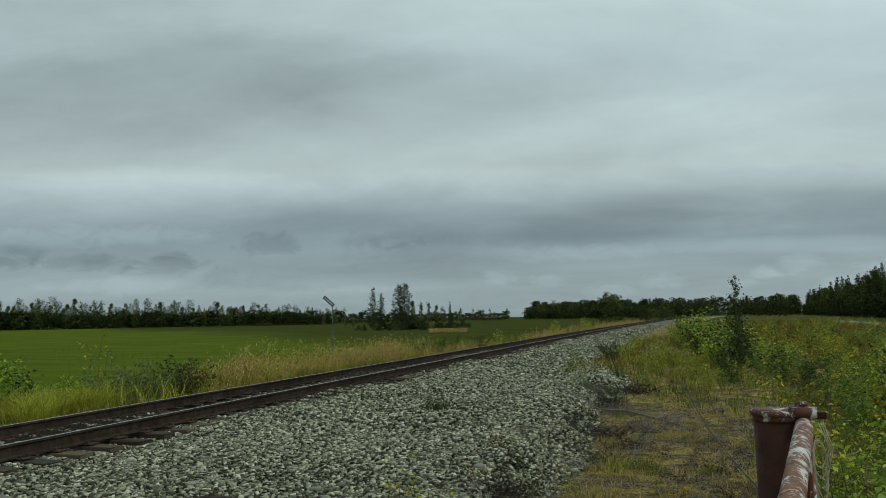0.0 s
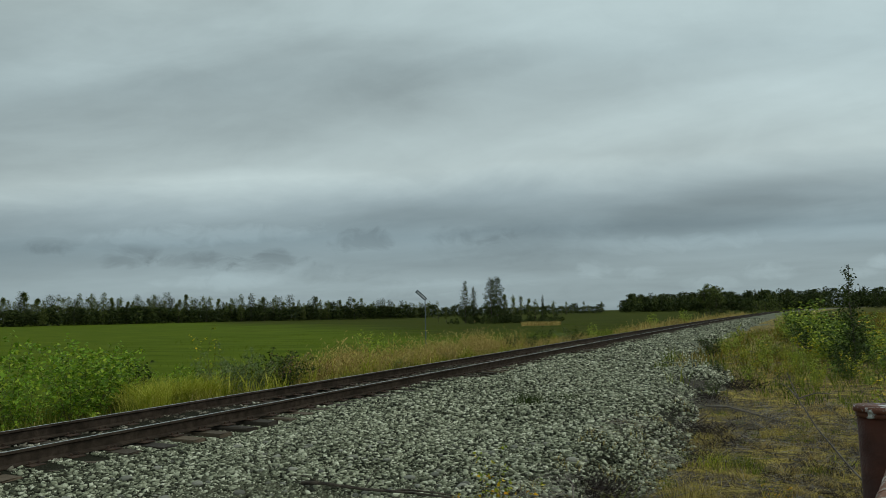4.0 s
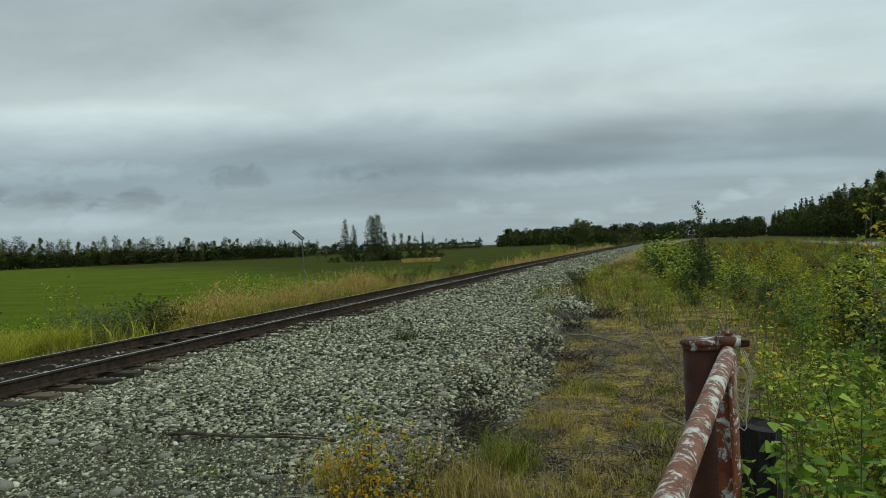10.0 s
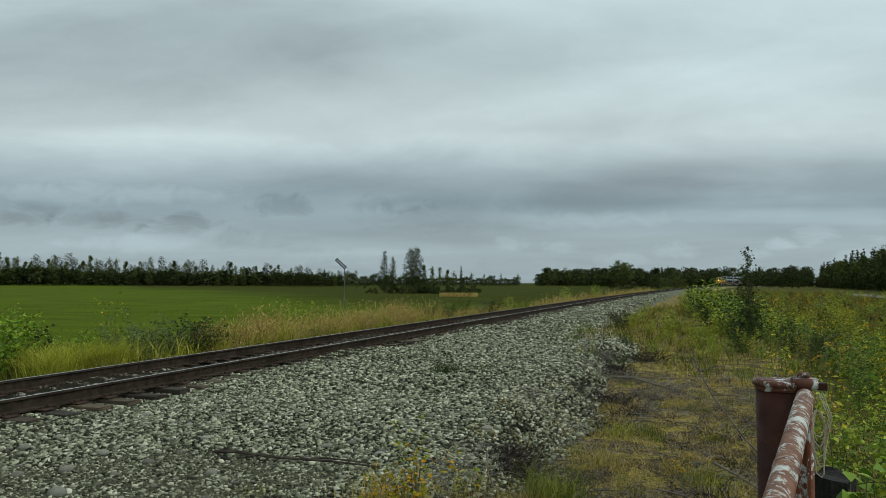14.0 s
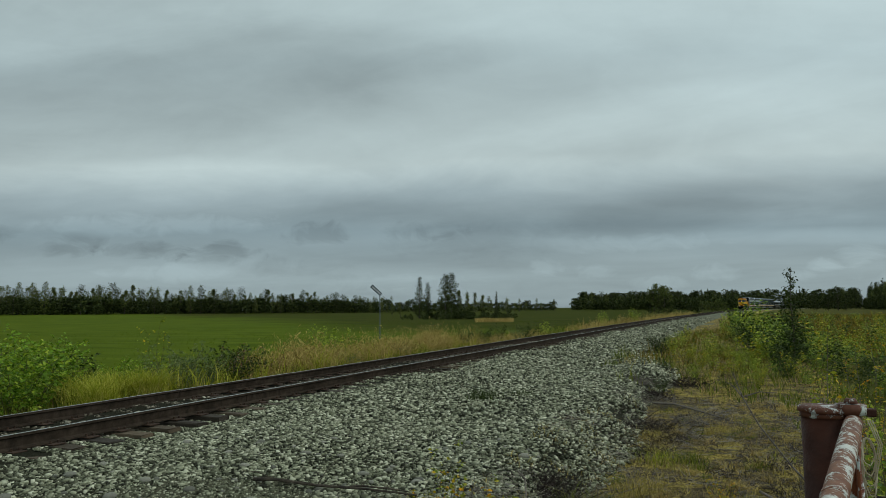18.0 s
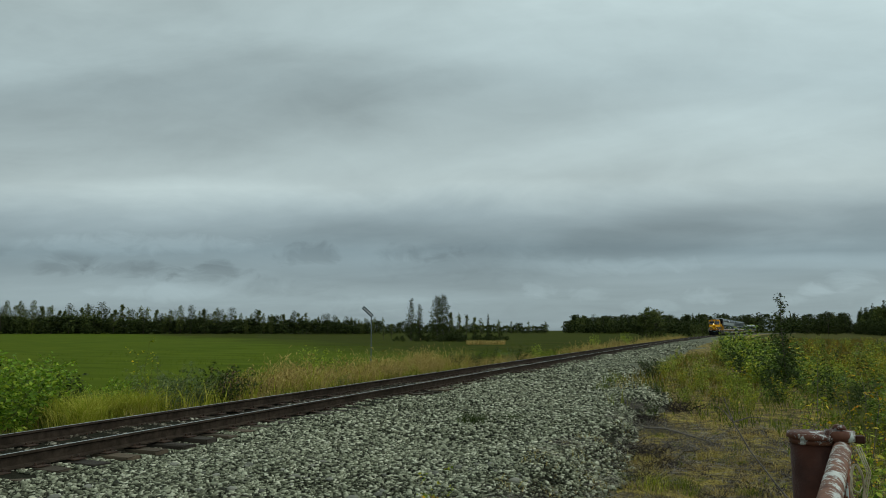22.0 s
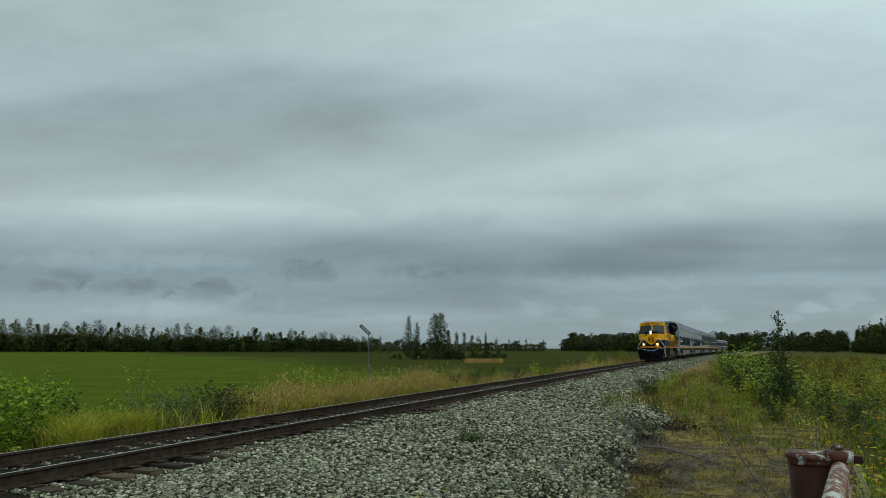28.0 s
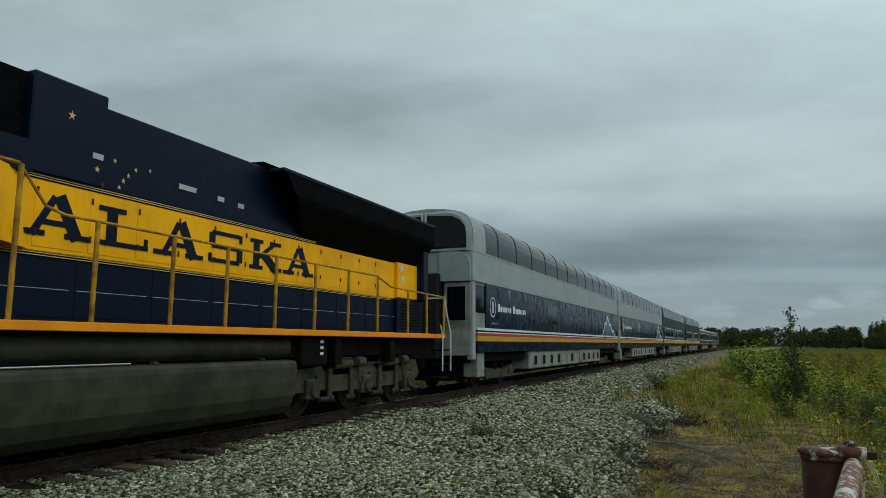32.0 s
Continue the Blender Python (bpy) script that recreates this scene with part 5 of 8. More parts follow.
# forest edge on the right, coming nearer
EDGEWOOD = []
FOREST = ((600, 95), (445, 70), (241, 53), (165, 46), (125, 46), (85, 50))
y = 600.0
while y > 85:
    near = y < 230
    x = float(np.interp(-y, [-a for a, _ in FOREST], [b for _, b in FOREST]))
    for row in range(4):
        xx, yy = x + row * 3.2 + RNG.uniform(-1.6, 1.6), y + RNG.uniform(-1.5, 1.5)
        k = RNG.uniform()
        kind = pick(T_SPRUCE) if k < 0.55 else (pick(T_EDGE) if k < 0.82 else pick(T_ASPEN))
        s = RNG.uniform(0.66, 1.08) * (1.22 if RNG.uniform() < 0.3 else 1.0) * (1.0 + 0.03 * row) * (0.88 if kind in T_EDGE else 1.0)
        if clear_of_line(xx, yy, 10):
            if row == 0 and near:
                stand(kind, xx, yy, s, "trees of the forest edge")
            else:
                EDGEWOOD.append((kind, Matrix.Translation((xx, yy, -0.75)) @ pose(0, 0, 0, 0, 0, RNG.uniform(0, 360)) @ Matrix.Diagonal((s, s, s, 1))))
    if clear_of_line(x - 2, y, 10):
        s = RNG.uniform(0.5, 1.0)
        EDGEWOOD.append((pick(T_ROUND), Matrix.Translation((x - 2.0 + RNG.uniform(-1, 1), y, -0.75)) @ pose(0, 0, 0, 0, 0, RNG.uniform(0, 360)) @ Matrix.Diagonal((s, s, s * 1.2, 1))))
    y -= (1.7 if near else 3.0) * RNG.uniform(0.8, 1.2)
joined("forest_behind", EDGEWOOD, lambda p, me: me.materials[0], "dark mixed forest behind its edge", "trees", lambda y: 1 if y < 180 else 3)
for az, r, s in ((6.3, 300, 0.62), (6.9, 296, 0.75), (7.4, 302, 0.55), (5.5, 310, 0.5)):
    x, y = polar(az, r)
    if clear_of_line(x, y, 5):
        stand(pick(T_WOOD), x, y, s, "trees near the far track")


def young_tree():
    """A slim young tree: dense and dark below, a few leafy twigs at the top."""
    rng = np.random.default_rng(44)
    T = thing("young_tree", pose(1.62, 24.0, -0.58) @ Matrix.Diagonal((0.60, 0.60, 0.72, 1)), "dark slim young tree standing out of the thicket", "tree")
    bm = bmesh.new()
    tube(bm, [(0, 0, 0), (0.05, 0, 1.5), (-0.04, 0.03, 3.0), (0.06, 0, 4.45)], 0.05, 0.01, 6)
    tips = []
    for k in range(60):
        z = 0.4 + 3.9 * (k / 59) ** 1.15
        a = rng.uniform(0, 2 * math.pi)
        r = 0.85 * (1 - z / 4.7) ** 0.75 * rng.uniform(0.5, 1.05) + 0.05
        e = np.array([math.cos(a) * r, math.sin(a) * r, z + 0.5 * r])
        tube(bm, [(0, 0, z), tuple(e * np.array([0.5, 0.5, 1]) - np.array([0, 0, 0.2 * r])), tuple(e)], 0.014, 0.004, 4)
        tips.append((e, z))
    part("trunk", bm, M_BARK, T)
    c = []
    for e, z in tips:
        for q in range(int(rng.uniform(24, 66) * (1.35 - 0.27 * z))):
            f = rng.uniform(0.3, 1.05)
            c.append(np.array([e[0] * f, e[1] * f, z + (e[2] - z) * f]) + rng.normal(size=3) * 0.07)
    v, f = leaves_at(np.array(c), 0.115, rng, 0.6)
    bulk("crown", v, f, M_LEAF_D, T)


young_tree()
# pale road between the meadow and the forest
road = sheet("far_road", np.array([23.6, 24.6, 27.0, 29.4, 30.4]), np.arange(62, 160, 6.0), lambda u, y: hill(u, y) + np.where((u > 24) & (u < 30), 0.10, -0.04), M_ROAD, False, "pale gravel road before the forest")
grass_stuff("meadow_grass", "brown and olive meadow grass behind the thicket", 9000, 4.5, 16, 17, 60, 0.45, 1.0, 0.010, M_MEADOW, 1.2, 1.1, 0.6)
grass_stuff("meadow_grass", "brown and olive meadow grass behind the thicket", 11000, -1.0, 23, 45, 150, 0.5, 1.1, 0.022, M_MEADOW, 3.0, 1.2, 0.6)
grass_stuff("meadow_grass", "straw-brown grass between the gravel and the thicket", 2600, -3.2, 0.8, 22, 60, 0.25, 0.7, 0.009, M_MEADOW, 0.9, 1.1, 0.7)


# loose light growth in front of the thicket, saplings that turn orange, and weeds by the bank
for u, y, s in ((1.5, 4.6, 0.72), (1.9, 4.3, 0.80), (2.5, 4.5, 0.95), (3.0, 4.2, 1.0), (2.3, 5.5, 0.95), (3.1, 5.3, 1.05), (1.3, 6.4, 0.66), (2.0, 6.8, 0.82), (2.5, 3.3, 0.8), (2.0, 3.7, 0.7)):
    plant(pick(P_FRESH), u, y, s, "light shrubs before the thicket")
for u, y, s in ((2.45, 8.6, 1.02), (2.85, 9.3, 1.08), (3.4, 7.2, 0.96), (1.35, 8.9, 0.72), (4.4, 8.3, 1.05), (1.85, 5.2, 0.74), (3.2, 10.4, 1.0), (4.9, 9.6, 1.1), (2.2, 6.4, 0.80), (3.9, 6.2, 0.98), (1.05, 10.6, 0.72), (1.7, 12.4, 0.6)):
    plant(pick(P_SAPLING), u, y, s, "turning saplings in the thicket")
for k in range(18):
    y = 16.5 + 13 * RNG.uniform()
    u = float(foot(np.array(y))) + 0.5 + 2.2 * RNG.uniform()
    plant(pick(P_WILLOW + P_BIRCH + P_FRESH), u, y, RNG.uniform(0.22, 0.5), "small plants by the gravel")
for u, y, s in ((-0.5, 4.7, 0.6), (-0.9, 5.0, 0.5), (0.1, 5.1, 0.5), (-0.2, 5.8, 0.55), (-1.1, 6.6, 0.5)):
    plant(pick(P_DEAD), u, y, s)
# short tufts on the open ground
for k in range(26):
    y = 4.3 + 7.5 * RNG.uniform() ** 1.2
    u = -1.3 + 2.0 * RNG.uniform()
    n = int(RNG.integers(50, 150))
    a = RNG.normal(size=(n, 2)) * RNG.uniform(0.06, 0.16)
    v, f = blades(put(u + a[:, 0], y + a[:, 1], -0.02), RNG.uniform(0.08, RNG.uniform(0.16, 0.34), n), RNG, 0.0026, 0.9)
    tagged(bulk("grass_tuft", v, f, M_TUSSOCK if k % 6 == 0 else M_MOSS), "short grass tuft on the mossy soil", "grass", kind="stuff")
# darker weeds among the grass beyond the track
grass_stuff("verge_weeds", "dark green weeds among the verge grass", 2600, -14.8, -11.7, 8, 34, 0.15, 0.55, 0.008, M_LEAF_D, 0.55, 1.0, 0.7)
grass_stuff("verge_weeds", "brown dry stalks among the verge grass", 1200, -14.8, -11.8, 8, 32, 0.3, 0.8, 0.004, M_MOSS, 0.7, 1.0, 0.5)
for seq, u, y, s in ((P_RED, -12.75, 15.3, 1.0), (P_RED, -13.1, 15.9, 1.1), (P_RED, -12.6, 16.6, 0.8), (P_DARK, -12.7, 18.2, 0.45), (P_GREY, -12.5, 21.2, 0.42), (P_DARK, -12.9, 24.0, 0.6), (P_ALDER[1:], -13.1, 14.6, 0.45), (P_TALLWEED, -13.4, 20.0, 0.62), (P_DARK, -12.3, 13.0, 0.4), (P_GREY, -12.6, 28.0, 0.6)):
    plant(pick(seq), u, y, s, "shrubs behind the track")
joined("low_thicket", FIELDBUSH, lambda p, me: me.materials[0], "dark low bushes round the trees in the field", "bushes", lambda y: 2)
# pale dry grass on a bank in the field
n = 1400
az, r = np.radians(RNG.uniform(-20.4, -17.2, n)), RNG.uniform(108, 113, n)
x, y = np.sin(az) * r, np.cos(az) * r
v, f = blades(put(x - np.array([bend(float(q)) for q in y]), y, -0.03), RNG.uniform(0.3, 0.8, n), RNG, 0.03, 0.5)
tagged(bulk("tall_dry_grass", v, f, M_DRY), "pale dry grass on a low bank in the field", "grass", kind="stuff")
grass_stuff("tall_dry_grass", "tall straw-coloured grass beside the track", 2600, -14.0, -12.3, 29, 35, 0.8, 1.4, 0.007, M_DRY, 0.75, 1.0, 0.4, 0.45)
grass_stuff("verge_grass", "green grass at the foot of the dry grass", 2200, -12.7, -11.9, 17, 33, 0.25, 0.6, 0.007, M_TUSSOCK, 0.6, 1.0, 0.7)


# ---- train materials ----
import itertools


def paint(name, c, rough=0.38, dirt=(0.05, 0.045, 0.035), amount=0.35, spec=0.2):
    m, nt, b = base_mat(name, rough, 0.0, spec)
    col = blend(nt, c, tuple(v * 0.82 for v in c), ramp(nt, tex(nt, 1.6, 5), ((0.4, (0, 0, 0)), (0.7, (1, 1, 1)))))
    streak = tex(nt, 3.0, 6, 0.7, stretch=(1, 2.2, 0.35))
    col = blend(nt, col, dirt, ramp(nt, streak, ((0.52, (0, 0, 0)), (0.85, (amount,) * 3))))
    nt.links.new(col, b.inputs["Base Color"])
    nt.links.new(ramp(nt, tex(nt, 5, 4), ((0.3, (rough - 0.08,) * 3), (0.75, (rough + 0.18,) * 3))), b.inputs["Roughness"])
    bump(nt, b, tex(nt, 2.2, 3), 0.06, 0.05)
    return m


def glowing(name, c, power):
    m, nt, b = base_mat(name, 0.2)
    b.inputs["Base Color"].default_value = (*c, 1)
    b.inputs["Emission Color"].default_value = (*c, 1)
    b.inputs["Emission Strength"].default_value = power
    return m


M_YEL = paint("engine_yellow", (0.98, 0.465, 0.003), 0.42, (0.36, 0.14, 0.004), 0.25, 0.12)
M_NAVY = paint("engine_navy", (0.0018, 0.0066, 0.023), 0.40, (0.005, 0.008, 0.014), 0.2, 0.13)
M_ORANGE = paint("sill_orange", (0.86, 0.29, 0.006), 0.42, (0.25, 0.09, 0.02), 0.3)
M_BLACK = paint("engine_black", (0.004, 0.004, 0.005), 0.6, (0.012, 0.011, 0.010), 0.3, 0.07)
M_SOOT = surf("radiator_grille", (0.0015, 0.0015, 0.002), (0.005, 0.005, 0.006), 8, 0.9, bumpy=0.3, spec=0.05)
M_UNDER = surf("underframe_black", (0.003, 0.003, 0.0027), (0.009, 0.008, 0.007), 4, 0.9, grime=(0.014, 0.012, 0.010), bumpy=0.2, spec=0.08)
M_TRUCK = surf("truck_steel", (0.034, 0.032, 0.020), (0.086, 0.078, 0.050), 4, 0.8, 0.0, grime=(0.012, 0.011, 0.009), grime_scale=2.2, bumpy=0.25)
M_TANK = surf("fuel_tank_grey", (0.026, 0.027, 0.016), (0.056, 0.057, 0.035), 2, 0.55, grime=(0.016, 0.016, 0.011), grime_scale=1.1, bumpy=0.1)
M_WHEEL = surf("wheel_steel", (0.020, 0.017, 0.014), (0.045, 0.038, 0.030), 6, 0.7, 0.1, bumpy=0.1)
M_GOLDRAIL = surf("handrail_yellow", (0.34, 0.17, 0.012), (0.55, 0.30, 0.02), 7, 0.5, grime=(0.13, 0.06, 0.015), grime_scale=3, bumpy=0.1)
M_WHITE = surf("white_paint", (0.62, 0.65, 0.66), (0.74, 0.76, 0.76), 6, 0.5, grime=(0.4, 0.4, 0.38), bumpy=0.05)
M_GOLD = surf("gold_line", (0.55, 0.42, 0.16), (0.68, 0.52, 0.22), 8, 0.5, bumpy=0.02)
M_ALU = surf("bare_aluminium", (0.36, 0.38, 0.38), (0.50, 0.52, 0.52), 6, 0.42, 0.5, bumpy=0.05)
M_HOSE = surf("blue_hose", (0.10, 0.30, 0.52), (0.20, 0.45, 0.68), 10, 0.5)
M_CREAM = surf("number_white", (0.72, 0.72, 0.66), (0.80, 0.80, 0.75), 10, 0.5, bumpy=0)
M_LAMP = glowing("lamp_lens", (1.0, 0.56, 0.18), 5.0)
M_RIM = surf("lamp_rim", (0.30, 0.20, 0.08), (0.42, 0.28, 0.12), 8, 0.4, 0.5)
M_BULB = glowing("lamp_bulb", (1.0, 0.74, 0.40), 420.0)
M_DITCH = glowing("ditch_lens", (1.0, 0.56, 0.18), 5.0)
M_RED = surf("red_stripe", (0.30, 0.035, 0.03), (0.40, 0.05, 0.04), 8, 0.45, bumpy=0.02)
M_COACH = paint("coach_grey", (0.31, 0.345, 0.355), 0.34, (0.16, 0.16, 0.15), 0.4)
M_CBLUE = paint("coach_blue", (0.003, 0.010, 0.030), 0.17, (0.008, 0.012, 0.020), 0.12, 0.22)
M_CGREEN = paint("coach_dark_green", (0.012, 0.024, 0.028), 0.36, (0.03, 0.03, 0.028), 0.35, 0.08)
M_CYEL = paint("coach_yellow", (0.55, 0.28, 0.02), 0.4)
M_SKIRT = surf("coach_skirt", (0.20, 0.207, 0.185), (0.29, 0.297, 0.27), 3, 0.6, grime=(0.07, 0.065, 0.055), bumpy=0.1)
M_MIST = surf("mural_mist", (0.07, 0.11, 0.17), (0.19, 0.25, 0.31), 4, 0.35, bumpy=0, spec=0.07)


def window_glass(name, c, rough=0.05, spec=0.5):
    m, nt, b = base_mat(name, rough, 0.0, spec)
    b.inputs["Base Color"].default_value = (*c, 1)
    return m


M_PANE = window_glass("cab_glass", (0.004, 0.005, 0.006), 0.05, 0.22)
M_SCREEN = window_glass("windscreen_glass", (0.016, 0.020, 0.023), 0.06, 0.7)
M_DOME = window_glass("dome_glass", (0.016, 0.020, 0.021), 0.16, 0.28)
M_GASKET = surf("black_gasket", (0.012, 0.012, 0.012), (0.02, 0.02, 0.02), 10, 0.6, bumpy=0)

SIDE = Matrix(((0, 0, 1, 0), (1, 0, 0, 0), (0, 1, 0, 0), (0, 0, 0, 1)))


def stack(bm, levels):
    """Plan outlines, one above another."""
    loft(bm, [[(x, y, z) for x, y in outline] for z, outline in levels])


def lettering(name, text, size, m, material, parent, bold=0.0, stretch=1.0, depth=0.004):
    cu = bpy.data.curves.new(name, "FONT")
    cu.body, cu.size, cu.extrude, cu.offset = text, size, depth, bold
    cu.align_x, cu.align_y = "CENTER", "CENTER"
    tmp = new(name + "_curve", cu)
    bpy.context.view_layer.update()
    me = bpy.data.meshes.new_from_object(tmp.evaluated_get(bpy.context.evaluated_depsgraph_get()))
    bpy.data.objects.remove(tmp)
    bpy.data.curves.remove(cu)
    me.materials.clear()
    me.transform(m @ Matrix.Diagonal((stretch, 1, 1, 1)))
    me.name = name
    return link_mesh(name, me, material, parent)


def slab_letters(bm, text, y0, z0, h, w, gap, x):
    """Wide slab-serif capitals drawn with bars, on the side plane at x."""
    count = itertools.count()

    def bar(a, b, t):
        (ya, za), (yb, zb) = a, b
        d = Vector((yb - ya, zb - za)).normalized()
        n = Vector((-d.y, d.x)) * t / 2
        side_plate(bm, [(ya + n.x, za + n.y), (yb + n.x, zb + n.y), (yb - n.x, zb - n.y), (ya - n.x, za - n.y)], x, 0.004 + 0.0011 * (next(count) % 7))
    for i, c in enumerate(text):
        o = y0 + i * (w + gap)
        P = lambda u, v: (o + u * w, z0 + v * h)
        T, S = w * 0.19, h * 0.13
        foot_bar = lambda u, v, k=0.36: bar(P(u - k / 2, v), P(u + k / 2, v), S)
        if c == "A":
            bar(P(0.14, 0.0), P(0.46, 0.96), T * 0.55), bar(P(0.52, 1.0), P(0.84, 0.0), T), bar(P(0.28, 0.33), P(0.72, 0.33), S)
            foot_bar(0.13, 0.06, 0.40), foot_bar(0.85, 0.06, 0.42)
        elif c == "L":
            bar(P(0.26, 0.0), P(0.26, 1.0), T), foot_bar(0.26, 0.94, 0.5), bar(P(0.05, 0.065), P(0.98, 0.065), S), bar(P(0.93, 0.0), P(0.93, 0.32), S)
        elif c == "S":
            bar(P(0.12, 0.93), P(0.88, 0.93), S), bar(P(0.12, 0.52), P(0.88, 0.52), S * 1.15), bar(P(0.12, 0.07), P(0.88, 0.07), S)
            bar(P(0.12, 0.55), P(0.12, 0.92), T * 0.8), bar(P(0.88, 0.10), P(0.88, 0.50), T * 0.8), bar(P(0.9, 0.72), P(0.9, 0.98), S), bar(P(0.08, 0.02), P(0.08, 0.28), S)
        elif c == "K":
            bar(P(0.22, 0.0), P(0.22, 1.0), T), foot_bar(0.22, 0.94, 0.40), foot_bar(0.22, 0.06, 0.40)
            bar(P(0.30, 0.42), P(0.80, 0.95), S * 1.1), bar(P(0.42, 0.56), P(0.86, 0.03), T), foot_bar(0.82, 0.94, 0.36), foot_bar(0.86, 0.06, 0.36)


def lamp(parent, name, x, y, z, r, material, d=-1):
    bm = bmesh.new()
    tube(bm, [(x, y, z), (x, y + 0.10 * d, z)], r * 1.22, r * 1.3, 18)
    housing = part(name, bm, M_RIM, parent, "", True)
    bm = bmesh.new()
    tube(bm, [(x, y + 0.101 * d, z), (x, y + 0.115 * d, z), (x, y + 0.125 * d, z)], r, r * 0.5, 18)
    part("lens", bm, material, housing, "bright warm white lens", True)
    bm = bmesh.new()
    tube(bm, [(x, y + 0.12 * d, z), (x, y + 0.135 * d, z)], r * 0.42, r * 0.36, 12)
    part("bulb", bm, M_BULB, housing, "glaring lamp bulb", True)


def one_box(name, material, parent, x0, x1, y0, y1, z0, z1, bevel=0.0, label=""):
    bm = bmesh.new()
    box(bm, x0, x1, y0, y1, z0, z1, bevel)
    return part(name, bm, material, parent, label)


def wheelset(parent, y, r=0.533):
    e = new("wheelset")
    e.parent = parent
    bm = bmesh.new()
    tube(bm, [(-1.1, 0, 0), (1.1, 0, 0)], 0.085, n=12)
    for s in (-1, 1):
        a = 0.70 * s
        n = 28
        prof = [(a - 0.04 * s, r + 0.028), (a, r + 0.026), (a + 0.01 * s, r), (a + 0.115 * s, r - 0.004), (a + 0.125 * s, r - 0.07), (a + 0.07 * s, r - 0.10), (a + 0.06 * s, 0.2), (a + 0.13 * s, 0.17), (a + 0.14 * s, 0.0001)]
        loft(bm, [[(x, q * math.cos(2 * math.pi * k / n), q * math.sin(2 * math.pi * k / n)) for k in range(n)] for x, q in prof], cap=False)
        for k in range(3):
            c, d = math.cos(k * 2.1), math.sin(k * 2.1)
            box(bm, a + 0.06 * s, a + 0.10 * s, c * 0.31 - 0.05, c * 0.31 + 0.05, d * 0.31 - 0.05, d * 0.31 + 0.05)
    w = part("axle_and_wheels", bm, M_WHEEL, e)
    w.parent = parent
    scene.collection.objects.unlink(e)
    bpy.data.objects.remove(e)
    w.name = "wheelset"
    w.matrix_basis = pose(0, y, r)
    return w


WHEELS = []


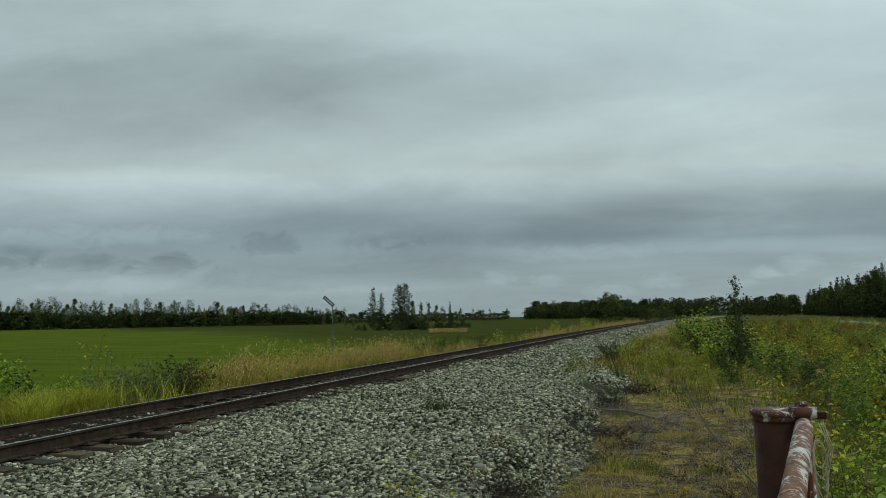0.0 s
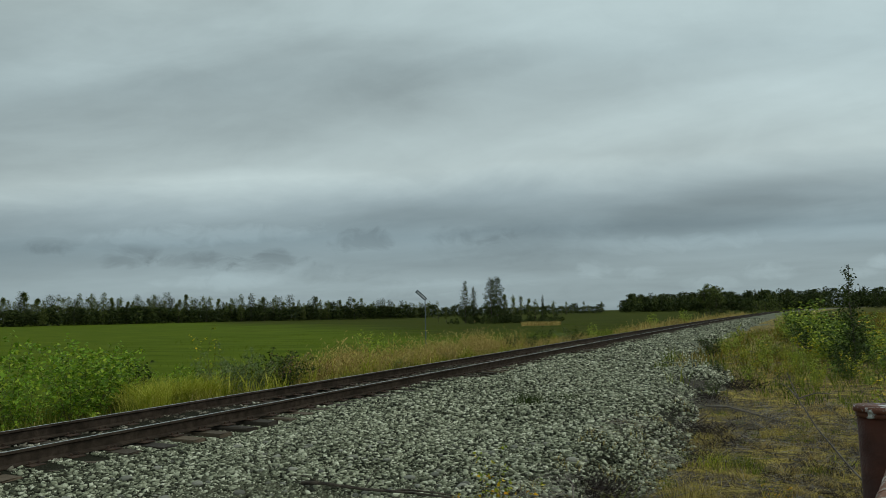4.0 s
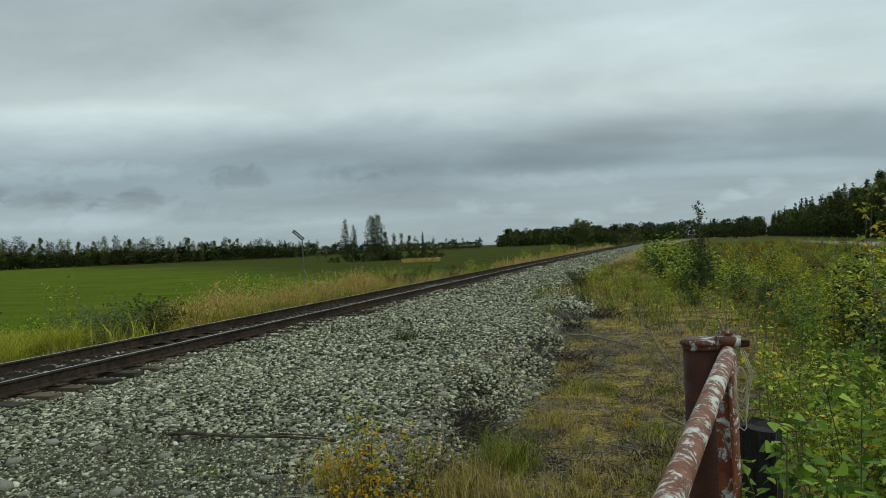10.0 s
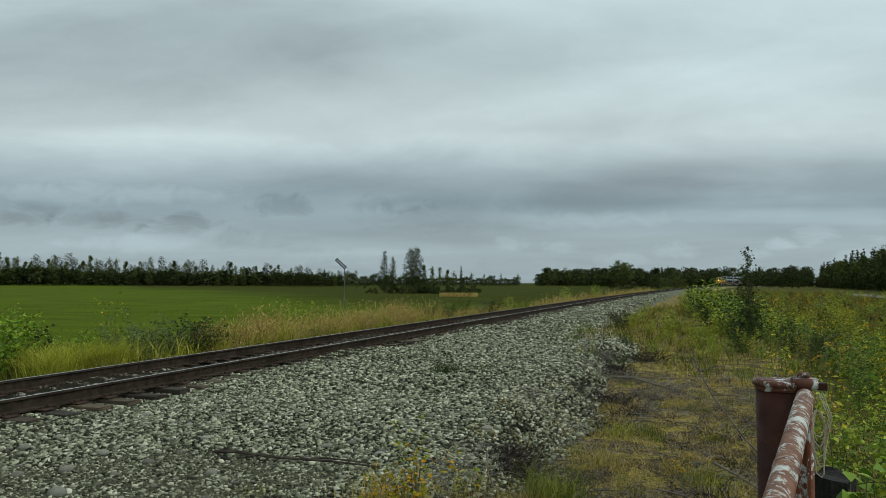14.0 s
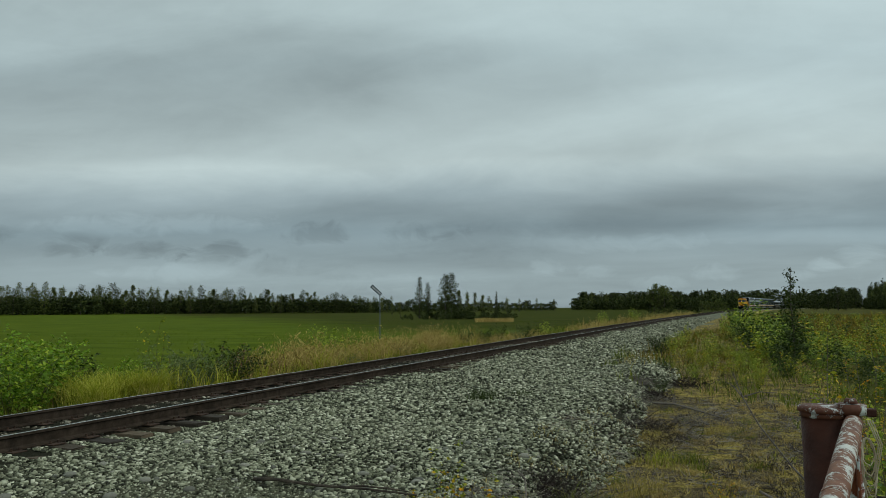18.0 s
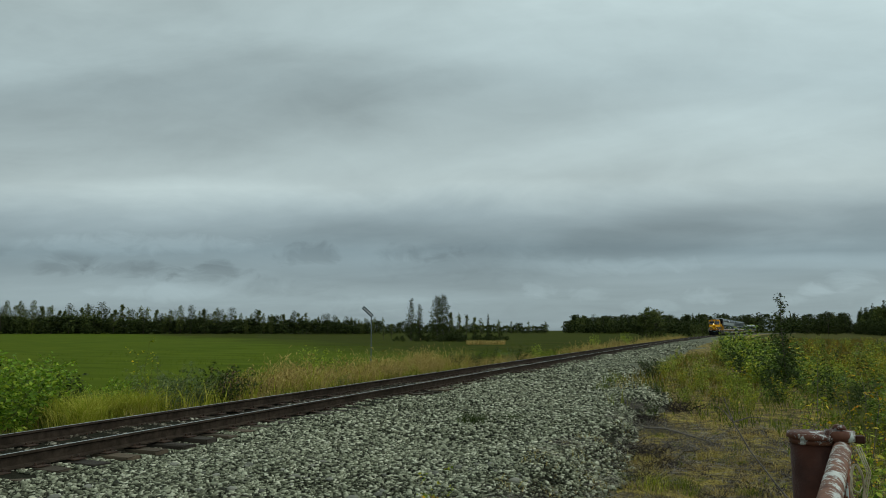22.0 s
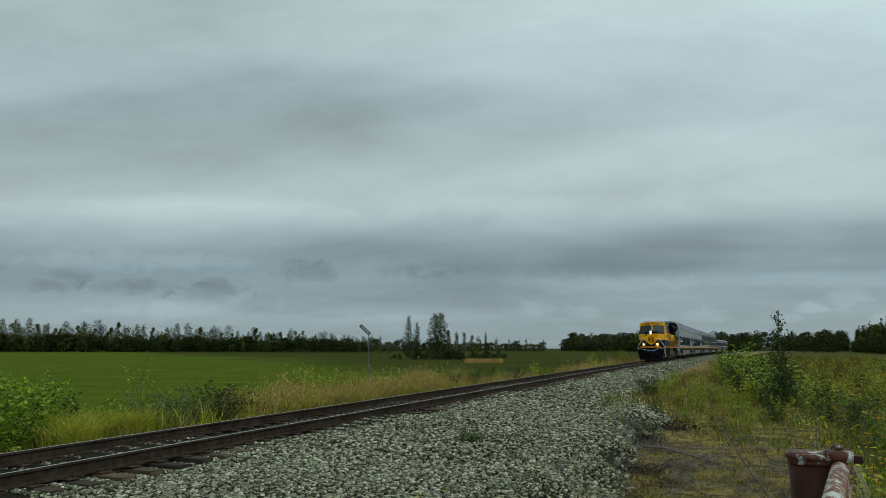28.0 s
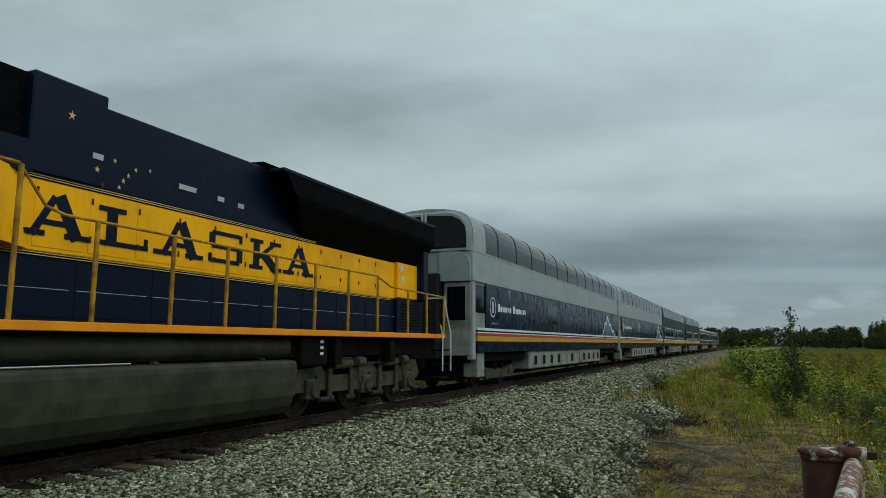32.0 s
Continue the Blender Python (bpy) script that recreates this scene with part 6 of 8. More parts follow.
def engine_truck(parent, y):
    tr = thing("truck")
    tr.parent = parent
    tr.matrix_basis = pose(0, y, 0)
    tr["label"] = "three-axle truck of grimy grey steel"
    for dy in (-2.06, 0, 2.06):
        WHEELS.append((wheelset(tr, dy), dy, 0.533))
    # bolster and motors, lengthened into a black fill that stands in for shade
    one_box("bolster", M_UNDER, tr, -0.96, 0.96, -2.55, 2.55, 0.60, 1.02, 0.03)
    for dy in (-1.5, 0.0, 1.5):
        one_box("traction_motor", M_UNDER, tr, -0.62, 0.62, dy - 0.70, dy + 0.70, 0.16, 0.62, 0.05)
    for s in (-1, 1):
        bm = bmesh.new()
        x0, x1 = sorted((s * 0.98, s * 1.16))
        o = [(-2.75, 0.62), (-2.6, 0.92), (-1.7, 0.98), (-1.45, 0.78), (-0.62, 0.78), (-0.38, 0.98), (0.38, 0.98), (0.62, 0.78), (1.45, 0.78), (1.7, 1.02), (2.6, 1.02), (2.78, 0.70), (2.66, 0.56), (1.62, 0.52), (1.35, 0.46), (-1.35, 0.46), (-1.62, 0.52), (-2.6, 0.50)]
        loft(bm, [[(x, a, b) for a, b in o] for x in (x0, x1)])
        part("side_frame", bm, M_TRUCK, tr)
        xo = s * 1.17
        for dy in (-2.06, 0, 2.06):
            bm = bmesh.new()
            box(bm, *sorted((s * 1.0, s * 1.24)), dy - 0.21, dy + 0.21, 0.36, 0.74, 0.03)
            tube(bm, [(s * 1.22, dy, 0.54), (s * 1.30, dy, 0.54)], 0.15, 0.13, 14)
            part("journal_box", bm, M_TRUCK, tr)
        for dy, w in ((-1.05, 0.30), (1.05, 0.30)):
            bm = bmesh.new()
            tube(bm, [(xo, dy - w, 1.0), (xo, dy - w + 0.02, 1.0), (xo, dy + w, 1.0), (xo, dy + w + 0.12, 1.0)], 0.11, 0.095, 12)
            tube(bm, [(xo, dy + w + 0.1, 1.0), (xo, dy + w + 0.35, 1.0)], 0.04, n=8)
            part("brake_cylinder", bm, M_TRUCK, tr)
        for dy in (-1.45, -0.62, 0.62, 1.45):
            bm = bmesh.new()
            box(bm, *sorted((s * 1.16, s * 1.23)), dy - 0.07, dy + 0.07, 0.32, 0.92, 0.02)
            box(bm, *sorted((s * 1.16, s * 1.21)), dy - 0.16, dy + 0.16, 0.28, 0.38, 0.02)
            part("brake_hanger", bm, M_TRUCK, tr)
        for dy in (-0.18, 0.18, 2.2, -2.2):
            bm = bmesh.new()
            for k in range(4):
                tube(bm, [(s * 1.08, dy, 1.0 + k * 0.05), (s * 1.08, dy, 1.03 + k * 0.05)], 0.10, n=12)
            part("spring", bm, M_UNDER, tr)
        for dy in (-1.62, 0.44, 2.50):
            bm = bmesh.new()
            tube(bm, [(s * 1.20, dy - 0.20, 0.34), (s * 1.20, dy + 0.16, 0.34)], 0.055, n=10)
            tube(bm, [(s * 1.20, dy + 0.14, 0.34), (s * 1.20, dy + 0.24, 0.34)], 0.075, n=10)
            part("brake_adjuster", bm, M_WHEEL, tr)
            bm = bmesh.new()
            tube(bm, [(s * 1.19, dy - 0.22, 0.36), (s * 1.21, dy - 0.30, 0.58), (s * 1.19, dy - 0.26, 0.80)], 0.035, n=7)
            part("brake_lever", bm, M_TRUCK, tr)
        for dy in (-0.55, 1.52):
            bm = bmesh.new()
            tube(bm, [(s * 1.26, dy, 1.04), (s * 1.26, dy + 0.30, 1.04)], 0.10, n=14)
            tube(bm, [(s * 1.26, dy + 0.10, 0.96), (s * 1.28, dy + 0.14, 0.62)], 0.03, n=7)
            part("air_chamber", bm, M_TRUCK, tr)
        bm = bmesh.new()
        tube(bm, [(xo + 0.05 * s, -2.4, 1.08), (xo + 0.05 * s, -0.7, 1.12), (xo + 0.05 * s, -0.55, 1.0), (xo + 0.05 * s, 2.3, 0.98)], 0.018, n=6)
        part("brake_pipe", bm, M_TRUCK, tr)
    one_box("bolster", M_UNDER, tr, -0.95, 0.95, -2.6, 2.6, 0.5, 1.0, 0.05)
    return tr


def hand_post(parent, x, y, z0, z1, material=None, r=0.030):
    bm = bmesh.new()
    tube(bm, [(x, y, z0), (x, y, z1)], r, n=8)
    return part("handrail_post", bm, material or M_GOLDRAIL, parent)


def rail_line(parent, pts, material=None, r=0.02, name="handrail"):
    bm = bmesh.new()
    tube(bm, pts, r, n=8)
    return part(name, bm, material or M_GOLDRAIL, parent)


def locomotive():
    L = thing("locomotive", None, "navy and yellow six-axle diesel locomotive with dirty black underframe", "locomotive")
    # frame and sill
    # added black block below the frame, in place of the shade under the engine
    one_box("centre_girder", M_UNDER, L, -0.62, 0.62, 1.6, 22.3, 0.72, 1.15, 0.02)
    one_box("frame", M_UNDER, L, -1.25, 1.25, 1.5, 22.3, 1.15, 1.54, 0.02)
    for s in (-1, 1):
        x0, x1 = sorted((s * 1.46, s * 1.53))
        one_box("side_sill", M_ORANGE, L, x0, x1, 2.75, 22.42, 1.55, 1.66, 0.006, "orange sill stripe along the walkway")
        one_box("step_sill", M_ORANGE, L, x0, x1, 1.55, 2.72, 1.555, 1.655, 0.006)
    one_box("front_sill", M_ORANGE, L, -1.2, 1.2, 1.33, 1.42, 1.55, 1.67, 0.006, "orange sill stripe across the front")
    one_box("walkway", M_BLACK, L, -1.455, 1.455, 1.43, 22.42, 1.60, 1.655)
    one_box("rear_sill", M_ORANGE, L, -1.45, 1.45, 22.42, 22.48, 1.5, 1.66, 0.006)
    # nose and cab, in bands of colour
    plan = [(-0.82, 1.95), (0.82, 1.95), (1.5, 2.62), (1.5, 6.40), (-1.5, 6.40), (-1.5, 2.62)]

    def grow(d):
        return [(x + d * (1 if x > 0 else -1), y + d * (-1 if y < 2.5 else (0 if y < 6 else 1))) for x, y in plan]

    bm = bmesh.new()
    stack(bm, [(1.66, plan), (2.42, plan)])
    part("lower_cab", bm, M_NAVY, L, "navy lower cab and nose sides")
    bm = bmesh.new()
    stack(bm, [(2.42, grow(0.004)), (2.50, grow(0.004))])
    part("cab_band", bm, M_BLACK, L)
    for z in (2.435, 2.475):
        bm = bmesh.new()
        stack(bm, [(z, grow(0.008)), (z + 0.012, grow(0.008))])
        part("gold_line", bm, M_GOLD, L)
    bm = bmesh.new()
    stack(bm, [(2.50, plan), (3.20, plan)])
    part("nose", bm, M_YEL, L, "yellow nose and cab sides")
    # the yellow point that runs down the nose front
    bm = bmesh.new()
    loft(bm, [[(x, y, z) for x, z in ((-0.82, 2.56), (-0.40, 2.20), (-0.12, 1.92), (0.12, 1.92), (0.40, 2.20), (0.82, 2.56))] for y in (1.93, 1.955)])
    part("nose_point", bm, M_YEL, L)
    for s in (-1, 1):
        bm = bmesh.new()
        pts = [(s * 0.84, 1.925, 2.50), (s * 0.42, 1.925, 2.16), (s * 0.12, 1.925, 1.87)]
        tube(bm, pts, 0.012, n=6)
        part("gold_line", bm, M_GOLD, L)
    top0 = [(-0.80, 1.98), (0.80, 1.98), (1.47, 2.63), (1.47, 3.42), (-1.47, 3.42), (-1.47, 2.63)]
    top1 = [(-0.66, 2.10), (0.66, 2.10), (1.20, 2.70), (1.36, 3.42), (-1.36, 3.42), (-1.20, 2.70)]
    top2 = [(-0.48, 2.34), (0.48, 2.34), (0.90, 2.78), (1.10, 3.42), (-1.10, 3.42), (-0.90, 2.78)]
    bm = bmesh.new()
    stack(bm, [(3.20, [(x * 1.005, y) for x, y in top0]), (3.32, top0), (3.50, top1), (3.59, top2)])
    part("nose_top", bm, M_NAVY, L, "rounded navy nose top")
    bm = bmesh.new()
    ring = [(x, min(y, 3.40)) for x, y in grow(0.006)]
    stack(bm, [(3.175, ring), (3.195, ring)])
    part("gold_line", bm, M_GOLD, L)
    sweep = 0.27

    def back(x):
        """How far the swept cab front lies behind its middle."""
        return sweep * abs(x) - 0.14

    cab0 = [(-1.5, 3.36 + back(1.5)), (0, 3.36 + back(0)), (1.5, 3.36 + back(1.5)), (1.5, 6.40), (-1.5, 6.40)]
    cab1 = [(-1.47, 3.62 + back(1.47)), (0, 3.62 + back(0)), (1.47, 3.62 + back(1.47)), (1.47, 6.40), (-1.47, 6.40)]
    bm = bmesh.new()
    stack(bm, [(3.20, cab0), (3.40, cab0), (4.30, cab1)])
    part("cab", bm, M_YEL, L, "yellow cab")
    bm = bmesh.new()
    arch = [(-1.47, 4.30), (1.47, 4.30), (1.45, 4.37), (1.30, 4.46), (0.80, 4.575), (0.0, 4.61), (-0.80, 4.575), (-1.30, 4.46), (-1.45, 4.37)]
    loft(bm, [[(x, 3.62 + back(x) + 0.25 * (z - 4.30), z) for x, z in arch], [(x, 6.42, z) for x, z in arch]])
    part("cab_roof", bm, M_YEL, L)
    for s in (-1, 1):
        bm = bmesh.new()
        loft(bm, [[(s * 1.50, y, 4.27), (s * 1.50, y, 4.33), (s * 1.40, y, 4.39), (s * 0.84, y, 4.606), (s * 0.84, y, 4.58), (s * 1.45, y, 4.27)] for y in (4.05, 6.45)])
        part("roof_edge", bm, M_NAVY, L)
    one_box("air_conditioner", M_ALU, L, 0.55, 1.30, 4.1, 5.6, 4.46, 4.66, 0.05, "weathered grey roof unit")
    # windscreens lie on the sloping, swept front
    tilt = math.atan2(0.26, 0.90)
    m = Matrix.Translation((0, 3.36, 3.40)) @ Matrix.Rotation(-tilt, 4, "X")

    def on_front(x, y, z):
        return m @ Vector((x, y, z)) + Vector((0, back(x), 0))

    for s in (-1, 1):
        o = [(0.07, 0.16), (0.10, 0.80), (0.16, 0.84), (1.28, 0.77), (1.40, 0.68), (1.42, 0.12), (1.32, 0.02), (0.72, 0.10)]
        k = [(x + (0.045 if x < 0.7 else -0.045), z + (0.04 if z < 0.4 else -0.04)) for x, z in o]
        bm = bmesh.new()
        loft(bm, [[on_front(s * x, y, z) for x, z in o] for y in (-0.03, 0.01)])
        fr = part("windscreen", bm, M_GASKET, L)
        bm = bmesh.new()
        loft(bm, [[on_front(s * x, y, z) for x, z in k] for y in (-0.036, -0.02)])
        part("pane", bm, M_SCREEN, fr)
        for u in (0.35, 0.66, 1.18):
            bm = bmesh.new()
            tube(bm, [on_front(s * u, -0.05, 0.88), on_front(s * (u + 0.05), -0.07, 0.78), on_front(s * (u - 0.10), -0.05, 0.36)], 0.014, n=5)
            part("wiper", bm, M_GASKET, L)
        bm = bmesh.new()
        loft(bm, [[on_front(s * x, y, z) for x, z in ((0.26, 0.93), (0.26, 1.16), (0.92, 1.12), (0.92, 0.90))] for y in (-0.07, 0.06)])
        nb = part("number_board", bm, M_YEL, L)
        bm = bmesh.new()
        loft(bm, [[on_front(s * x, y, z) for x, z in ((0.32, 0.96), (0.32, 1.12), (0.86, 1.09), (0.86, 0.93))] for y in (-0.078, -0.05)])
        part("board_face", bm, M_BLACK, nb)
        a = on_front(s * 0.59, -0.125, 1.025)
        lettering("board_number", "4318", 0.19, Matrix.Translation(a) @ Matrix.Rotation(s * math.atan(sweep), 4, "Z") @ Matrix.Rotation(-tilt, 4, "X") @ Matrix.Rotation(math.pi / 2, 4, "X"), M_CREAM, nb, 0.0012, 1.16)
        rail_line(L, [(s * 0.42, 3.80, 4.56), (s * 0.42, 3.80, 4.67), (s * 0.86, 3.90, 4.65), (s * 0.86, 3.90, 4.54)], M_GASKET, 0.012, "roof_grab")
    # sunk side windows with frames
    for s in (-1, 1):
        for y0, y1, z0, z1 in ((4.14, 4.50, 3.47, 4.15), (4.58, 5.50, 3.51, 4.08), (5.60, 5.96, 3.50, 4.14)):
            bm = bmesh.new()
            f = 0.022
            xa, xb = sorted((s * 1.47, s * 1.505))
            box(bm, xa, xb, y0 - f, y1 + f, z0 - f, z0), box(bm, xa, xb, y0 - f, y1 + f, z1, z1 + f)
            box(bm, xa, xb, y0 - f, y0, z0, z1), box(bm, xa, xb, y1, y1 + f, z0, z1)
            fr = part("side_window", bm, M_ALU, L, "bare aluminium window frame")
            one_box("pane", M_PANE, fr, *sorted((s * 1.47, s * 1.497)), y0, y1, z0, z1)
        one_box("sash_bar", M_ALU, L, *sorted((s * 1.497, s * 1.51)), 5.14, 5.17, 3.51, 4.08)
        bm = bmesh.new()
        box(bm, *sorted((s * 1.50, s * 1.62)), 4.60, 4.63, 3.50, 4.06)
        part("wind_deflector", bm, M_ALU, L)
        bm = bmesh.new()
        loft(bm, [[(s * 1.46, y, 4.28), (s * 1.74, y, 4.16), (s * 1.74, y, 4.145), (s * 1.46, y, 4.25)] for y in (4.45, 5.88)])
        part("awning", bm, M_ALU, L)
        one_box("drip_strip", M_RUST, L, *sorted((s * 1.5, s * 1.53)), 4.02, 6.0, 3.37, 3.40)
        for k in range(8):
            one_box("louvre", M_BLACK, L, *sorted((s * 1.50, s * 1.515)), 5.68, 6.05, 1.90 + k * 0.05, 1.925 + k * 0.05)
        one_box("kick_strip", M_ALU, L, *sorted((s * 1.50, s * 1.52)), 3.1, 5.0, 1.695, 1.715)
        # nose edge trim
        bm = bmesh.new()
        tube(bm, [(s * 1.505, 2.62, 1.68), (s * 1.505, 2.62, 3.2)], 0.012, n=6)
        part("nose_seam", bm, M_RUST, L)
    lettering("cab_number", "4318", 0.60, Matrix.Translation((1.503, 4.99, 2.93)) @ SIDE, M_BLACK, L, 0.003, 1.02)
    # headlights in the nose
    one_box("headlight_box", M_BLACK, L, -0.15, 0.15, 1.88, 1.99, 3.08, 3.54, 0.03)
    for z in (3.42, 3.21):
        lamp(L, "headlight", 0, 1.89, z, 0.075, M_LAMP)
    bm = bmesh.new()
    box(bm, -0.62, -0.44, 1.93, 1.96, 2.98, 3.30, 0.02)
    part("nose_plate", bm, M_NAVY, L)
    # round badge on the nose, drawn as plain shapes
    bm = bmesh.new()
    tube(bm, [(0, 1.935, 2.50), (0, 1.915, 2.50)], 0.37, n=32)
    badge = part("badge", bm, M_YEL, L, "round yellow badge with dark bars and ring")
    for x0, x1, z0, z1 in ((-0.27, 0.27, 2.47, 2.53), (-0.05, 0.03, 2.22, 2.469), (-0.05, 0.03, 2.531, 2.79), (0.031, 0.22, 2.66, 2.72), (0.17, 0.235, 2.531, 2.659), (0.031, 0.20, 2.28, 2.34), (0.16, 0.225, 2.341, 2.469), (-0.25, -0.15, 2.34, 2.469), (-0.24, -0.14, 2.531, 2.68)):
        one_box("badge_bar", M_BLACK, badge, x0, x1, 1.905, 1.917, z0, z1)
    bm = bmesh.new()
    n = 32
    loft(bm, [[(r * math.cos(2 * math.pi * k / n), y, 2.5 + r * math.sin(2 * math.pi * k / n)) for k in range(n)] for r, y in ((0.30, 1.913), (0.335, 1.907), (0.372, 1.913))], cap=False)
    part("badge_ring", bm, M_BLACK, badge)
    for z in (3.15, 2.95, 2.55):
        bm = bmesh.new()
        tube(bm, [(0.30, 1.90, z), (0.72, 1.90, z)], 0.012, n=5)
        part("nose_grab", bm, M_GOLDRAIL, L)
    # front platform: posts, gates, ditch lamps
    for s in (-1, 1):
        bm = bmesh.new()
        box(bm, s * 0.79 - 0.15, s * 0.79 + 0.15, 1.38, 1.46, 1.67, 2.10, 0.02)
        part("lamp_bracket", bm, M_GOLDRAIL, L)
        lamp(L, "ditch_light", s * 0.79, 1.38, 1.93, 0.085, M_DITCH)
        for x in (0.55, 0.95):
            hand_post(L, s * x, 1.42, 1.66, 2.60)
        rail_line(L, [(s * 0.55, 1.42, 2.60), (s * 0.95, 1.42, 2.60), (s * 1.02, 1.5, 2.58), (s * 1.50, 1.66, 1.72), (s * 1.53, 1.68, 1.60), (s * 1.53, 1.68, 0.95)], M_WHITE, 0.02, "front_handrail")
        rail_line(L, [(s * 1.06, 1.99, 3.14), (s * 1.10, 1.99, 2.42), (s * 1.52, 2.52, 1.72), (s * 1.54, 2.55, 1.60), (s * 1.54, 2.55, 0.45)], M_WHITE, 0.02, "front_handrail")
        for k in range(4):
            one_box("step", M_BLACK, L, *sorted((s * 1.05, s * 1.5)), 1.75, 2.5, 0.42 + k * 0.36, 0.46 + k * 0.36, 0.005)
        one_box("step_side", M_BLACK, L, *sorted((s * 1.40, s * 1.44)), 2.5, 2.75, 0.38, 1.55)
        one_box("step_back", M_BLACK, L, *sorted((s * 1.0, s * 1.04)), 1.7, 2.75, 0.38, 1.55)
        one_box("step_plate", M_GOLD, L, *sorted((s * 1.36, s * 1.50)), 1.75, 2.5, 0.465, 0.472)
    bm = bmesh.new()
    tube(bm, [(-0.55, 1.42, 2.34), (-0.2, 1.40, 2.28), (0.2, 1.40, 2.28), (0.55, 1.42, 2.34)], 0.012, n=5)
    part("chain", bm, M_TRUCK, L)
    # snow plough in two wings, coupler, hoses
    for s in (-1, 1):
        bm = bmesh.new()
        outer = [(s * 1.52, 1.30, 1.28), (s * 1.30, 1.20, 0.12)]
        inner = [(s * 0.02, 0.98, 1.12), (s * 0.02, 0.62, 0.10)]
        mid = [(s * 0.72, 1.16, 1.22), (s * 0.72, 0.90, 0.11)]
        vs = [bm.verts.new(v) for v in (inner[0], mid[0], outer[0], outer[1], mid[1], inner[1])]
        ws = [bm.verts.new((v.co.x, v.co.y + 0.06, v.co.z)) for v in vs]
        for q in (vs, ws):
            bm.faces.new((q[0], q[1], q[4], q[5]))
            bm.faces.new((q[1], q[2], q[3], q[4]))
        for i in range(6):
            j = (i + 1) % 6
            bm.faces.new((vs[i], vs[j], ws[j], ws[i]))
        part("plough_wing", bm, M_BLACK, L, "black steel plough wing")
        one_box("plough_plate", M_BLACK, L, *sorted((s * 0.40, s * 1.0)), 0.93, 0.99, 0.36, 0.66, 0.01)
        rail_line(L, [(s * 0.55, 1.12, 1.30), (s * 1.0, 1.14, 1.40), (s * 1.48, 1.25, 1.46)], M_ALU, 0.014, "uncoupling_lever")
        bm = bmesh.new()
        for k in range(3):
            tube(bm, [(s * (0.34 + k * 0.1), 1.05, 1.25), (s * (0.36 + k * 0.1), 0.88, 1.0), (s * (0.40 + k * 0.1), 0.86, 0.62), (s * (0.42 + k * 0.1), 0.88, 0.5)], 0.03, n=6)
        part("air_hose", bm, M_UNDER, L)
    bm = bmesh.new()
    tube(bm, [(-0.92, 1.06, 1.38), (-0.80, 1.02, 1.30), (-0.35, 0.98, 1.24), (0.05, 0.98, 1.15), (0.45, 0.98, 1.22), (0.75, 1.04, 1.40), (0.90, 1.08, 1.48)], 0.026, n=8)
    part("cable", bm, M_HOSE, L, "pale blue cable hung over the plough")
    bm = bmesh.new()
    box(bm, -0.15, 0.15, 0.5, 1.4, 0.76, 1.04, 0.03)
    box(bm, -0.22, 0.24, 0.10, 0.52, 0.72, 1.08, 0.06)
    part("coupler", bm, M_UNDER, L)
    one_box("pilot", M_UNDER, L, -1.35, 1.35, 1.28, 1.45, 0.4, 1.55, 0.02)
    # engine hood in bands
    for nm, mat_, p, y0, y1, z0, z1 in (("lower_hood", M_NAVY, 0.96, 6.4, 21.6, 1.66, 2.46), ("hood_band", M_BLACK, 0.975, 6.4, 21.6, 2.44, 2.50),
                                        ("hood", M_YEL, 0.965, 9.9, 21.6, 2.50, 3.38), ("hood_band", M_BLACK, 0.975, 9.9, 17.0, 3.38, 3.44),
                                        ("upper_hood", M_NAVY, 0.96, 10.9, 17.0, 3.44, 4.46), ("dark_intake", M_SOOT, 0.90, 6.4, 11.0, 2.5, 4.56)):
        one_box(nm, mat_, L, -p, p, y0, y1, z0, z1, 0.015)
    for s in (-1, 1):
        for z in (2.452, 2.482):
            one_box("gold_line", M_GOLD, L, *sorted((s * 0.97, s * 0.983)), 10.0, 20.3, z, z + 0.010)
        for z in (3.392, 3.42):
            one_box("gold_line", M_GOLD, L, *sorted((s * 0.97, s * 0.983)), 10.6, 17.0, z, z + 0.010)
        # low cabinets behind the cab
        one_box("side_cabinet", M_YEL, L, *sorted((s * 0.9, s * 1.47)), 6.42, 7.7, 2.50, 3.30, 0.02, "yellow cabinet behind the cab")
        one_box("side_cabinet", M_YEL, L, *sorted((s * 0.9, s * 1.30)), 7.7, 9.2, 2.50, 3.42, 0.02)
        one_box("cabinet_band", M_BLACK, L, *sorted((s * 0.9, s * 1.475)), 6.42, 7.7, 2.44, 2.50)
        one_box("lower_cabinet", M_NAVY, L, *sorted((s * 0.9, s * 1.46)), 6.42, 9.2, 1.66, 2.44, 0.02)
        for y in (6.98, 7.35):
            one_box("cabinet_label", M_WHITE, L, *sorted((s * 1.47, s * 1.478)), y, y + 0.22, 3.02, 3.12)
        bm = bmesh.new()
        lo = [(0.96, 9.35, 2.52), (1.34, 9.42, 2.52), (1.34, 10.42, 2.52), (0.96, 10.98, 2.52)]
        hi = [(0.96, 9.6, 3.44), (1.22, 9.65, 3.44), (1.22, 10.32, 3.44), (0.96, 10.78, 3.44)]
        loft(bm, [[(s * x, y, z) for x, y, z in q] for q in (lo, hi)])
        part("filter_box", bm, M_YEL, L, "sloped yellow casing")
        bm = bmesh.new()
        loft(bm, [[(s * x, y, z) for x, z in ((0.98, 3.70), (1.14, 3.46), (1.12, 3.45), (0.96, 3.69))] for y in (9.55, 10.35)])
        part("intake_hatch", bm, M_TRUCK, L)
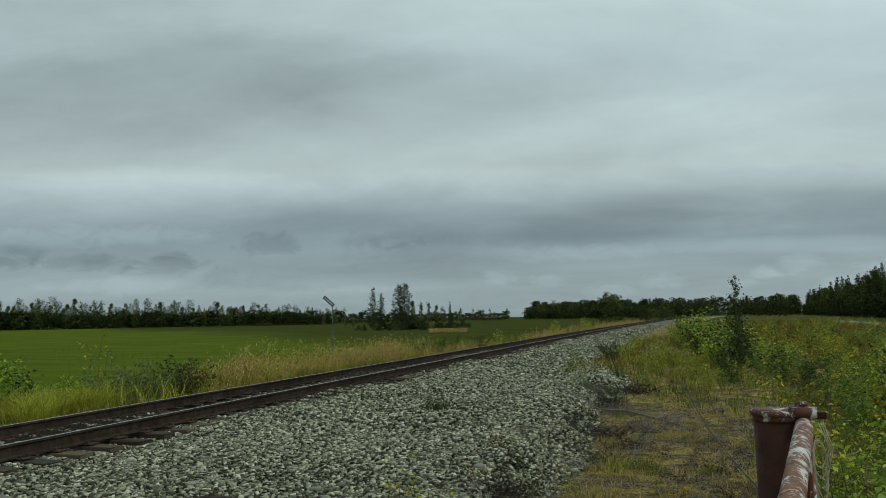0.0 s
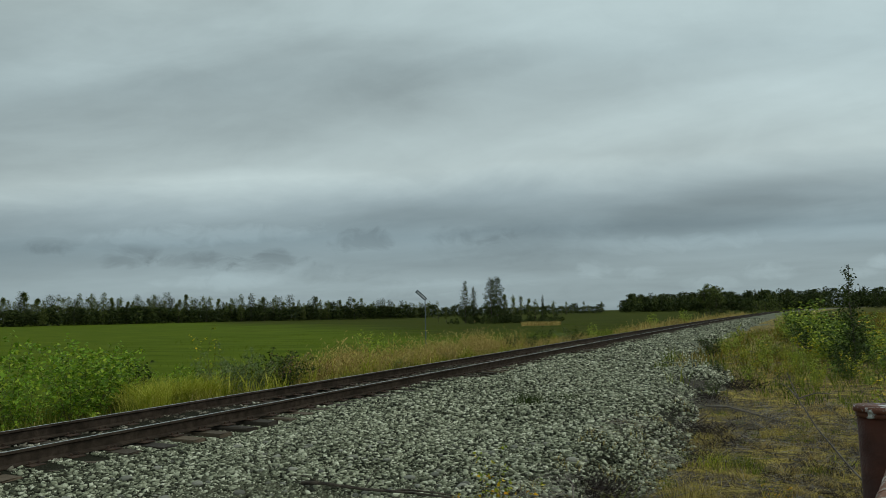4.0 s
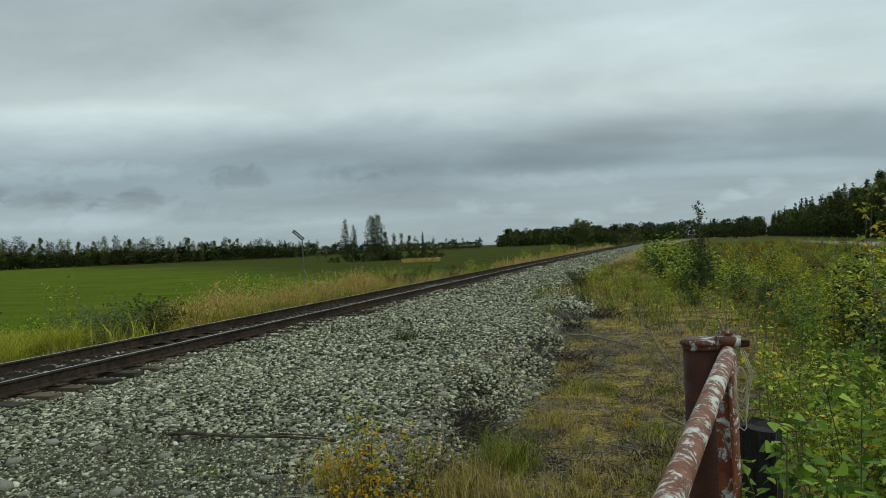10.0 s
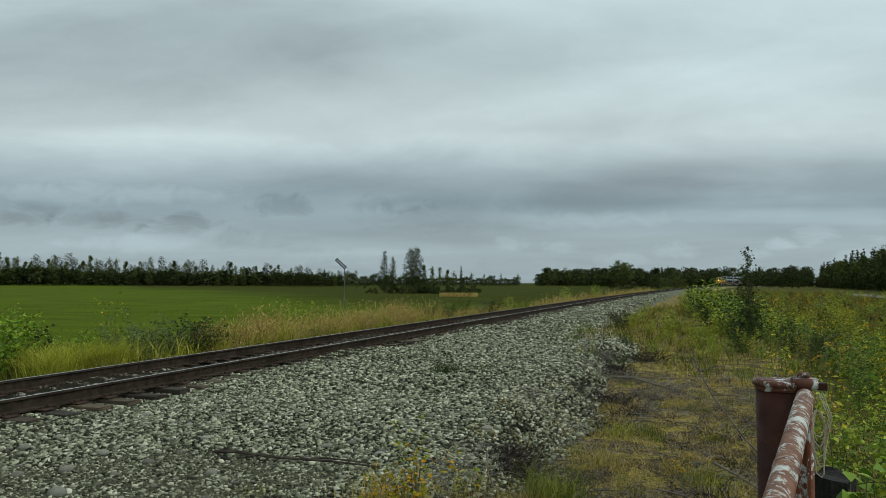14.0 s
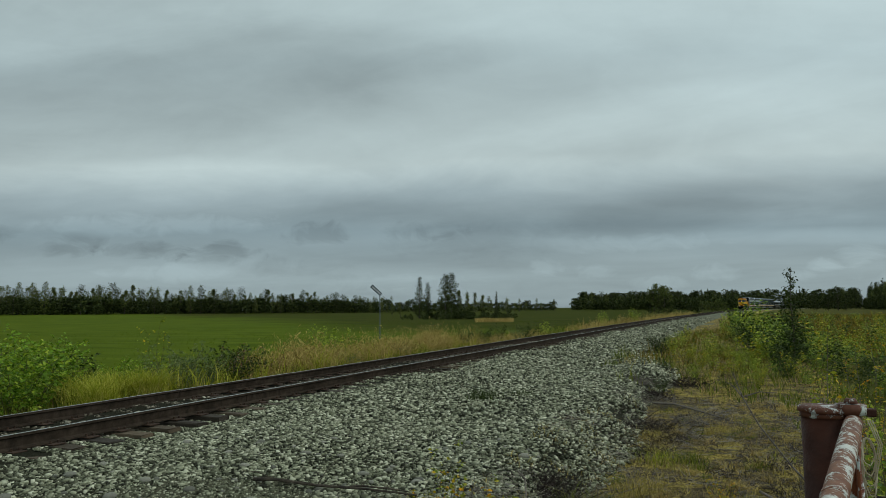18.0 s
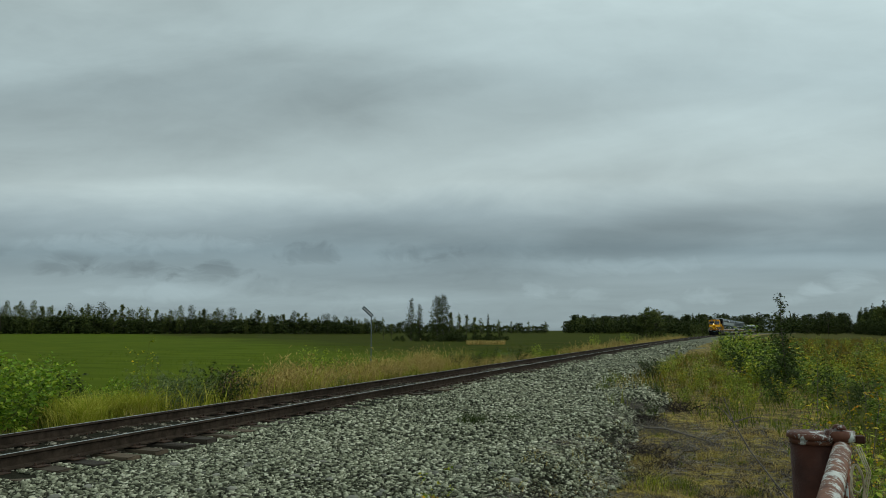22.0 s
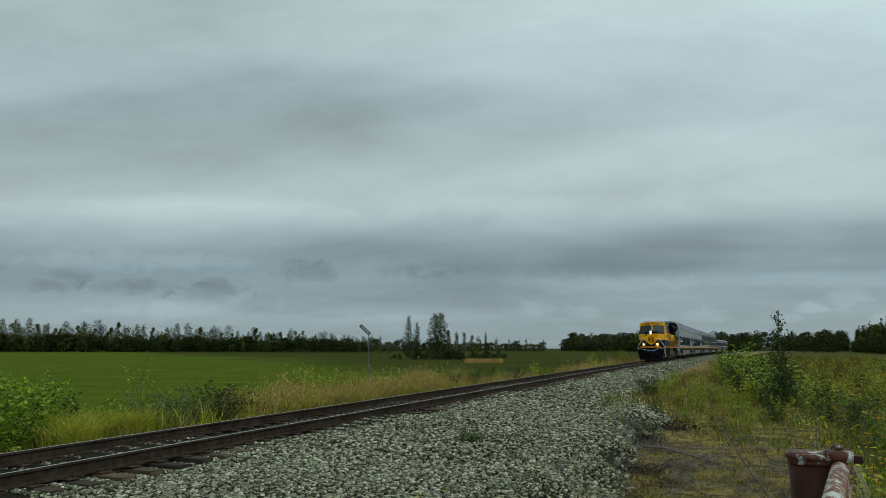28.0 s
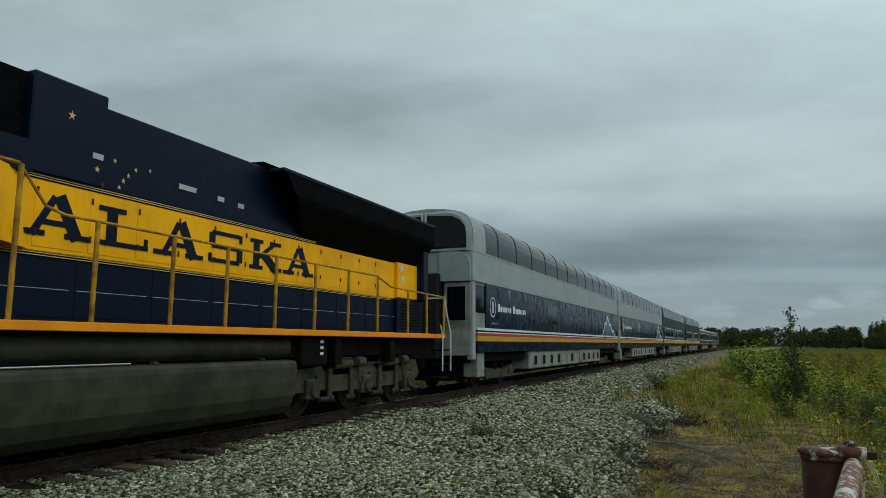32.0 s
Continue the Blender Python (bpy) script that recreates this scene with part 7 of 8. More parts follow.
        one_box("casing_foot", M_NAVY, L, *sorted((s * 0.94, s * 1.20)), 9.2, 10.38, 1.66, 2.44, 0.02)
        one_box("casing_vent", M_SOOT, L, *sorted((s * 1.20, s * 1.206)), 9.36, 10.2, 1.96, 2.40)
        for k, y in enumerate((9.42, 9.86, 10.02)):
            one_box("vent_flap", M_ALU, L, *sorted((s * 1.206, s * 1.214)), y, y + 0.10, 1.99, 2.05 + 0.05 * (k % 2))
        # hood doors, each with two hinges
        y = 11.0
        while y < 20.2:
            one_box("hood_door", M_YEL, L, *sorted((s * 0.965, s * 0.972)), y + 0.02, y + 0.73, 2.56, 3.34, 0.004)
            for z in (2.70, 3.20):
                one_box("hinge", M_RUST, L, *sorted((s * 0.972, s * 0.985)), y + 0.03, y + 0.055, z, z + 0.08)
            y += 0.77
        y = 10.4
        while y < 21.0:
            one_box("lower_door", M_NAVY, L, *sorted((s * 0.96, s * 0.967)), y + 0.02, y + 1.18, 1.72, 2.40, 0.004)
            one_box("door_edge", M_ALU, L, *sorted((s * 0.967, s * 0.972)), y + 0.04, y + 1.16, 2.06, 2.068)
            y += 1.24
        # exhaust and brake housing on top
        one_box("brake_housing", M_NAVY, L, *sorted((s * 0.3, s * 1.36)), 6.56, 8.25, 3.95, 4.47, 0.03, "navy housing behind the cab roof")
        one_box("housing_leg", M_SOOT, L, *sorted((s * 0.5, s * 1.15)), 6.5, 8.2, 3.3, 3.95)
        one_box("housing_leg", M_NAVY, L, *sorted((s * 0.9, s * 1.05)), 8.25, 10.9, 3.42, 3.78)
        one_box("step_box", M_NAVY, L, *sorted((s * 0.2, s * 1.02)), 10.85, 11.92, 3.44, 4.58, 0.02)
        # radiator wings
        bm = bmesh.new()
        o = [(0.95, 3.42), (1.38, 3.92), (1.42, 4.02), (1.40, 4.36), (0.95, 4.55), (0.3, 4.58), (0.3, 3.42)]
        y0 = [15.7, 15.6, 15.5, 15.2, 15.1, 15.1, 15.7]
        loft(bm, [[(s * x, a + (0.9 if z < 3.9 else 0.2), z) for (x, z), a in zip(o, y0)], [(s * x, 21.95 - (0.0 if z > 3.9 else 0.1), z) for x, z in o]])
        part("radiator_wing", bm, M_SOOT, L, "dark flared radiator wing")
        one_box("radiator_edge", M_NAVY, L, *sorted((s * 1.05, s * 1.41)), 15.3, 21.97, 4.36, 4.42, 0.01)
        one_box("rear_box", M_YEL, L, *sorted((s * 0.9, s * 1.06)), 20.5, 21.95, 2.52, 3.40, 0.02, "yellow rear hood casing")
        one_box("rear_box_low", M_NAVY, L, *sorted((s * 0.9, s * 1.05)), 20.5, 21.95, 1.66, 2.50, 0.02)
        for k in range(9):
            one_box("grille_slat", M_BLACK, L, *sorted((s * 1.05, s * 1.065)), 20.7, 21.8, 1.76 + k * 0.075, 1.79 + k * 0.075)
        for y, z in ((20.62, 3.18), (20.7, 2.9)):
            one_box("notice", M_WHITE, L, *sorted((s * 1.06, s * 1.066)), y, y + 0.14, z, z + 0.16)
        # stars and small plates on the upper hood
        for y, z, d in ((11.38, 4.20, 0.045), (11.80, 3.66, 0.034), (11.93, 3.50, 0.030), (12.12, 3.84, 0.026), (12.28, 3.62, 0.028), (12.22, 3.52, 0.026), (12.48, 3.80, 0.026), (12.73, 3.84, 0.022), (12.36, 3.70, 0.026)):
            bm = bmesh.new()
            pts = [(y + (d * (1.3 if k % 2 == 0 else 0.5)) * math.sin(k * math.pi / 5), z + (d * (1.3 if k % 2 == 0 else 0.5)) * math.cos(k * math.pi / 5)) for k in range(10)]
            side_plate(bm, pts, s * (1.022 if y < 11.92 else 0.962), 0.005 * s)
            part("star", bm, M_GOLD, L)
        for y, z, w in ((13.3, 3.72, 0.36), (14.15, 3.70, 0.15), (14.65, 3.68, 0.15), (11.72, 3.78, 0.16), (16.3, 3.68, 0.1), (7.0, 4.25, 0.12), (7.9, 4.1, 0.1)):
            x0 = 1.361 if y < 9 else (1.021 if y < 11.9 else 0.961)
            one_box("hood_plate", M_ALU, L, *sorted((s * x0, s * (x0 + 0.01))), y, y + w, z, z + 0.07)
        # walkway handrail with its posts
        zt = lambda y: 3.36 if y < 10.6 else (2.88 if y < 18.7 else 2.66)
        for y in (9.25, 10.45):
            hand_post(L, s * 1.50, y, 1.60, 3.36)
        for y in (11.48, 12.73, 13.84, 15.06, 16.25, 17.44, 18.67, 20.18, 21.26, 22.35):
            hand_post(L, s * 1.50, y, 1.60, zt(y))
        rail_line(L, [(s * 1.5, 6.4, 4.0), (s * 1.5, 6.65, 3.94), (s * 1.5, 7.5, 3.88), (s * 1.5, 7.62, 3.80), (s * 1.5, 7.66, 3.42), (s * 1.5, 8.0, 3.40), (s * 1.5, 10.42, 3.37), (s * 1.5, 10.78, 2.95), (s * 1.5, 11.03, 2.89), (s * 1.5, 18.62, 2.87), (s * 1.5, 19.3, 2.68), (s * 1.5, 22.35, 2.64)])
        hand_post(L, s * 1.50, 6.70, 2.50, 3.94)
        hand_post(L, s * 1.50, 7.66, 2.50, 3.42)
        rail_line(L, [(s * 1.5, 7.66, 2.98), (s * 1.48, 8.9, 2.98), (s * 1.46, 9.2, 3.08)])
        rail_line(L, [(s * 1.0, 22.42, 2.62), (s * 1.46, 22.5, 2.62), (s * 1.52, 22.55, 2.15), (s * 1.54, 22.75, 1.7), (s * 1.54, 22.75, 0.7)], M_WHITE, 0.02)
        rail_line(L, [(s * 1.52, 22.1, 1.9), (s * 1.54, 22.2, 1.6), (s * 1.54, 22.2, 0.7)], M_WHITE, 0.02)
        for k in range(3):
            one_box("step", M_BLACK, L, *sorted((s * 1.1, s * 1.5)), 22.2, 22.75, 0.5 + k * 0.36, 0.54 + k * 0.36)
        # end plate with its letter
        fp = one_box("end_plate", M_BLACK, L, *sorted((s * 1.53, s * 1.536)), 2.62, 2.74, 1.55, 1.67)
        if s > 0:
            lettering("plate_letter", "F", 0.11, Matrix.Translation((1.537, 2.68, 1.61)) @ SIDE, M_CREAM, fp, 0.002)
        # fuel tank and air tanks
        bm = bmesh.new()
        tube(bm, [(s * 1.14, 10.5, 1.35), (s * 1.14, 10.6, 1.35), (s * 1.14, 15.7, 1.35), (s * 1.14, 15.8, 1.35)], 0.19, n=20)
        part("air_reservoir", bm, M_TANK, L, "", True)
        for y in (8.45, 9.2, 17.1, 19.4):
            one_box("bracket", M_UNDER, L, *sorted((s * 1.2, s * 1.45)), y, y + 0.25, 1.0, 1.5, 0.02)
        one_box("fuel_gauge", M_RED, L, *sorted((s * 1.47, s * 1.505)), 9.33, 9.40, 0.82, 1.10, 0.01)
        one_box("gauge_glass", M_UNDER, L, *sorted((s * 1.505, s * 1.511)), 9.355, 9.375, 0.85, 1.06)
        one_box("tank_plate", M_GOLD, L, *sorted((s * 1.478, s * 1.492)), 9.46, 9.72, 0.84, 0.93)
        rail_line(L, [(s * 1.40, 9.2, 1.145), (s * 1.40, 12.2, 1.15)], M_ALU, 0.011, "conduit")
        for y in (11.0, 12.6, 14.9):
            one_box("tank_strap", M_TANK, L, *sorted((s * 1.30, s * 1.40)), y, y + 0.09, 1.12, 1.165, 0.01)
        for k in range(3):
            one_box("warning_plate", M_WHITE, L, *sorted((s * 1.40, s * 1.408)), 16.62, 16.72, 1.20 + k * 0.11, 1.25 + k * 0.11)
        one_box("equipment_box", M_UNDER, L, *sorted((s * 0.9, s * 1.40)), 16.05, 16.9, 1.0, 1.54, 0.03)
        one_box("equipment_box", M_UNDER, L, *sorted((s * 0.9, s * 1.38)), 7.75, 8.9, 0.95, 1.54, 0.03)
        bm = bmesh.new()
        tube(bm, [(s * 1.24, 8.30, 1.25), (s * 1.40, 8.30, 1.25)], 0.085, n=12)
        part("valve_cap", bm, M_ALU, L)
        bm = bmesh.new()
        tube(bm, [(s * 1.36, 9.95, 1.32), (s * 1.42, 9.95, 1.32)], 0.075, n=12)
        part("filler_cap", bm, M_RED, L, "faded red filler cap")
        if s > 0:
            for k, w in enumerate((0.10, 0.09, 0.06, 0.11, 0.13, 0.12, 0.10)):
                one_box("model_bar", M_WHITE, L, 1.5, 1.504, 5.42 + k * 0.105, 5.42 + k * 0.105 + w * 0.75, 2.56, 2.62)
        one_box("jack_pad", M_TRUCK, L, *sorted((s * 1.2, s * 1.42)), 5.9, 6.3, 1.15, 1.54, 0.02)
    bm = bmesh.new()
    o = [(1.36, 1.13), (1.44, 1.115), (1.475, 1.07), (1.485, 1.00), (1.48, 0.74), (1.45, 0.52), (1.36, 0.33), (1.20, 0.20), (0.95, 0.14)]
    o += [(-x, z) for x, z in o[::-1]]
    loft(bm, [[(x * q, y, 0.63 + (z - 0.63) * q) for x, z in o] for y, q in ((9.02, 0.95), (9.04, 0.985), (9.09, 1.0), (15.72, 1.0), (15.80, 0.985), (15.84, 0.95))])
    part("fuel_tank", bm, M_TANK, L, "long dull grey-green fuel tank")
    one_box("rear_hood_end", M_NAVY, L, -1.25, 1.25, 21.6, 21.92, 2.5, 4.3, 0.03)
    one_box("hood_roof", M_SOOT, L, -0.8, 0.8, 8.2, 21.6, 4.44, 4.50, 0.02)
    bm = bmesh.new()
    box(bm, -0.12, 0.12, 22.4, 23.0, 0.76, 1.04, 0.03)
    part("rear_coupler", bm, M_UNDER, L)
    bm = bmesh.new()
    slab_letters(bm, "ALASKA", 10.88, 2.70, 0.52, 0.88, 0.145, 0.976)
    part("name_lettering", bm, M_NAVY, L, "dark slab-serif lettering on the yellow hood side")
    # the dark island-chain shape ahead of the name
    for pts in (((9.68, 3.34), (9.78, 3.39), (9.92, 3.34), (10.02, 3.20), (10.06, 3.04), (10.04, 2.94), (9.95, 2.93), (9.84, 3.04), (9.74, 3.12)),
                ((10.0, 2.92), (10.10, 2.94), (10.14, 2.83), (10.07, 2.78)), ((10.22, 2.82), (10.31, 2.80), (10.34, 2.70), (10.27, 2.69))):
        bm = bmesh.new()
        xs = [1.34 - 0.12 * (z - 2.52) / 0.92 for y, z in pts]
        loft(bm, [[(x + d, y, z) for x, (y, z) in zip(xs, pts)] for d in (0.003, 0.014)])
        part("map_shape", bm, M_SOOT, L)
    engine_truck(L, 4.85)
    engine_truck(L, 18.75)
    return L


# ---- coaches ----
def coach_truck(parent, y):
    tr = thing("truck")
    tr.parent = parent
    tr.matrix_basis = pose(0, y, 0)
    for dy in (-1.3, 1.3):
        wheelset(tr, dy, 0.457)
    for s in (-1, 1):
        bm = bmesh.new()
        o = [(-1.9, 0.48), (-1.7, 0.72), (-0.8, 0.60), (0.8, 0.60), (1.7, 0.72), (1.9, 0.48), (1.5, 0.34), (0.7, 0.28), (-0.7, 0.28), (-1.5, 0.34)]
        loft(bm, [[(s * x, a, b) for a, b in o] for x in (1.0, 1.14)])
        part("side_frame", bm, M_TRUCK, tr)
        for dy in (-1.3, 1.3):
            one_box("journal_box", M_TRUCK, tr, *sorted((s * 1.05, s * 1.22)), dy - 0.18, dy + 0.18, 0.3, 0.62, 0.03)
        for dy in (-0.35, 0.35):
            bm = bmesh.new()
            tube(bm, [(s * 1.1, dy, 0.58), (s * 1.1, dy, 0.95)], 0.11, n=10)
            part("spring", bm, M_UNDER, tr)


def dome_arc(grow=0.0):
    """Side of the upper deck from the window foot over the shoulder to the roof."""
    a = [(1.553, 4.18), (1.552, 4.50), (1.545, 4.74), (1.515, 4.94), (1.45, 5.11), (1.34, 5.25), (1.17, 5.36), (0.92, 5.44)]
    return [(x + grow, z + grow * max(0.0, (z - 4.5))) for x, z in a]


def shell_strip(name, material, parent, s, q0, q1, arc, t=0.03):
    bm = bmesh.new()
    loft(bm, [[(s * x, q, z) for x, z in arc] for q in (q0, q1)], closed=False, cap=False)
    bmesh.ops.recalc_face_normals(bm, faces=bm.faces)
    bmesh.ops.solidify(bm, geom=list(bm.faces), thickness=t)
    return part(name, bm, material, parent)


def dome_coach(n, body, lower, label, mural):
    C = thing("dome_coach", None, label, "rail coach", "coaches of the train")
    LEN = 26.9
    one_box("body", lower, C, -1.55, 1.55, 1.30, LEN - 0.1, 1.80, 3.26, 0.02)
    one_box("letterboard", body, C, -1.555, 1.555, 0.12, LEN - 0.02, 3.26, 4.18, 0.02, "plain band between the two rows of windows")
    for z0, z1, m in ((1.815, 1.89, M_WHITE), (1.765, 1.815, M_CBLUE), (1.735, 1.765, M_WHITE), (1.645, 1.735, M_RED if mural else M_CYEL), (1.485, 1.645, M_CYEL), (1.15, 1.485, M_CBLUE)):
        one_box("side_stripe", m, C, -1.56, 1.56, 0.5, LEN - 0.05, z0, z1)
    one_box("underframe", M_UNDER, C, -1.3, 1.3, 0.4, LEN, 0.85, 1.16, 0.02)
    # added near-black box fills the gap below the floor like the shade there
    one_box("centre_sill", M_UNDER, C, -0.6, 0.6, 0.7, LEN - 0.4, 0.28, 0.86, 0.02)
    # upper deck: a solid black shell in place of its unlit inside, curved panes, ribs
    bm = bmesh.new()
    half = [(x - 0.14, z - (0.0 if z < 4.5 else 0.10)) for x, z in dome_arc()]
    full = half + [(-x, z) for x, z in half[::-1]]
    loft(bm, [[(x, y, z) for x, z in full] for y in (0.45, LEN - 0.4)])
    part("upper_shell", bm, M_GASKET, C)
    bm = bmesh.new()
    prism(bm, [(0.95, 5.43), (0.55, 5.50), (0.0, 5.53), (-0.55, 5.50), (-0.95, 5.43), (-0.5, 5.42), (0.5, 5.42)], 0.14, LEN - 0.05)
    part("roof", bm, body, C)
    pitch = 2.04
    for s in (-1, 1):
        edges = [1.22] + [0.46 + pitch * k for k in range(1, 13)] + [LEN - 0.62]
        for a, b in zip(edges, edges[1:]):
            shell_strip("dome_window", M_DOME, C, s, a + 0.035, b - 0.035, [(x, z) for x, z in dome_arc()])
        for a in edges[1:-1]:
            shell_strip("window_rib", M_GASKET, C, s, a - 0.045, a + 0.045, dome_arc(0.008))
        one_box("window_sill", body, C, *sorted((s * 1.50, s * 1.566)), 0.15, LEN - 0.05, 4.15, 4.21, 0.01)
        for q0, q1 in ((0.16, 1.25), (LEN - 0.65, LEN - 0.04)):
            shell_strip("corner_panel", body, C, s, q0, q1, dome_arc(0.004))
        # entrance at the leading end
        one_box("corner_post", body, C, *sorted((s * 1.36, s * 1.55)), 0.12, 0.36, 0.95, 3.26, 0.02)
        one_box("step_well", M_SKIRT, C, *sorted((s * 1.05, s * 1.5)), 0.62, 1.25, 0.42, 1.15, 0.02)
        one_box("side_door", M_SKIRT, C, *sorted((s * 1.45, s * 1.50)), 0.36, 1.32, 1.80, 3.26, 0.005, "recessed grey entrance door")
        one_box("door_window", M_PANE, C, *sorted((s * 1.50, s * 1.508)), 0.42, 1.28, 2.34, 3.18)
        for y0, y1 in (((8.9, 10.4),) if mural else ((2.2, 4.6), (5.0, 7.4), (7.8, 10.2), (13.0, 15.4), (17.0, 19.4), (20.4, 22.6))):
            one_box("lower_window", M_PANE, C, *sorted((s * 1.55, s * 1.558)), y0, y1, 2.25, 3.0)
        for y0, y1 in ((6.2, 12.4), (12.6, 15.0), (15.3, 20.6)):
            eq = one_box("underfloor_box", M_SKIRT, C, *sorted((s * 0.8, s * 1.5)), y0, y1, 0.48, 1.14, 0.03)
            q = y0 + 0.7
            while q < y1 - 0.5:
                one_box("vent", M_UNDER, eq, *sorted((s * 1.50, s * 1.508)), q, q + 0.42, 0.62, 0.96)
                q += 1.25
        if mural:
            # shapes of trees and mist on the dark side, a peak in white outline
            rnd = random.Random(11)
            for layer, (m, x, step, hmax) in enumerate(((M_MIST, 1.5515, 0.62, 1.0), (M_CBLUE, 1.5545, 0.42, 0.75))):
                y = 2.0
                while y < LEN - 1.2:
                    h, w = rnd.uniform(0.35, hmax), rnd.uniform(0.14, 0.42)
                    if y > 7 or h < 0.55:
                        bm = bmesh.new()
                        side_plate(bm, [(y, 3.24), (y + w, 3.24), (y + w * 0.72, 3.24 - h * 0.55), (y + w * 0.5, 3.24 - h)], s * (x + 0.001), 0.003 * s)
                        part("mural_tree", bm, m, C)
                    y += w + rnd.uniform(0.04, step)
            # black tree shapes along the bottom: a treeline's reflection drawn as plates
            y = 6.0
            while y < LEN - 0.5:
                h, w = rnd.uniform(0.3, 0.85), rnd.uniform(0.14, 0.34)
                bm = bmesh.new()
                side_plate(bm, [(y, 1.92), (y + w, 1.92), (y + w * 0.62, 1.92 + h * 0.5), (y + w * 0.5, 1.92 + h), (y + w * 0.38, 1.92 + h * 0.5)], s * 1.556, 0.003 * s)
                part("mural_tree", bm, M_GASKET, C)
                y += w + rnd.uniform(0.0, 0.5)
            pts = ((21.2, 1.84), (21.75, 2.20), (22.3, 2.62), (22.6, 2.55), (23.2, 3.06), (23.75, 2.52), (24.1, 2.60), (24.7, 2.16), (25.1, 2.22), (25.9, 1.84))
            bm = bmesh.new()
            side_plate(bm, list(pts), s * 1.5565, 0.0025 * s)
            part("mural_peak", bm, M_MIST, C)
            for k, (a, b) in enumerate(zip(pts, pts[1:])):
                d = Vector((b[0] - a[0], b[1] - a[1])).normalized() * 0.075
                bm = bmesh.new()
                side_plate(bm, [(a[0] - d.y, a[1] + d.x), (b[0] - d.y, b[1] + d.x), (b[0] + d.y, b[1] - d.x), (a[0] + d.y, a[1] - d.x)], s * 1.558, (0.004 + 0.001 * (k % 2)) * s)
                part("peak_line", bm, M_WHITE, C)
            bm = bmesh.new()
            n_ = 24
            loft(bm, [[(s * 1.557, 1.92 + r * math.cos(2 * math.pi * q / n_), 2.56 + r * 1.12 * math.sin(2 * math.pi * q / n_)) for q in range(n_)] for r in (0.29, 0.25)], cap=False)
            part("badge_ring", bm, M_WHITE, C)
            one_box("badge_mark", M_WHITE, C, *sorted((s * 1.555, s * 1.559)), 1.85, 1.98, 2.38, 2.74)
            y = 2.42
            for q, w in enumerate((0.20, 0.18, 0.08, 0.08, 0.18, 0.18, 0.16, 0.0, 0.24, 0.26, 0.18, 0.12, 0.08, 0.16, 0.16)):
                if w:
                    one_box("name_bar", M_WHITE, C, *sorted((s * 1.555, s * 1.559)), y, y + w, 2.45, 2.62 if q not in (0, 8) else 2.70)
                y += w + (0.06 if w else 0.16)
            one_box("name_bar", M_MIST, C, *sorted((s * 1.555, s * 1.559)), 1.78, 2.35, 2.02, 2.08)
        else:
            for y0, y1 in ((1.9, 10.6), (12.6, 15.8), (16.6, 23.0)):
                for z in (2.10, 3.06):
                    one_box("panel_line", M_WHITE, C, *sorted((s * 1.551, s * 1.557)), y0, y1, z, z + 0.07)
                for q in (y0, y1):
                    one_box("panel_line", M_WHITE, C, *sorted((s * 1.5515, s * 1.5575)), q, q + 0.09, 2.10, 3.13)
    # leading and trailing ends
    for e, d in ((0.14, -1), (LEN - 0.02, 1)):
        bm = bmesh.new()
        full = dome_arc(-0.01) + [(-x, z) for x, z in dome_arc(-0.01)[::-1]]
        small = [(x * 0.90, 4.22 + (z - 4.22) * 0.93) for x, z in full]
        loft(bm, [[(x, e, z) for x, z in full], [(x, e + 0.10 * d, z) for x, z in small]])
        part("end_frame", bm, body, C)
        for s in (-1, 1):
            bm = bmesh.new()
            o = [(0.09, 4.26), (1.37, 4.26), (1.37, 4.70), (1.32, 4.93), (1.17, 5.11), (0.88, 5.25), (0.09, 5.29)]
            ya = e + 0.101 * d
            loft(bm, [[(s * x, y, z) for x, z in o] for y in sorted((ya, ya + 0.012 * d))])
            part("end_window", bm, M_PANE, C)
            bm = bmesh.new()
            o = [(0.50, 3.26), (1.50, 3.26), (1.50, 3.80), (1.42, 4.0), (1.26, 4.12), (1.0, 4.16), (0.50, 4.16)]
            loft(bm, [[(s * x, y, z) for x, z in o] for y in sorted((e, e + 0.13 * d))])
            part("end_panel", bm, body, C)
            one_box("end_panel", M_SKIRT, C, *sorted((s * 0.62, s * 1.5)), *sorted((e, e + 0.06 * d)), 1.05, 3.24, 0.03)
            one_box("end_glass", M_PANE, C, *sorted((s * 0.75, s * 1.32)), *sorted((e + 0.06 * d, e + 0.07 * d)), 2.1, 3.1)
        one_box("diaphragm", M_GASKET, C, -0.55, 0.55, *sorted((e, e + 0.32 * d)), 0.95, 3.5, 0.04)
        one_box("coupler", M_UNDER, C, -0.13, 0.13, *sorted((e, e + 0.5 * d)), 0.7, 1.0, 0.03)
        for x in (-0.06, 0.06):
            bm = bmesh.new()
            tube(bm, [(x, e + 0.16 * d, 3.5), (x, e + 0.16 * d, 5.40)], 0.03, n=6)
            part("end_pipe", bm, M_ALU, C)
    coach_truck(C, 3.6)
    coach_truck(C, LEN - 3.7)
    return C


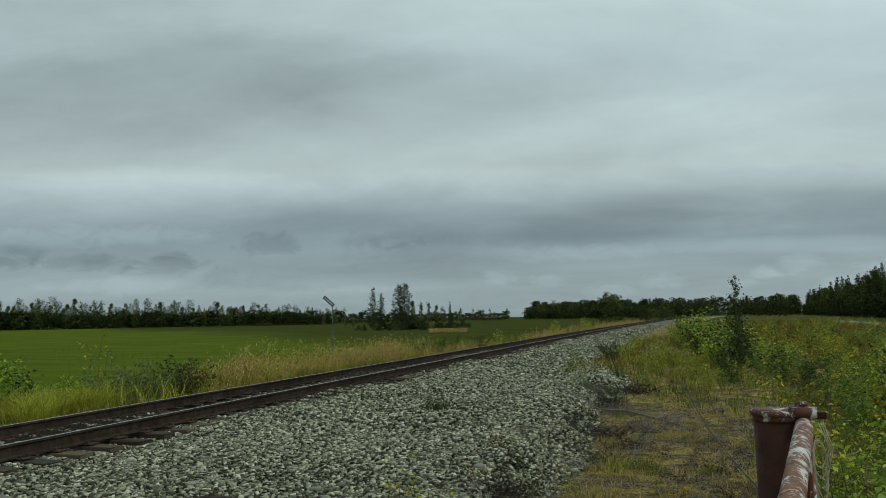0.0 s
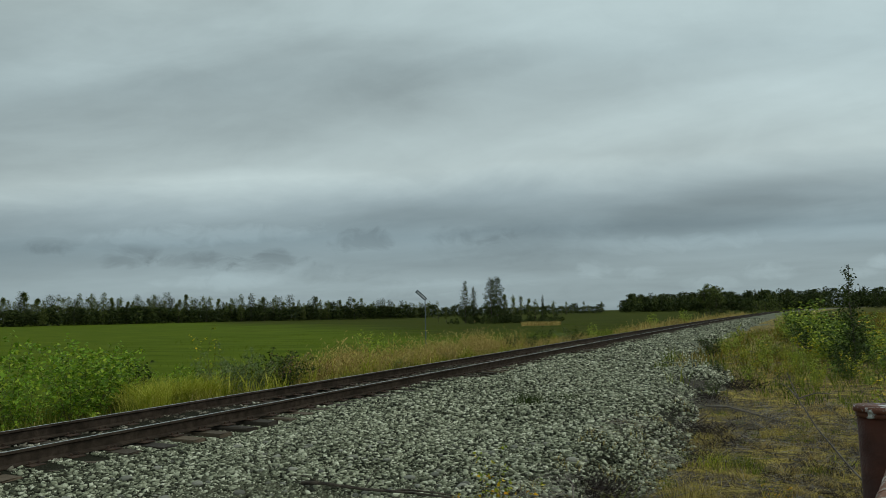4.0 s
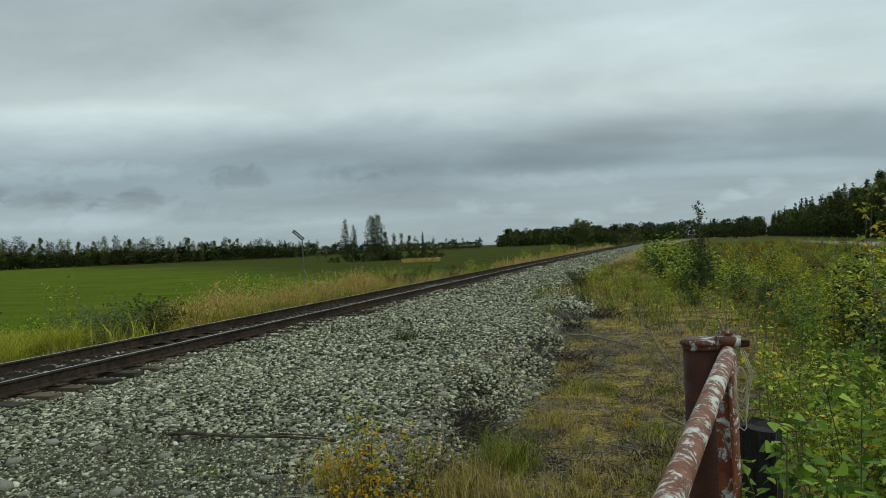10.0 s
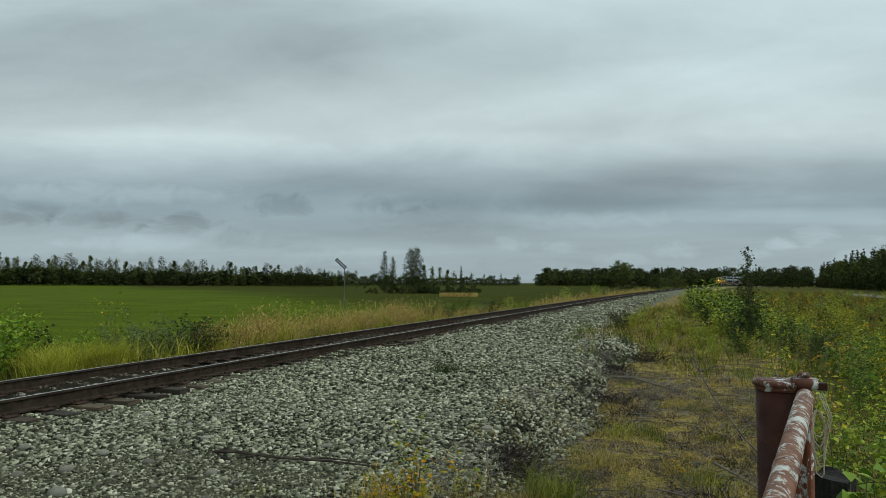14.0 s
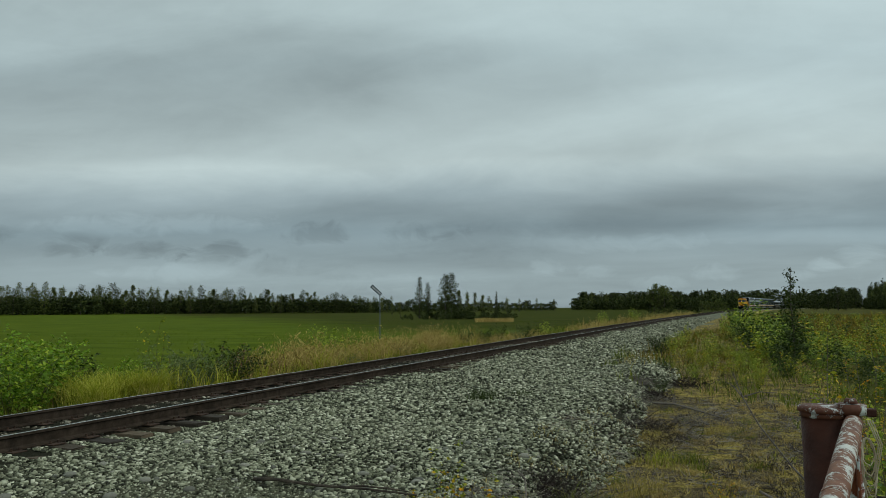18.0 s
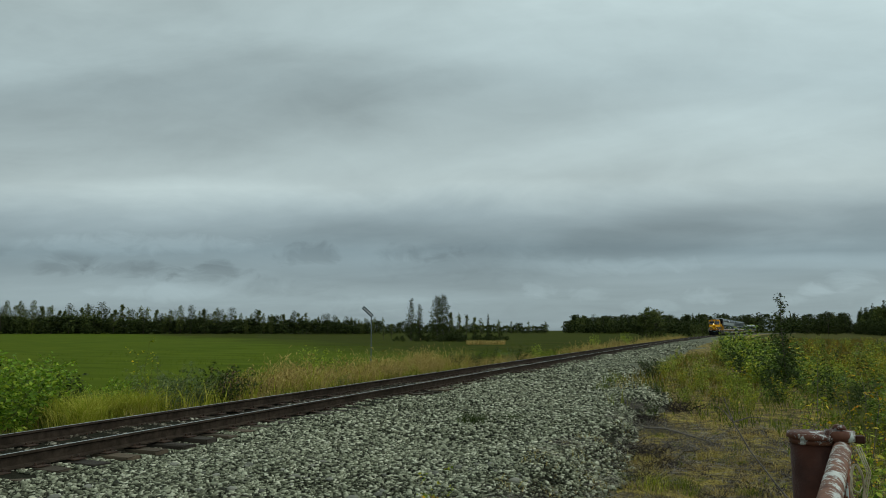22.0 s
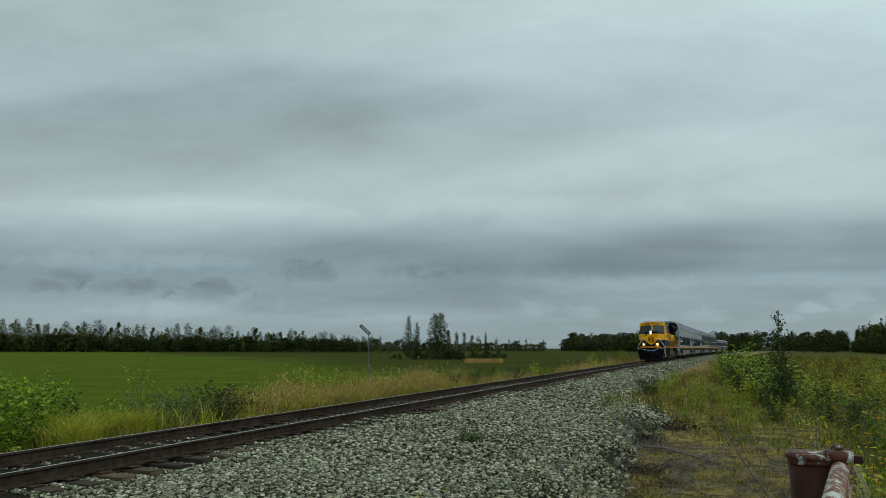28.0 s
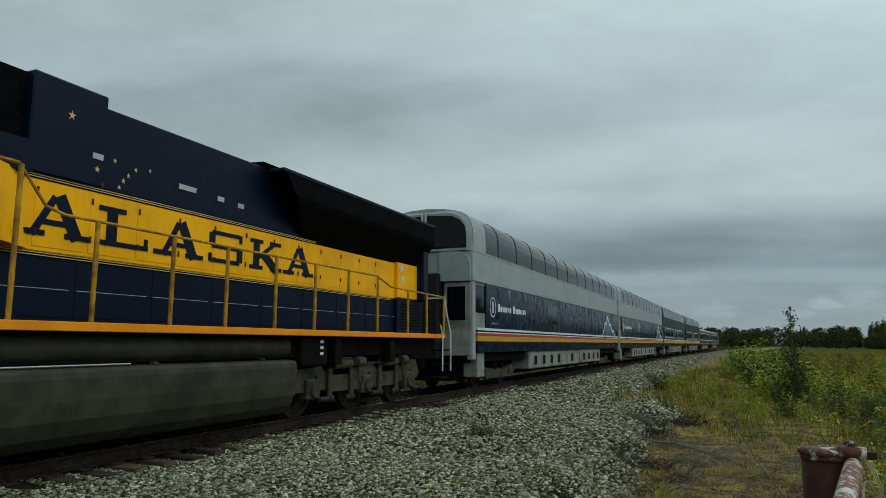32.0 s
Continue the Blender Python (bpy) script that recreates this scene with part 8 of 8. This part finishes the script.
def flat_coach(body, label, stripes):
    C = thing("passenger_coach", None, label, "rail coach", "coaches of the train")
    LEN = 26.6
    bm = bmesh.new()
    o = [(1.53, 1.2), (1.53, 3.55), (1.42, 3.85), (1.1, 4.08), (0.5, 4.2), (-0.5, 4.2), (-1.1, 4.08), (-1.42, 3.85), (-1.53, 3.55), (-1.53, 1.2)]
    prism(bm, o, 0.2, LEN)
    part("body", bm, body, C)
    bm = bmesh.new()
    prism(bm, [(x * 0.99, z + 0.012) for x, z in o[2:8]] + [(-1.30, 3.80), (1.30, 3.80)], 0.15, LEN + 0.05)
    part("roof", bm, M_ALU, C, "pale weathered roof")
    for s in (-1, 1):
        for k in range(9):
            y0 = 2.4 + k * 2.5
            fr = one_box("window", M_GASKET, C, *sorted((s * 1.53, s * 1.54)), y0, y0 + 1.9, 2.35, 3.15, 0.004)
            one_box("pane", M_PANE, fr, *sorted((s * 1.535, s * 1.548)), y0 + 0.05, y0 + 1.85, 2.40, 3.10)
        for z0, z1, m in stripes:
            one_box("side_stripe", m, C, *sorted((s * 1.53, s * 1.537)), 0.25, LEN - 0.05, z0, z1)
        for y0, y1 in ((6.5, 9.5), (11, 14.5), (16, 19.5)):
            one_box("underfloor_box", M_SKIRT, C, *sorted((s * 0.7, s * 1.4)), y0, y1, 0.5, 1.18, 0.03)
        one_box("side_door", M_GASKET, C, *sorted((s * 1.53, s * 1.542)), 0.7, 1.5, 1.3, 3.3, 0.01)
    one_box("underframe", M_UNDER, C, -1.3, 1.3, 0.1, LEN, 0.85, 1.2)
    for e, d in ((0.2, -1), (LEN, 1)):
        one_box("diaphragm", M_GASKET, C, -0.55, 0.55, *sorted((e, e + 0.35 * d)), 0.95, 3.4, 0.04)
    coach_truck(C, 3.5)
    coach_truck(C, LEN - 3.6)
    return C


# the train, each vehicle with its distance behind the leading coupler and the spacing of its trucks
TRAIN = []
ENGINE = locomotive()
# the upper works stand a little taller than the cab waist
for o in ENGINE.children_recursive:
    if o.type == "MESH" and "truck" not in o.name and o.matrix_basis.is_identity:
        for v in o.data.vertices:
            if v.co.z > 3.6:
                v.co.z += (v.co.z - 3.6) * 0.11
TRAIN.append((ENGINE, 0.0, 4.85, 18.75))
POS = 24.35
DOME = dome_coach(14, M_COACH, M_CBLUE, "grey and blue two-level dome coach with curved roof windows", True)
TRAIN.append((DOME, POS, 3.6, 23.2))
DOME_B = copy_thing(DOME, Matrix())
TRAIN.append((DOME_B, POS + 27.35, 3.6, 23.2))
DOME_C = dome_coach(12, M_CGREEN, M_CGREEN, "dark green two-level dome coach with white framed windows", False)
TRAIN.append((DOME_C, POS + 54.7, 3.6, 23.2))
TRAIN.append((copy_thing(DOME_C, Matrix()), POS + 82.05, 3.6, 23.2))
FLAT = flat_coach(M_CGREEN, "dark single-level coach with pale stripes and roof", ((2.05, 2.16, M_WHITE), (3.28, 3.36, M_WHITE), (1.45, 1.55, M_CYEL)))
TRAIN.append((FLAT, POS + 109.4, 3.5, 23.0))
TRAIN.append((copy_thing(FLAT, Matrix()), POS + 136.6, 3.5, 23.0))


# ---- signs, gate and loose things ----
def marker_sign():
    s = thing("trackside_sign", pose(-14.66, 27.2, -0.72), "thin steel post with a slanted flat sign blade", "sign")
    bm = bmesh.new()
    tube(bm, [(0, 0, 0), (0, 0, 2.75)], 0.022, n=8)
    part("sign_post", bm, M_SIGN, s)
    bm = bmesh.new()
    a = math.radians(-42)
    m = Matrix.Translation((0.0, -0.04, 2.86)) @ pose(0, 0, 0, 0, 0, 38) @ Matrix.Rotation(-a, 4, "Y")
    box(bm, -0.50, 0.10, -0.012, 0.012, -0.08, 0.08, 0.004, m)
    part("blade", bm, M_SIGN, s, "weathered grey sign blade")
    bm = bmesh.new()
    box(bm, -0.44, 0.04, -0.016, -0.0125, -0.03, 0.03, 0, m)
    part("writing_bar", bm, M_GALV, s)
    return s


marker_sign()


def gate_arm():
    """The long pipe of the gate, its brace and the twine tied to it."""
    g = thing("gate_arm", None, "long pipe arm with flaking white paint over rust", "gate")
    bm = bmesh.new()
    a, b = Vector((0.392, 3.10, 0.962)), Vector((-0.055, 0.72, 0.805))
    tube(bm, [a.lerp(b, k / 8) for k in range(9)], 0.034, n=20)
    part("arm_pipe", bm, M_FLAKE, g, "", True)
    bm = bmesh.new()
    c = a.lerp(b, 0.40)
    tube(bm, [c - (b - a).normalized() * 0.014, c + (b - a).normalized() * 0.014], 0.0356, n=20)
    part("weld_ring", bm, M_FLAKE, g, "", True)
    bm = bmesh.new()
    box(bm, -0.026, 0.030, -0.006, 0.006, -1.5, -0.03, 0.002, Matrix.Translation((0.352, 2.98, 0.945)))
    box(bm, 0.022, 0.032, -0.05, 0.006, -1.5, -0.03, 0.002, Matrix.Translation((0.352, 2.98, 0.945)))
    part("angle_brace", bm, M_FLAKE_R, g, "rusty angle iron with white paint on its edge")
    bm = bmesh.new()
    rng = random.Random(3)
    for k in range(5):
        pts, r = [], 0.03 + 0.012 * k
        for i in range(15):
            t = i / 14 * 2 * math.pi
            pts.append((0.428 + 0.022 * math.sin(t) + rng.uniform(-0.004, 0.004), 3.04 + 0.02 * math.cos(t), 0.90 - r * 1.6 + r * 1.6 * math.cos(t) + 0.02))
        tube(bm, pts, 0.0022, n=5)
    for k in range(3):
        tube(bm, [(0.43 + 0.008 * k, 3.03, 0.99), (0.46 + 0.006 * k, 3.02, 0.90), (0.44, 3.03, 0.80 - 0.03 * k)], 0.0022, n=5)
    part("twine", bm, M_TWINE, g, "pale loose twine")
    return g


gate_arm()


def tarred_post():
    p = thing("wooden_post", pose(0.535, 3.62, -0.6, 0, 1.5, 20), "short black tarred wooden post with a split top", "post")
    bm = bmesh.new()
    rng = random.Random(8)
    n = 18
    secs = []
    for k in range(7):
        z = 1.14 * k / 6
        secs.append([((0.094 + 0.008 * math.sin(j * 2.3) + rng.uniform(-0.003, 0.003)) * math.cos(2 * math.pi * j / n), (0.094 + 0.008 * math.sin(j * 2.3)) * math.sin(2 * math.pi * j / n), z + (rng.uniform(-0.02, 0.015) if k == 6 else 0)) for j in range(n)])
    loft(bm, secs)
    part("post_body", bm, M_TAR, p)
    bm = bmesh.new()
    box(bm, 0.03, 0.034, -0.098, -0.066, 0.70, 1.12)
    part("split", bm, M_TWIG, p)
    return p


tarred_post()


def lying(name, label, pts, r0, r1, material, twigs=0, seed=1):
    o = thing(name, None, label, "branch")
    bm = bmesh.new()
    tube(bm, pts, r0, r1, 8)
    part("limb", bm, material, o)
    rng = random.Random(seed)
    for k in range(twigs):
        i = rng.randint(1, len(pts) - 2)
        p = Vector(pts[i])
        d = Vector((rng.uniform(-1, 1), rng.uniform(-1, 1), rng.uniform(0.1, 0.7))).normalized() * rng.uniform(0.15, 0.4)
        bm = bmesh.new()
        tube(bm, [p, p + d * 0.5 + Vector((0, 0, 0.03)), p + d], r1 * 0.7, r1 * 0.25, 5)
        part("twig", bm, material, o)
    return o


lying("fallen_stick", "dark rotten stick lying on the gravel", [(-4.42, 5.58, -0.225), (-4.2, 5.61, -0.215), (-3.7, 5.60, -0.225), (-3.2, 5.67, -0.23), (-2.72, 5.72, -0.25)], 0.019, 0.008, M_LOG, 3, 2)
lying("fallen_stick", "short broken stick beside a longer one", [(-3.45, 5.64, -0.235), (-3.3, 5.70, -0.215), (-3.05, 5.74, -0.225), (-2.85, 5.80, -0.25)], 0.012, 0.006, M_LOG, 2, 5)
lying("dead_branch", "long grey dead branch on the mossy ground", [(-1.5, 13.7, -0.40), (-1.1, 13.4, -0.36), (-0.7, 13.0, -0.40), (-0.25, 12.5, -0.44)], 0.022, 0.010, M_TWIG, 4, 4)
lying("dead_branch", "thin leaning dead branch beside the gate post", [(-0.06, 7.5, 0.77), (0.02, 7.52, 0.52), (0.16, 7.45, 0.26), (0.42, 7.3, -0.08), (0.70, 7.1, -0.36), (0.88, 7.0, -0.52)], 0.004, 0.012, M_TWIG, 5, 6)
lying("dead_branch", "pale crooked stick on the dead brush", [(-1.95, 6.3, -0.10), (-1.85, 6.2, -0.14), (-1.78, 6.0, -0.30), (-1.62, 5.8, -0.42)], 0.010, 0.006, M_TWIG, 3, 7)
lying("dead_branch", "grey stick on the moss", [(0.15, 7.9, -0.48), (0.35, 7.3, -0.44), (0.62, 6.7, -0.46)], 0.016, 0.008, M_TWIG, 3, 9)
lying("dead_branch", "grey stick in the short grass", [(-0.35, 6.6, -0.45), (-0.10, 6.3, -0.40), (0.05, 5.8, -0.46)], 0.010, 0.005, M_TWIG, 3, 10)


def stump():
    s = thing("root_stump", pose(-3.55, 4.05, -0.28), "small pale weathered root stump in the gravel", "stump")
    rng = random.Random(4)
    for k in range(5):
        bm = bmesh.new()
        a = k * 1.3
        tube(bm, [(0, 0, 0.0), (0.03 * math.cos(a), 0.03 * math.sin(a), 0.05), (0.09 * math.cos(a), 0.09 * math.sin(a), rng.uniform(0.04, 0.14))], 0.014, 0.005, 6)
        part("root", bm, M_TWIG, s)


stump()


# ---- ties, plates and spikes ----
def tie_mesh(seed):
    rng = random.Random(seed)
    bm = bmesh.new()
    box(bm, -1.3, 1.3, -0.115, 0.115, -0.18, 0.0, 0.012)
    for v in bm.verts:
        v.co += Vector((rng.uniform(-0.03, 0.03), rng.uniform(-0.012, 0.012), rng.uniform(-0.012, 0.004)))
    me = bpy.data.meshes.new("tie")
    bm.to_mesh(me)
    bm.free()
    me.materials.append(M_TIE)
    return me


def plate_mesh():
    bm = bmesh.new()
    box(bm, -0.18, 0.18, -0.09, 0.09, 0.0, 0.016, 0.003)
    for x in (-0.095, 0.095):
        for y in (-0.05, 0.05):
            tube(bm, [(x, y, 0.01), (x, y, 0.05)], 0.012, 0.016, 6)
    me = bpy.data.meshes.new("tie_plate")
    bm.to_mesh(me)
    bm.free()
    me.materials.append(M_PLATE)
    return me


TIES = [tie_mesh(k) for k in range(5)]
PLATE = plate_mesh()
rng_t = random.Random(12)
y = -4.0
while y < 70:
    o = new("tie", TIES[rng_t.randrange(5)])
    o.parent = track
    o.matrix_basis = pose(XC + bend(y) + rng_t.uniform(-0.05, 0.05), y + rng_t.uniform(-0.04, 0.04), -0.200 + rng_t.uniform(-0.012, 0.004), 0, 0, rng_t.uniform(-2, 2))
    if y < 36:
        for s in (-0.755, 0.755):
            p = new("tie_plate", PLATE)
            p.parent = track
            p.matrix_basis = pose(XC + s + bend(y), y, -0.196)
    y += 0.50
vs, fs = [], []
while y < 420:
    i = len(vs)
    cx = XC + bend(y)
    vs += [(cx + x, y + q, z) for z in (-0.36, -0.190) for q in (-0.115, 0.115) for x in (-1.3, 1.3)]
    fs += [tuple(i + k for k in f) for f in ((4, 5, 7, 6), (0, 1, 5, 4), (2, 6, 7, 3), (0, 4, 6, 2), (1, 3, 7, 5))]
    y += 0.50
tagged(solid("far_ties", vs, fs, M_TIE, track), kind="stuff")


# ---- stones of the gravel bed ----
def rough_stone(seed, squash=0.7, fine=False):
    bm = bmesh.new()
    bmesh.ops.create_icosphere(bm, subdivisions=1, radius=1.0)
    if fine:
        bm.clear()
        bmesh.ops.create_cube(bm, size=1.5)
    rng = random.Random(seed)
    v = np.array([p.co[:] for p in bm.verts])
    f = np.array([[q.index for q in p.verts] for p in bm.faces])
    bm.free()
    v *= np.array([[rng.uniform(0.66, 1.22)] for _ in v])
    return v * np.array([1.0, rng.uniform(0.55, 0.95), squash]), f


CHIPS = [rough_stone(k, 0.36 + 0.09 * (k % 4), True) for k in range(14)]


def off_ties(u, y):
    """Places beside the ties, whose ends show through the gravel."""
    return (u > -7.27) | (np.abs((y + 0.25) % 0.5 - 0.25) > 0.15)


def scatter_stones(name, n, u0, u1, y0, y1, s0, s1, power, label, sink=0.25, keep=None, shapes=None):
    shapes = shapes or CHIPS
    u = RNG.uniform(u0, u1, n)
    y = y0 + (y1 - y0) * RNG.uniform(0, 1, n) ** power
    f_ = foot(y)
    ok = (u < f_ - 0.15 * RNG.uniform(0, 1, n)) & off_ties(u, y)
    if keep is not None:
        ok &= keep(u, y)
    u, y = u[ok], y[ok]
    n = len(u)
    p = put(u, y)
    size = RNG.uniform(s0, s1, n) * RNG.uniform(0.55, 1.35, n)
    V, F, base = [], [], 0
    kind = RNG.integers(0, len(shapes), n)
    ang = RNG.uniform(0, 2 * math.pi, n)
    tip = RNG.normal(size=n) * 0.35
    for k, (sv, sf) in enumerate(shapes):
        m = kind == k
        if not m.any():
            continue
        a, t, s = ang[m][:, None], tip[m][:, None], size[m][:, None]
        x0, y0_, z0 = sv[:, 0][None], sv[:, 1][None], sv[:, 2][None]
        x1 = x0 * np.cos(t) + z0 * np.sin(t)
        z1 = -x0 * np.sin(t) + z0 * np.cos(t)
        x2 = x1 * np.cos(a) - y0_ * np.sin(a)
        y2 = x1 * np.sin(a) + y0_ * np.cos(a)
        w = np.stack([x2 * s, y2 * s, z1 * s + s * (0.5 - sink)], -1) + p[m][:, None, :]
        c = len(w)
        V.append(w.reshape(-1, 3))
        F.append((sf[None] + (np.arange(c) * len(sv))[:, None, None] + base).reshape(-1, sf.shape[1]))
        base += c * len(sv)
    return tagged(bulk(name, np.concatenate(V), np.concatenate(F), M_BALLAST if name == "ballast_stones" else M_STONE), label, "gravel", kind="stuff")


scatter_stones("gravel_stones", 52000, -7.75, -1.0, 2.6, 10, 0.014, 0.030, 1.0, "grey crushed stones of the gravel bed", keep=lambda u, y: ~packed(u, y) | (RNG.uniform(0, 1, len(u)) < 0.10))
scatter_stones("gravel_stones", 26000, -6.2, -1.8, 2.6, 6.6, 0.005, 0.015, 1.0, "fine trodden gravel with small stones", shapes=CHIPS)
scatter_stones("gravel_stones", 36000, -8.0, -1.0, 9, 20, 0.021, 0.039, 1.1, "grey crushed stones of the gravel bed")
scatter_stones("gravel_stones", 22000, -8.2, -1.2, 19, 45, 0.030, 0.056, 1.4, "grey crushed stones of the gravel bed", 0.3)
scatter_stones("gravel_stones", 14000, -8.6, -2.0, 44, 110, 0.045, 0.08, 1.5, "grey crushed stones of the gravel bed", 0.4)
scatter_stones("ballast_stones", 21000, -10.9, -7.62, 3, 34, 0.018, 0.034, 1.3, "ballast stones between and beside the ties", 0.3)

COB = []
for k in range(6):
    cv, cf = rough_stone(50 + k, 0.5)
    bm = bmesh.new()
    bmesh.ops.create_icosphere(bm, subdivisions=2, radius=1.0)
    rr = random.Random(k)
    sx, sy, sz = rr.uniform(0.9, 1.15), rr.uniform(0.65, 0.85), rr.uniform(0.42, 0.6)
    for v in bm.verts:
        q = 1 + 0.10 * noise.noise(v.co * 1.3 + Vector((k * 5, 0, 0)))
        v.co = Vector((v.co.x * sx * q, v.co.y * sy * q, v.co.z * sz * q))
    me = bpy.data.meshes.new("stone")
    bm.to_mesh(me)
    bm.free()
    for p in me.polygons:
        p.use_smooth = True
    me.materials.append(M_COBBLE)
    COB.append(me)
rng_c = random.Random(21)
made = 0
while made < 270:
    u, y = rng_c.uniform(-6.6, -1.7), 2.8 + 5.6 * rng_c.random() ** 1.2
    if u > float(foot(y)) - 0.3:
        continue
    r = rng_c.uniform(0.020, 0.042) if rng_c.random() < 0.85 else rng_c.uniform(0.045, 0.075)
    o = new("stone", COB[rng_c.randrange(6)])
    o.parent = gravel_bed
    o.matrix_basis = pose(u, y, float(bed(np.array(u), np.array(y))) + r * 0.18, rng_c.uniform(-12, 12), rng_c.uniform(-12, 12), rng_c.uniform(0, 360)) @ Matrix.Diagonal((r, r, r, 1))
    made += 1
for u, y, r in ((-4.75, 4.1, 0.085), (-3.0, 6.3, 0.06), (-2.45, 5.6, 0.06), (-1.95, 4.35, 0.11), (-2.75, 4.6, 0.05)):
    o = new("stone", COB[int(r * 1000) % 6])
    o.parent = gravel_bed
    o.matrix_basis = pose(u, y, float(bed(np.array(u), np.array(y))) + r * 0.2, 0, 0, r * 4000) @ Matrix.Diagonal((r, r, r, 1))

# prototypes that were never placed go
for proto in [p for p in PROTOS if p not in USED] + [p for p in T_FRESH + T_EDGE + T_ASPEN + T_CONE + T_LINE + T_BIRCH + T_SPRUCE + T_ROUND + T_WOOD if p not in STOOD]:
    for o in [*proto.children_recursive, proto]:
        bpy.data.objects.remove(o)


# ---- what moves ----
def on_track(y):
    return Vector((XC + bend(y), y, 0))


def car_pose(front, a, b):
    """The pose of a vehicle whose leading end is at front: both trucks stand on the line."""
    p, q = on_track(front + a), on_track(front + b)
    d = (q - p).normalized()
    turn = math.degrees(math.atan2(-d.x, d.y))
    o = p - d * a
    return pose(o.x, o.y, 0, 0, 0, turn)


FRONT = ((30.5, 27.96), (31.0, 17.35), (31.5, 5.47), (32.0, -5.58))


def front_at(t):
    """Where the leading coupler stands along the line."""
    if t <= 30.5:
        return 0.9 + 22.55 * (31.7 - t)
    return float(np.interp(t, [a for a, _ in FRONT], [b for _, b in FRONT]))


def motions():
    times = [k * 0.5 for k in range(65)]
    for car, back, a, b in TRAIN:
        walk(car, [(t, car_pose(front_at(t) + back, a, b)) for t in times])
    # the engine's wheels roll
    for w, y, r in WHEELS:
        rows = [(0.0, pose(0, y, r))]
        for k in range(95):
            t = 28.9 + k / 30 - 0.0333
            rows.append((min(t, 32.0), pose(0, y, r, math.degrees(22.55 / r * k / 30))))
        walk(w, [q for q in rows if q[0] <= 32.0])


motions()
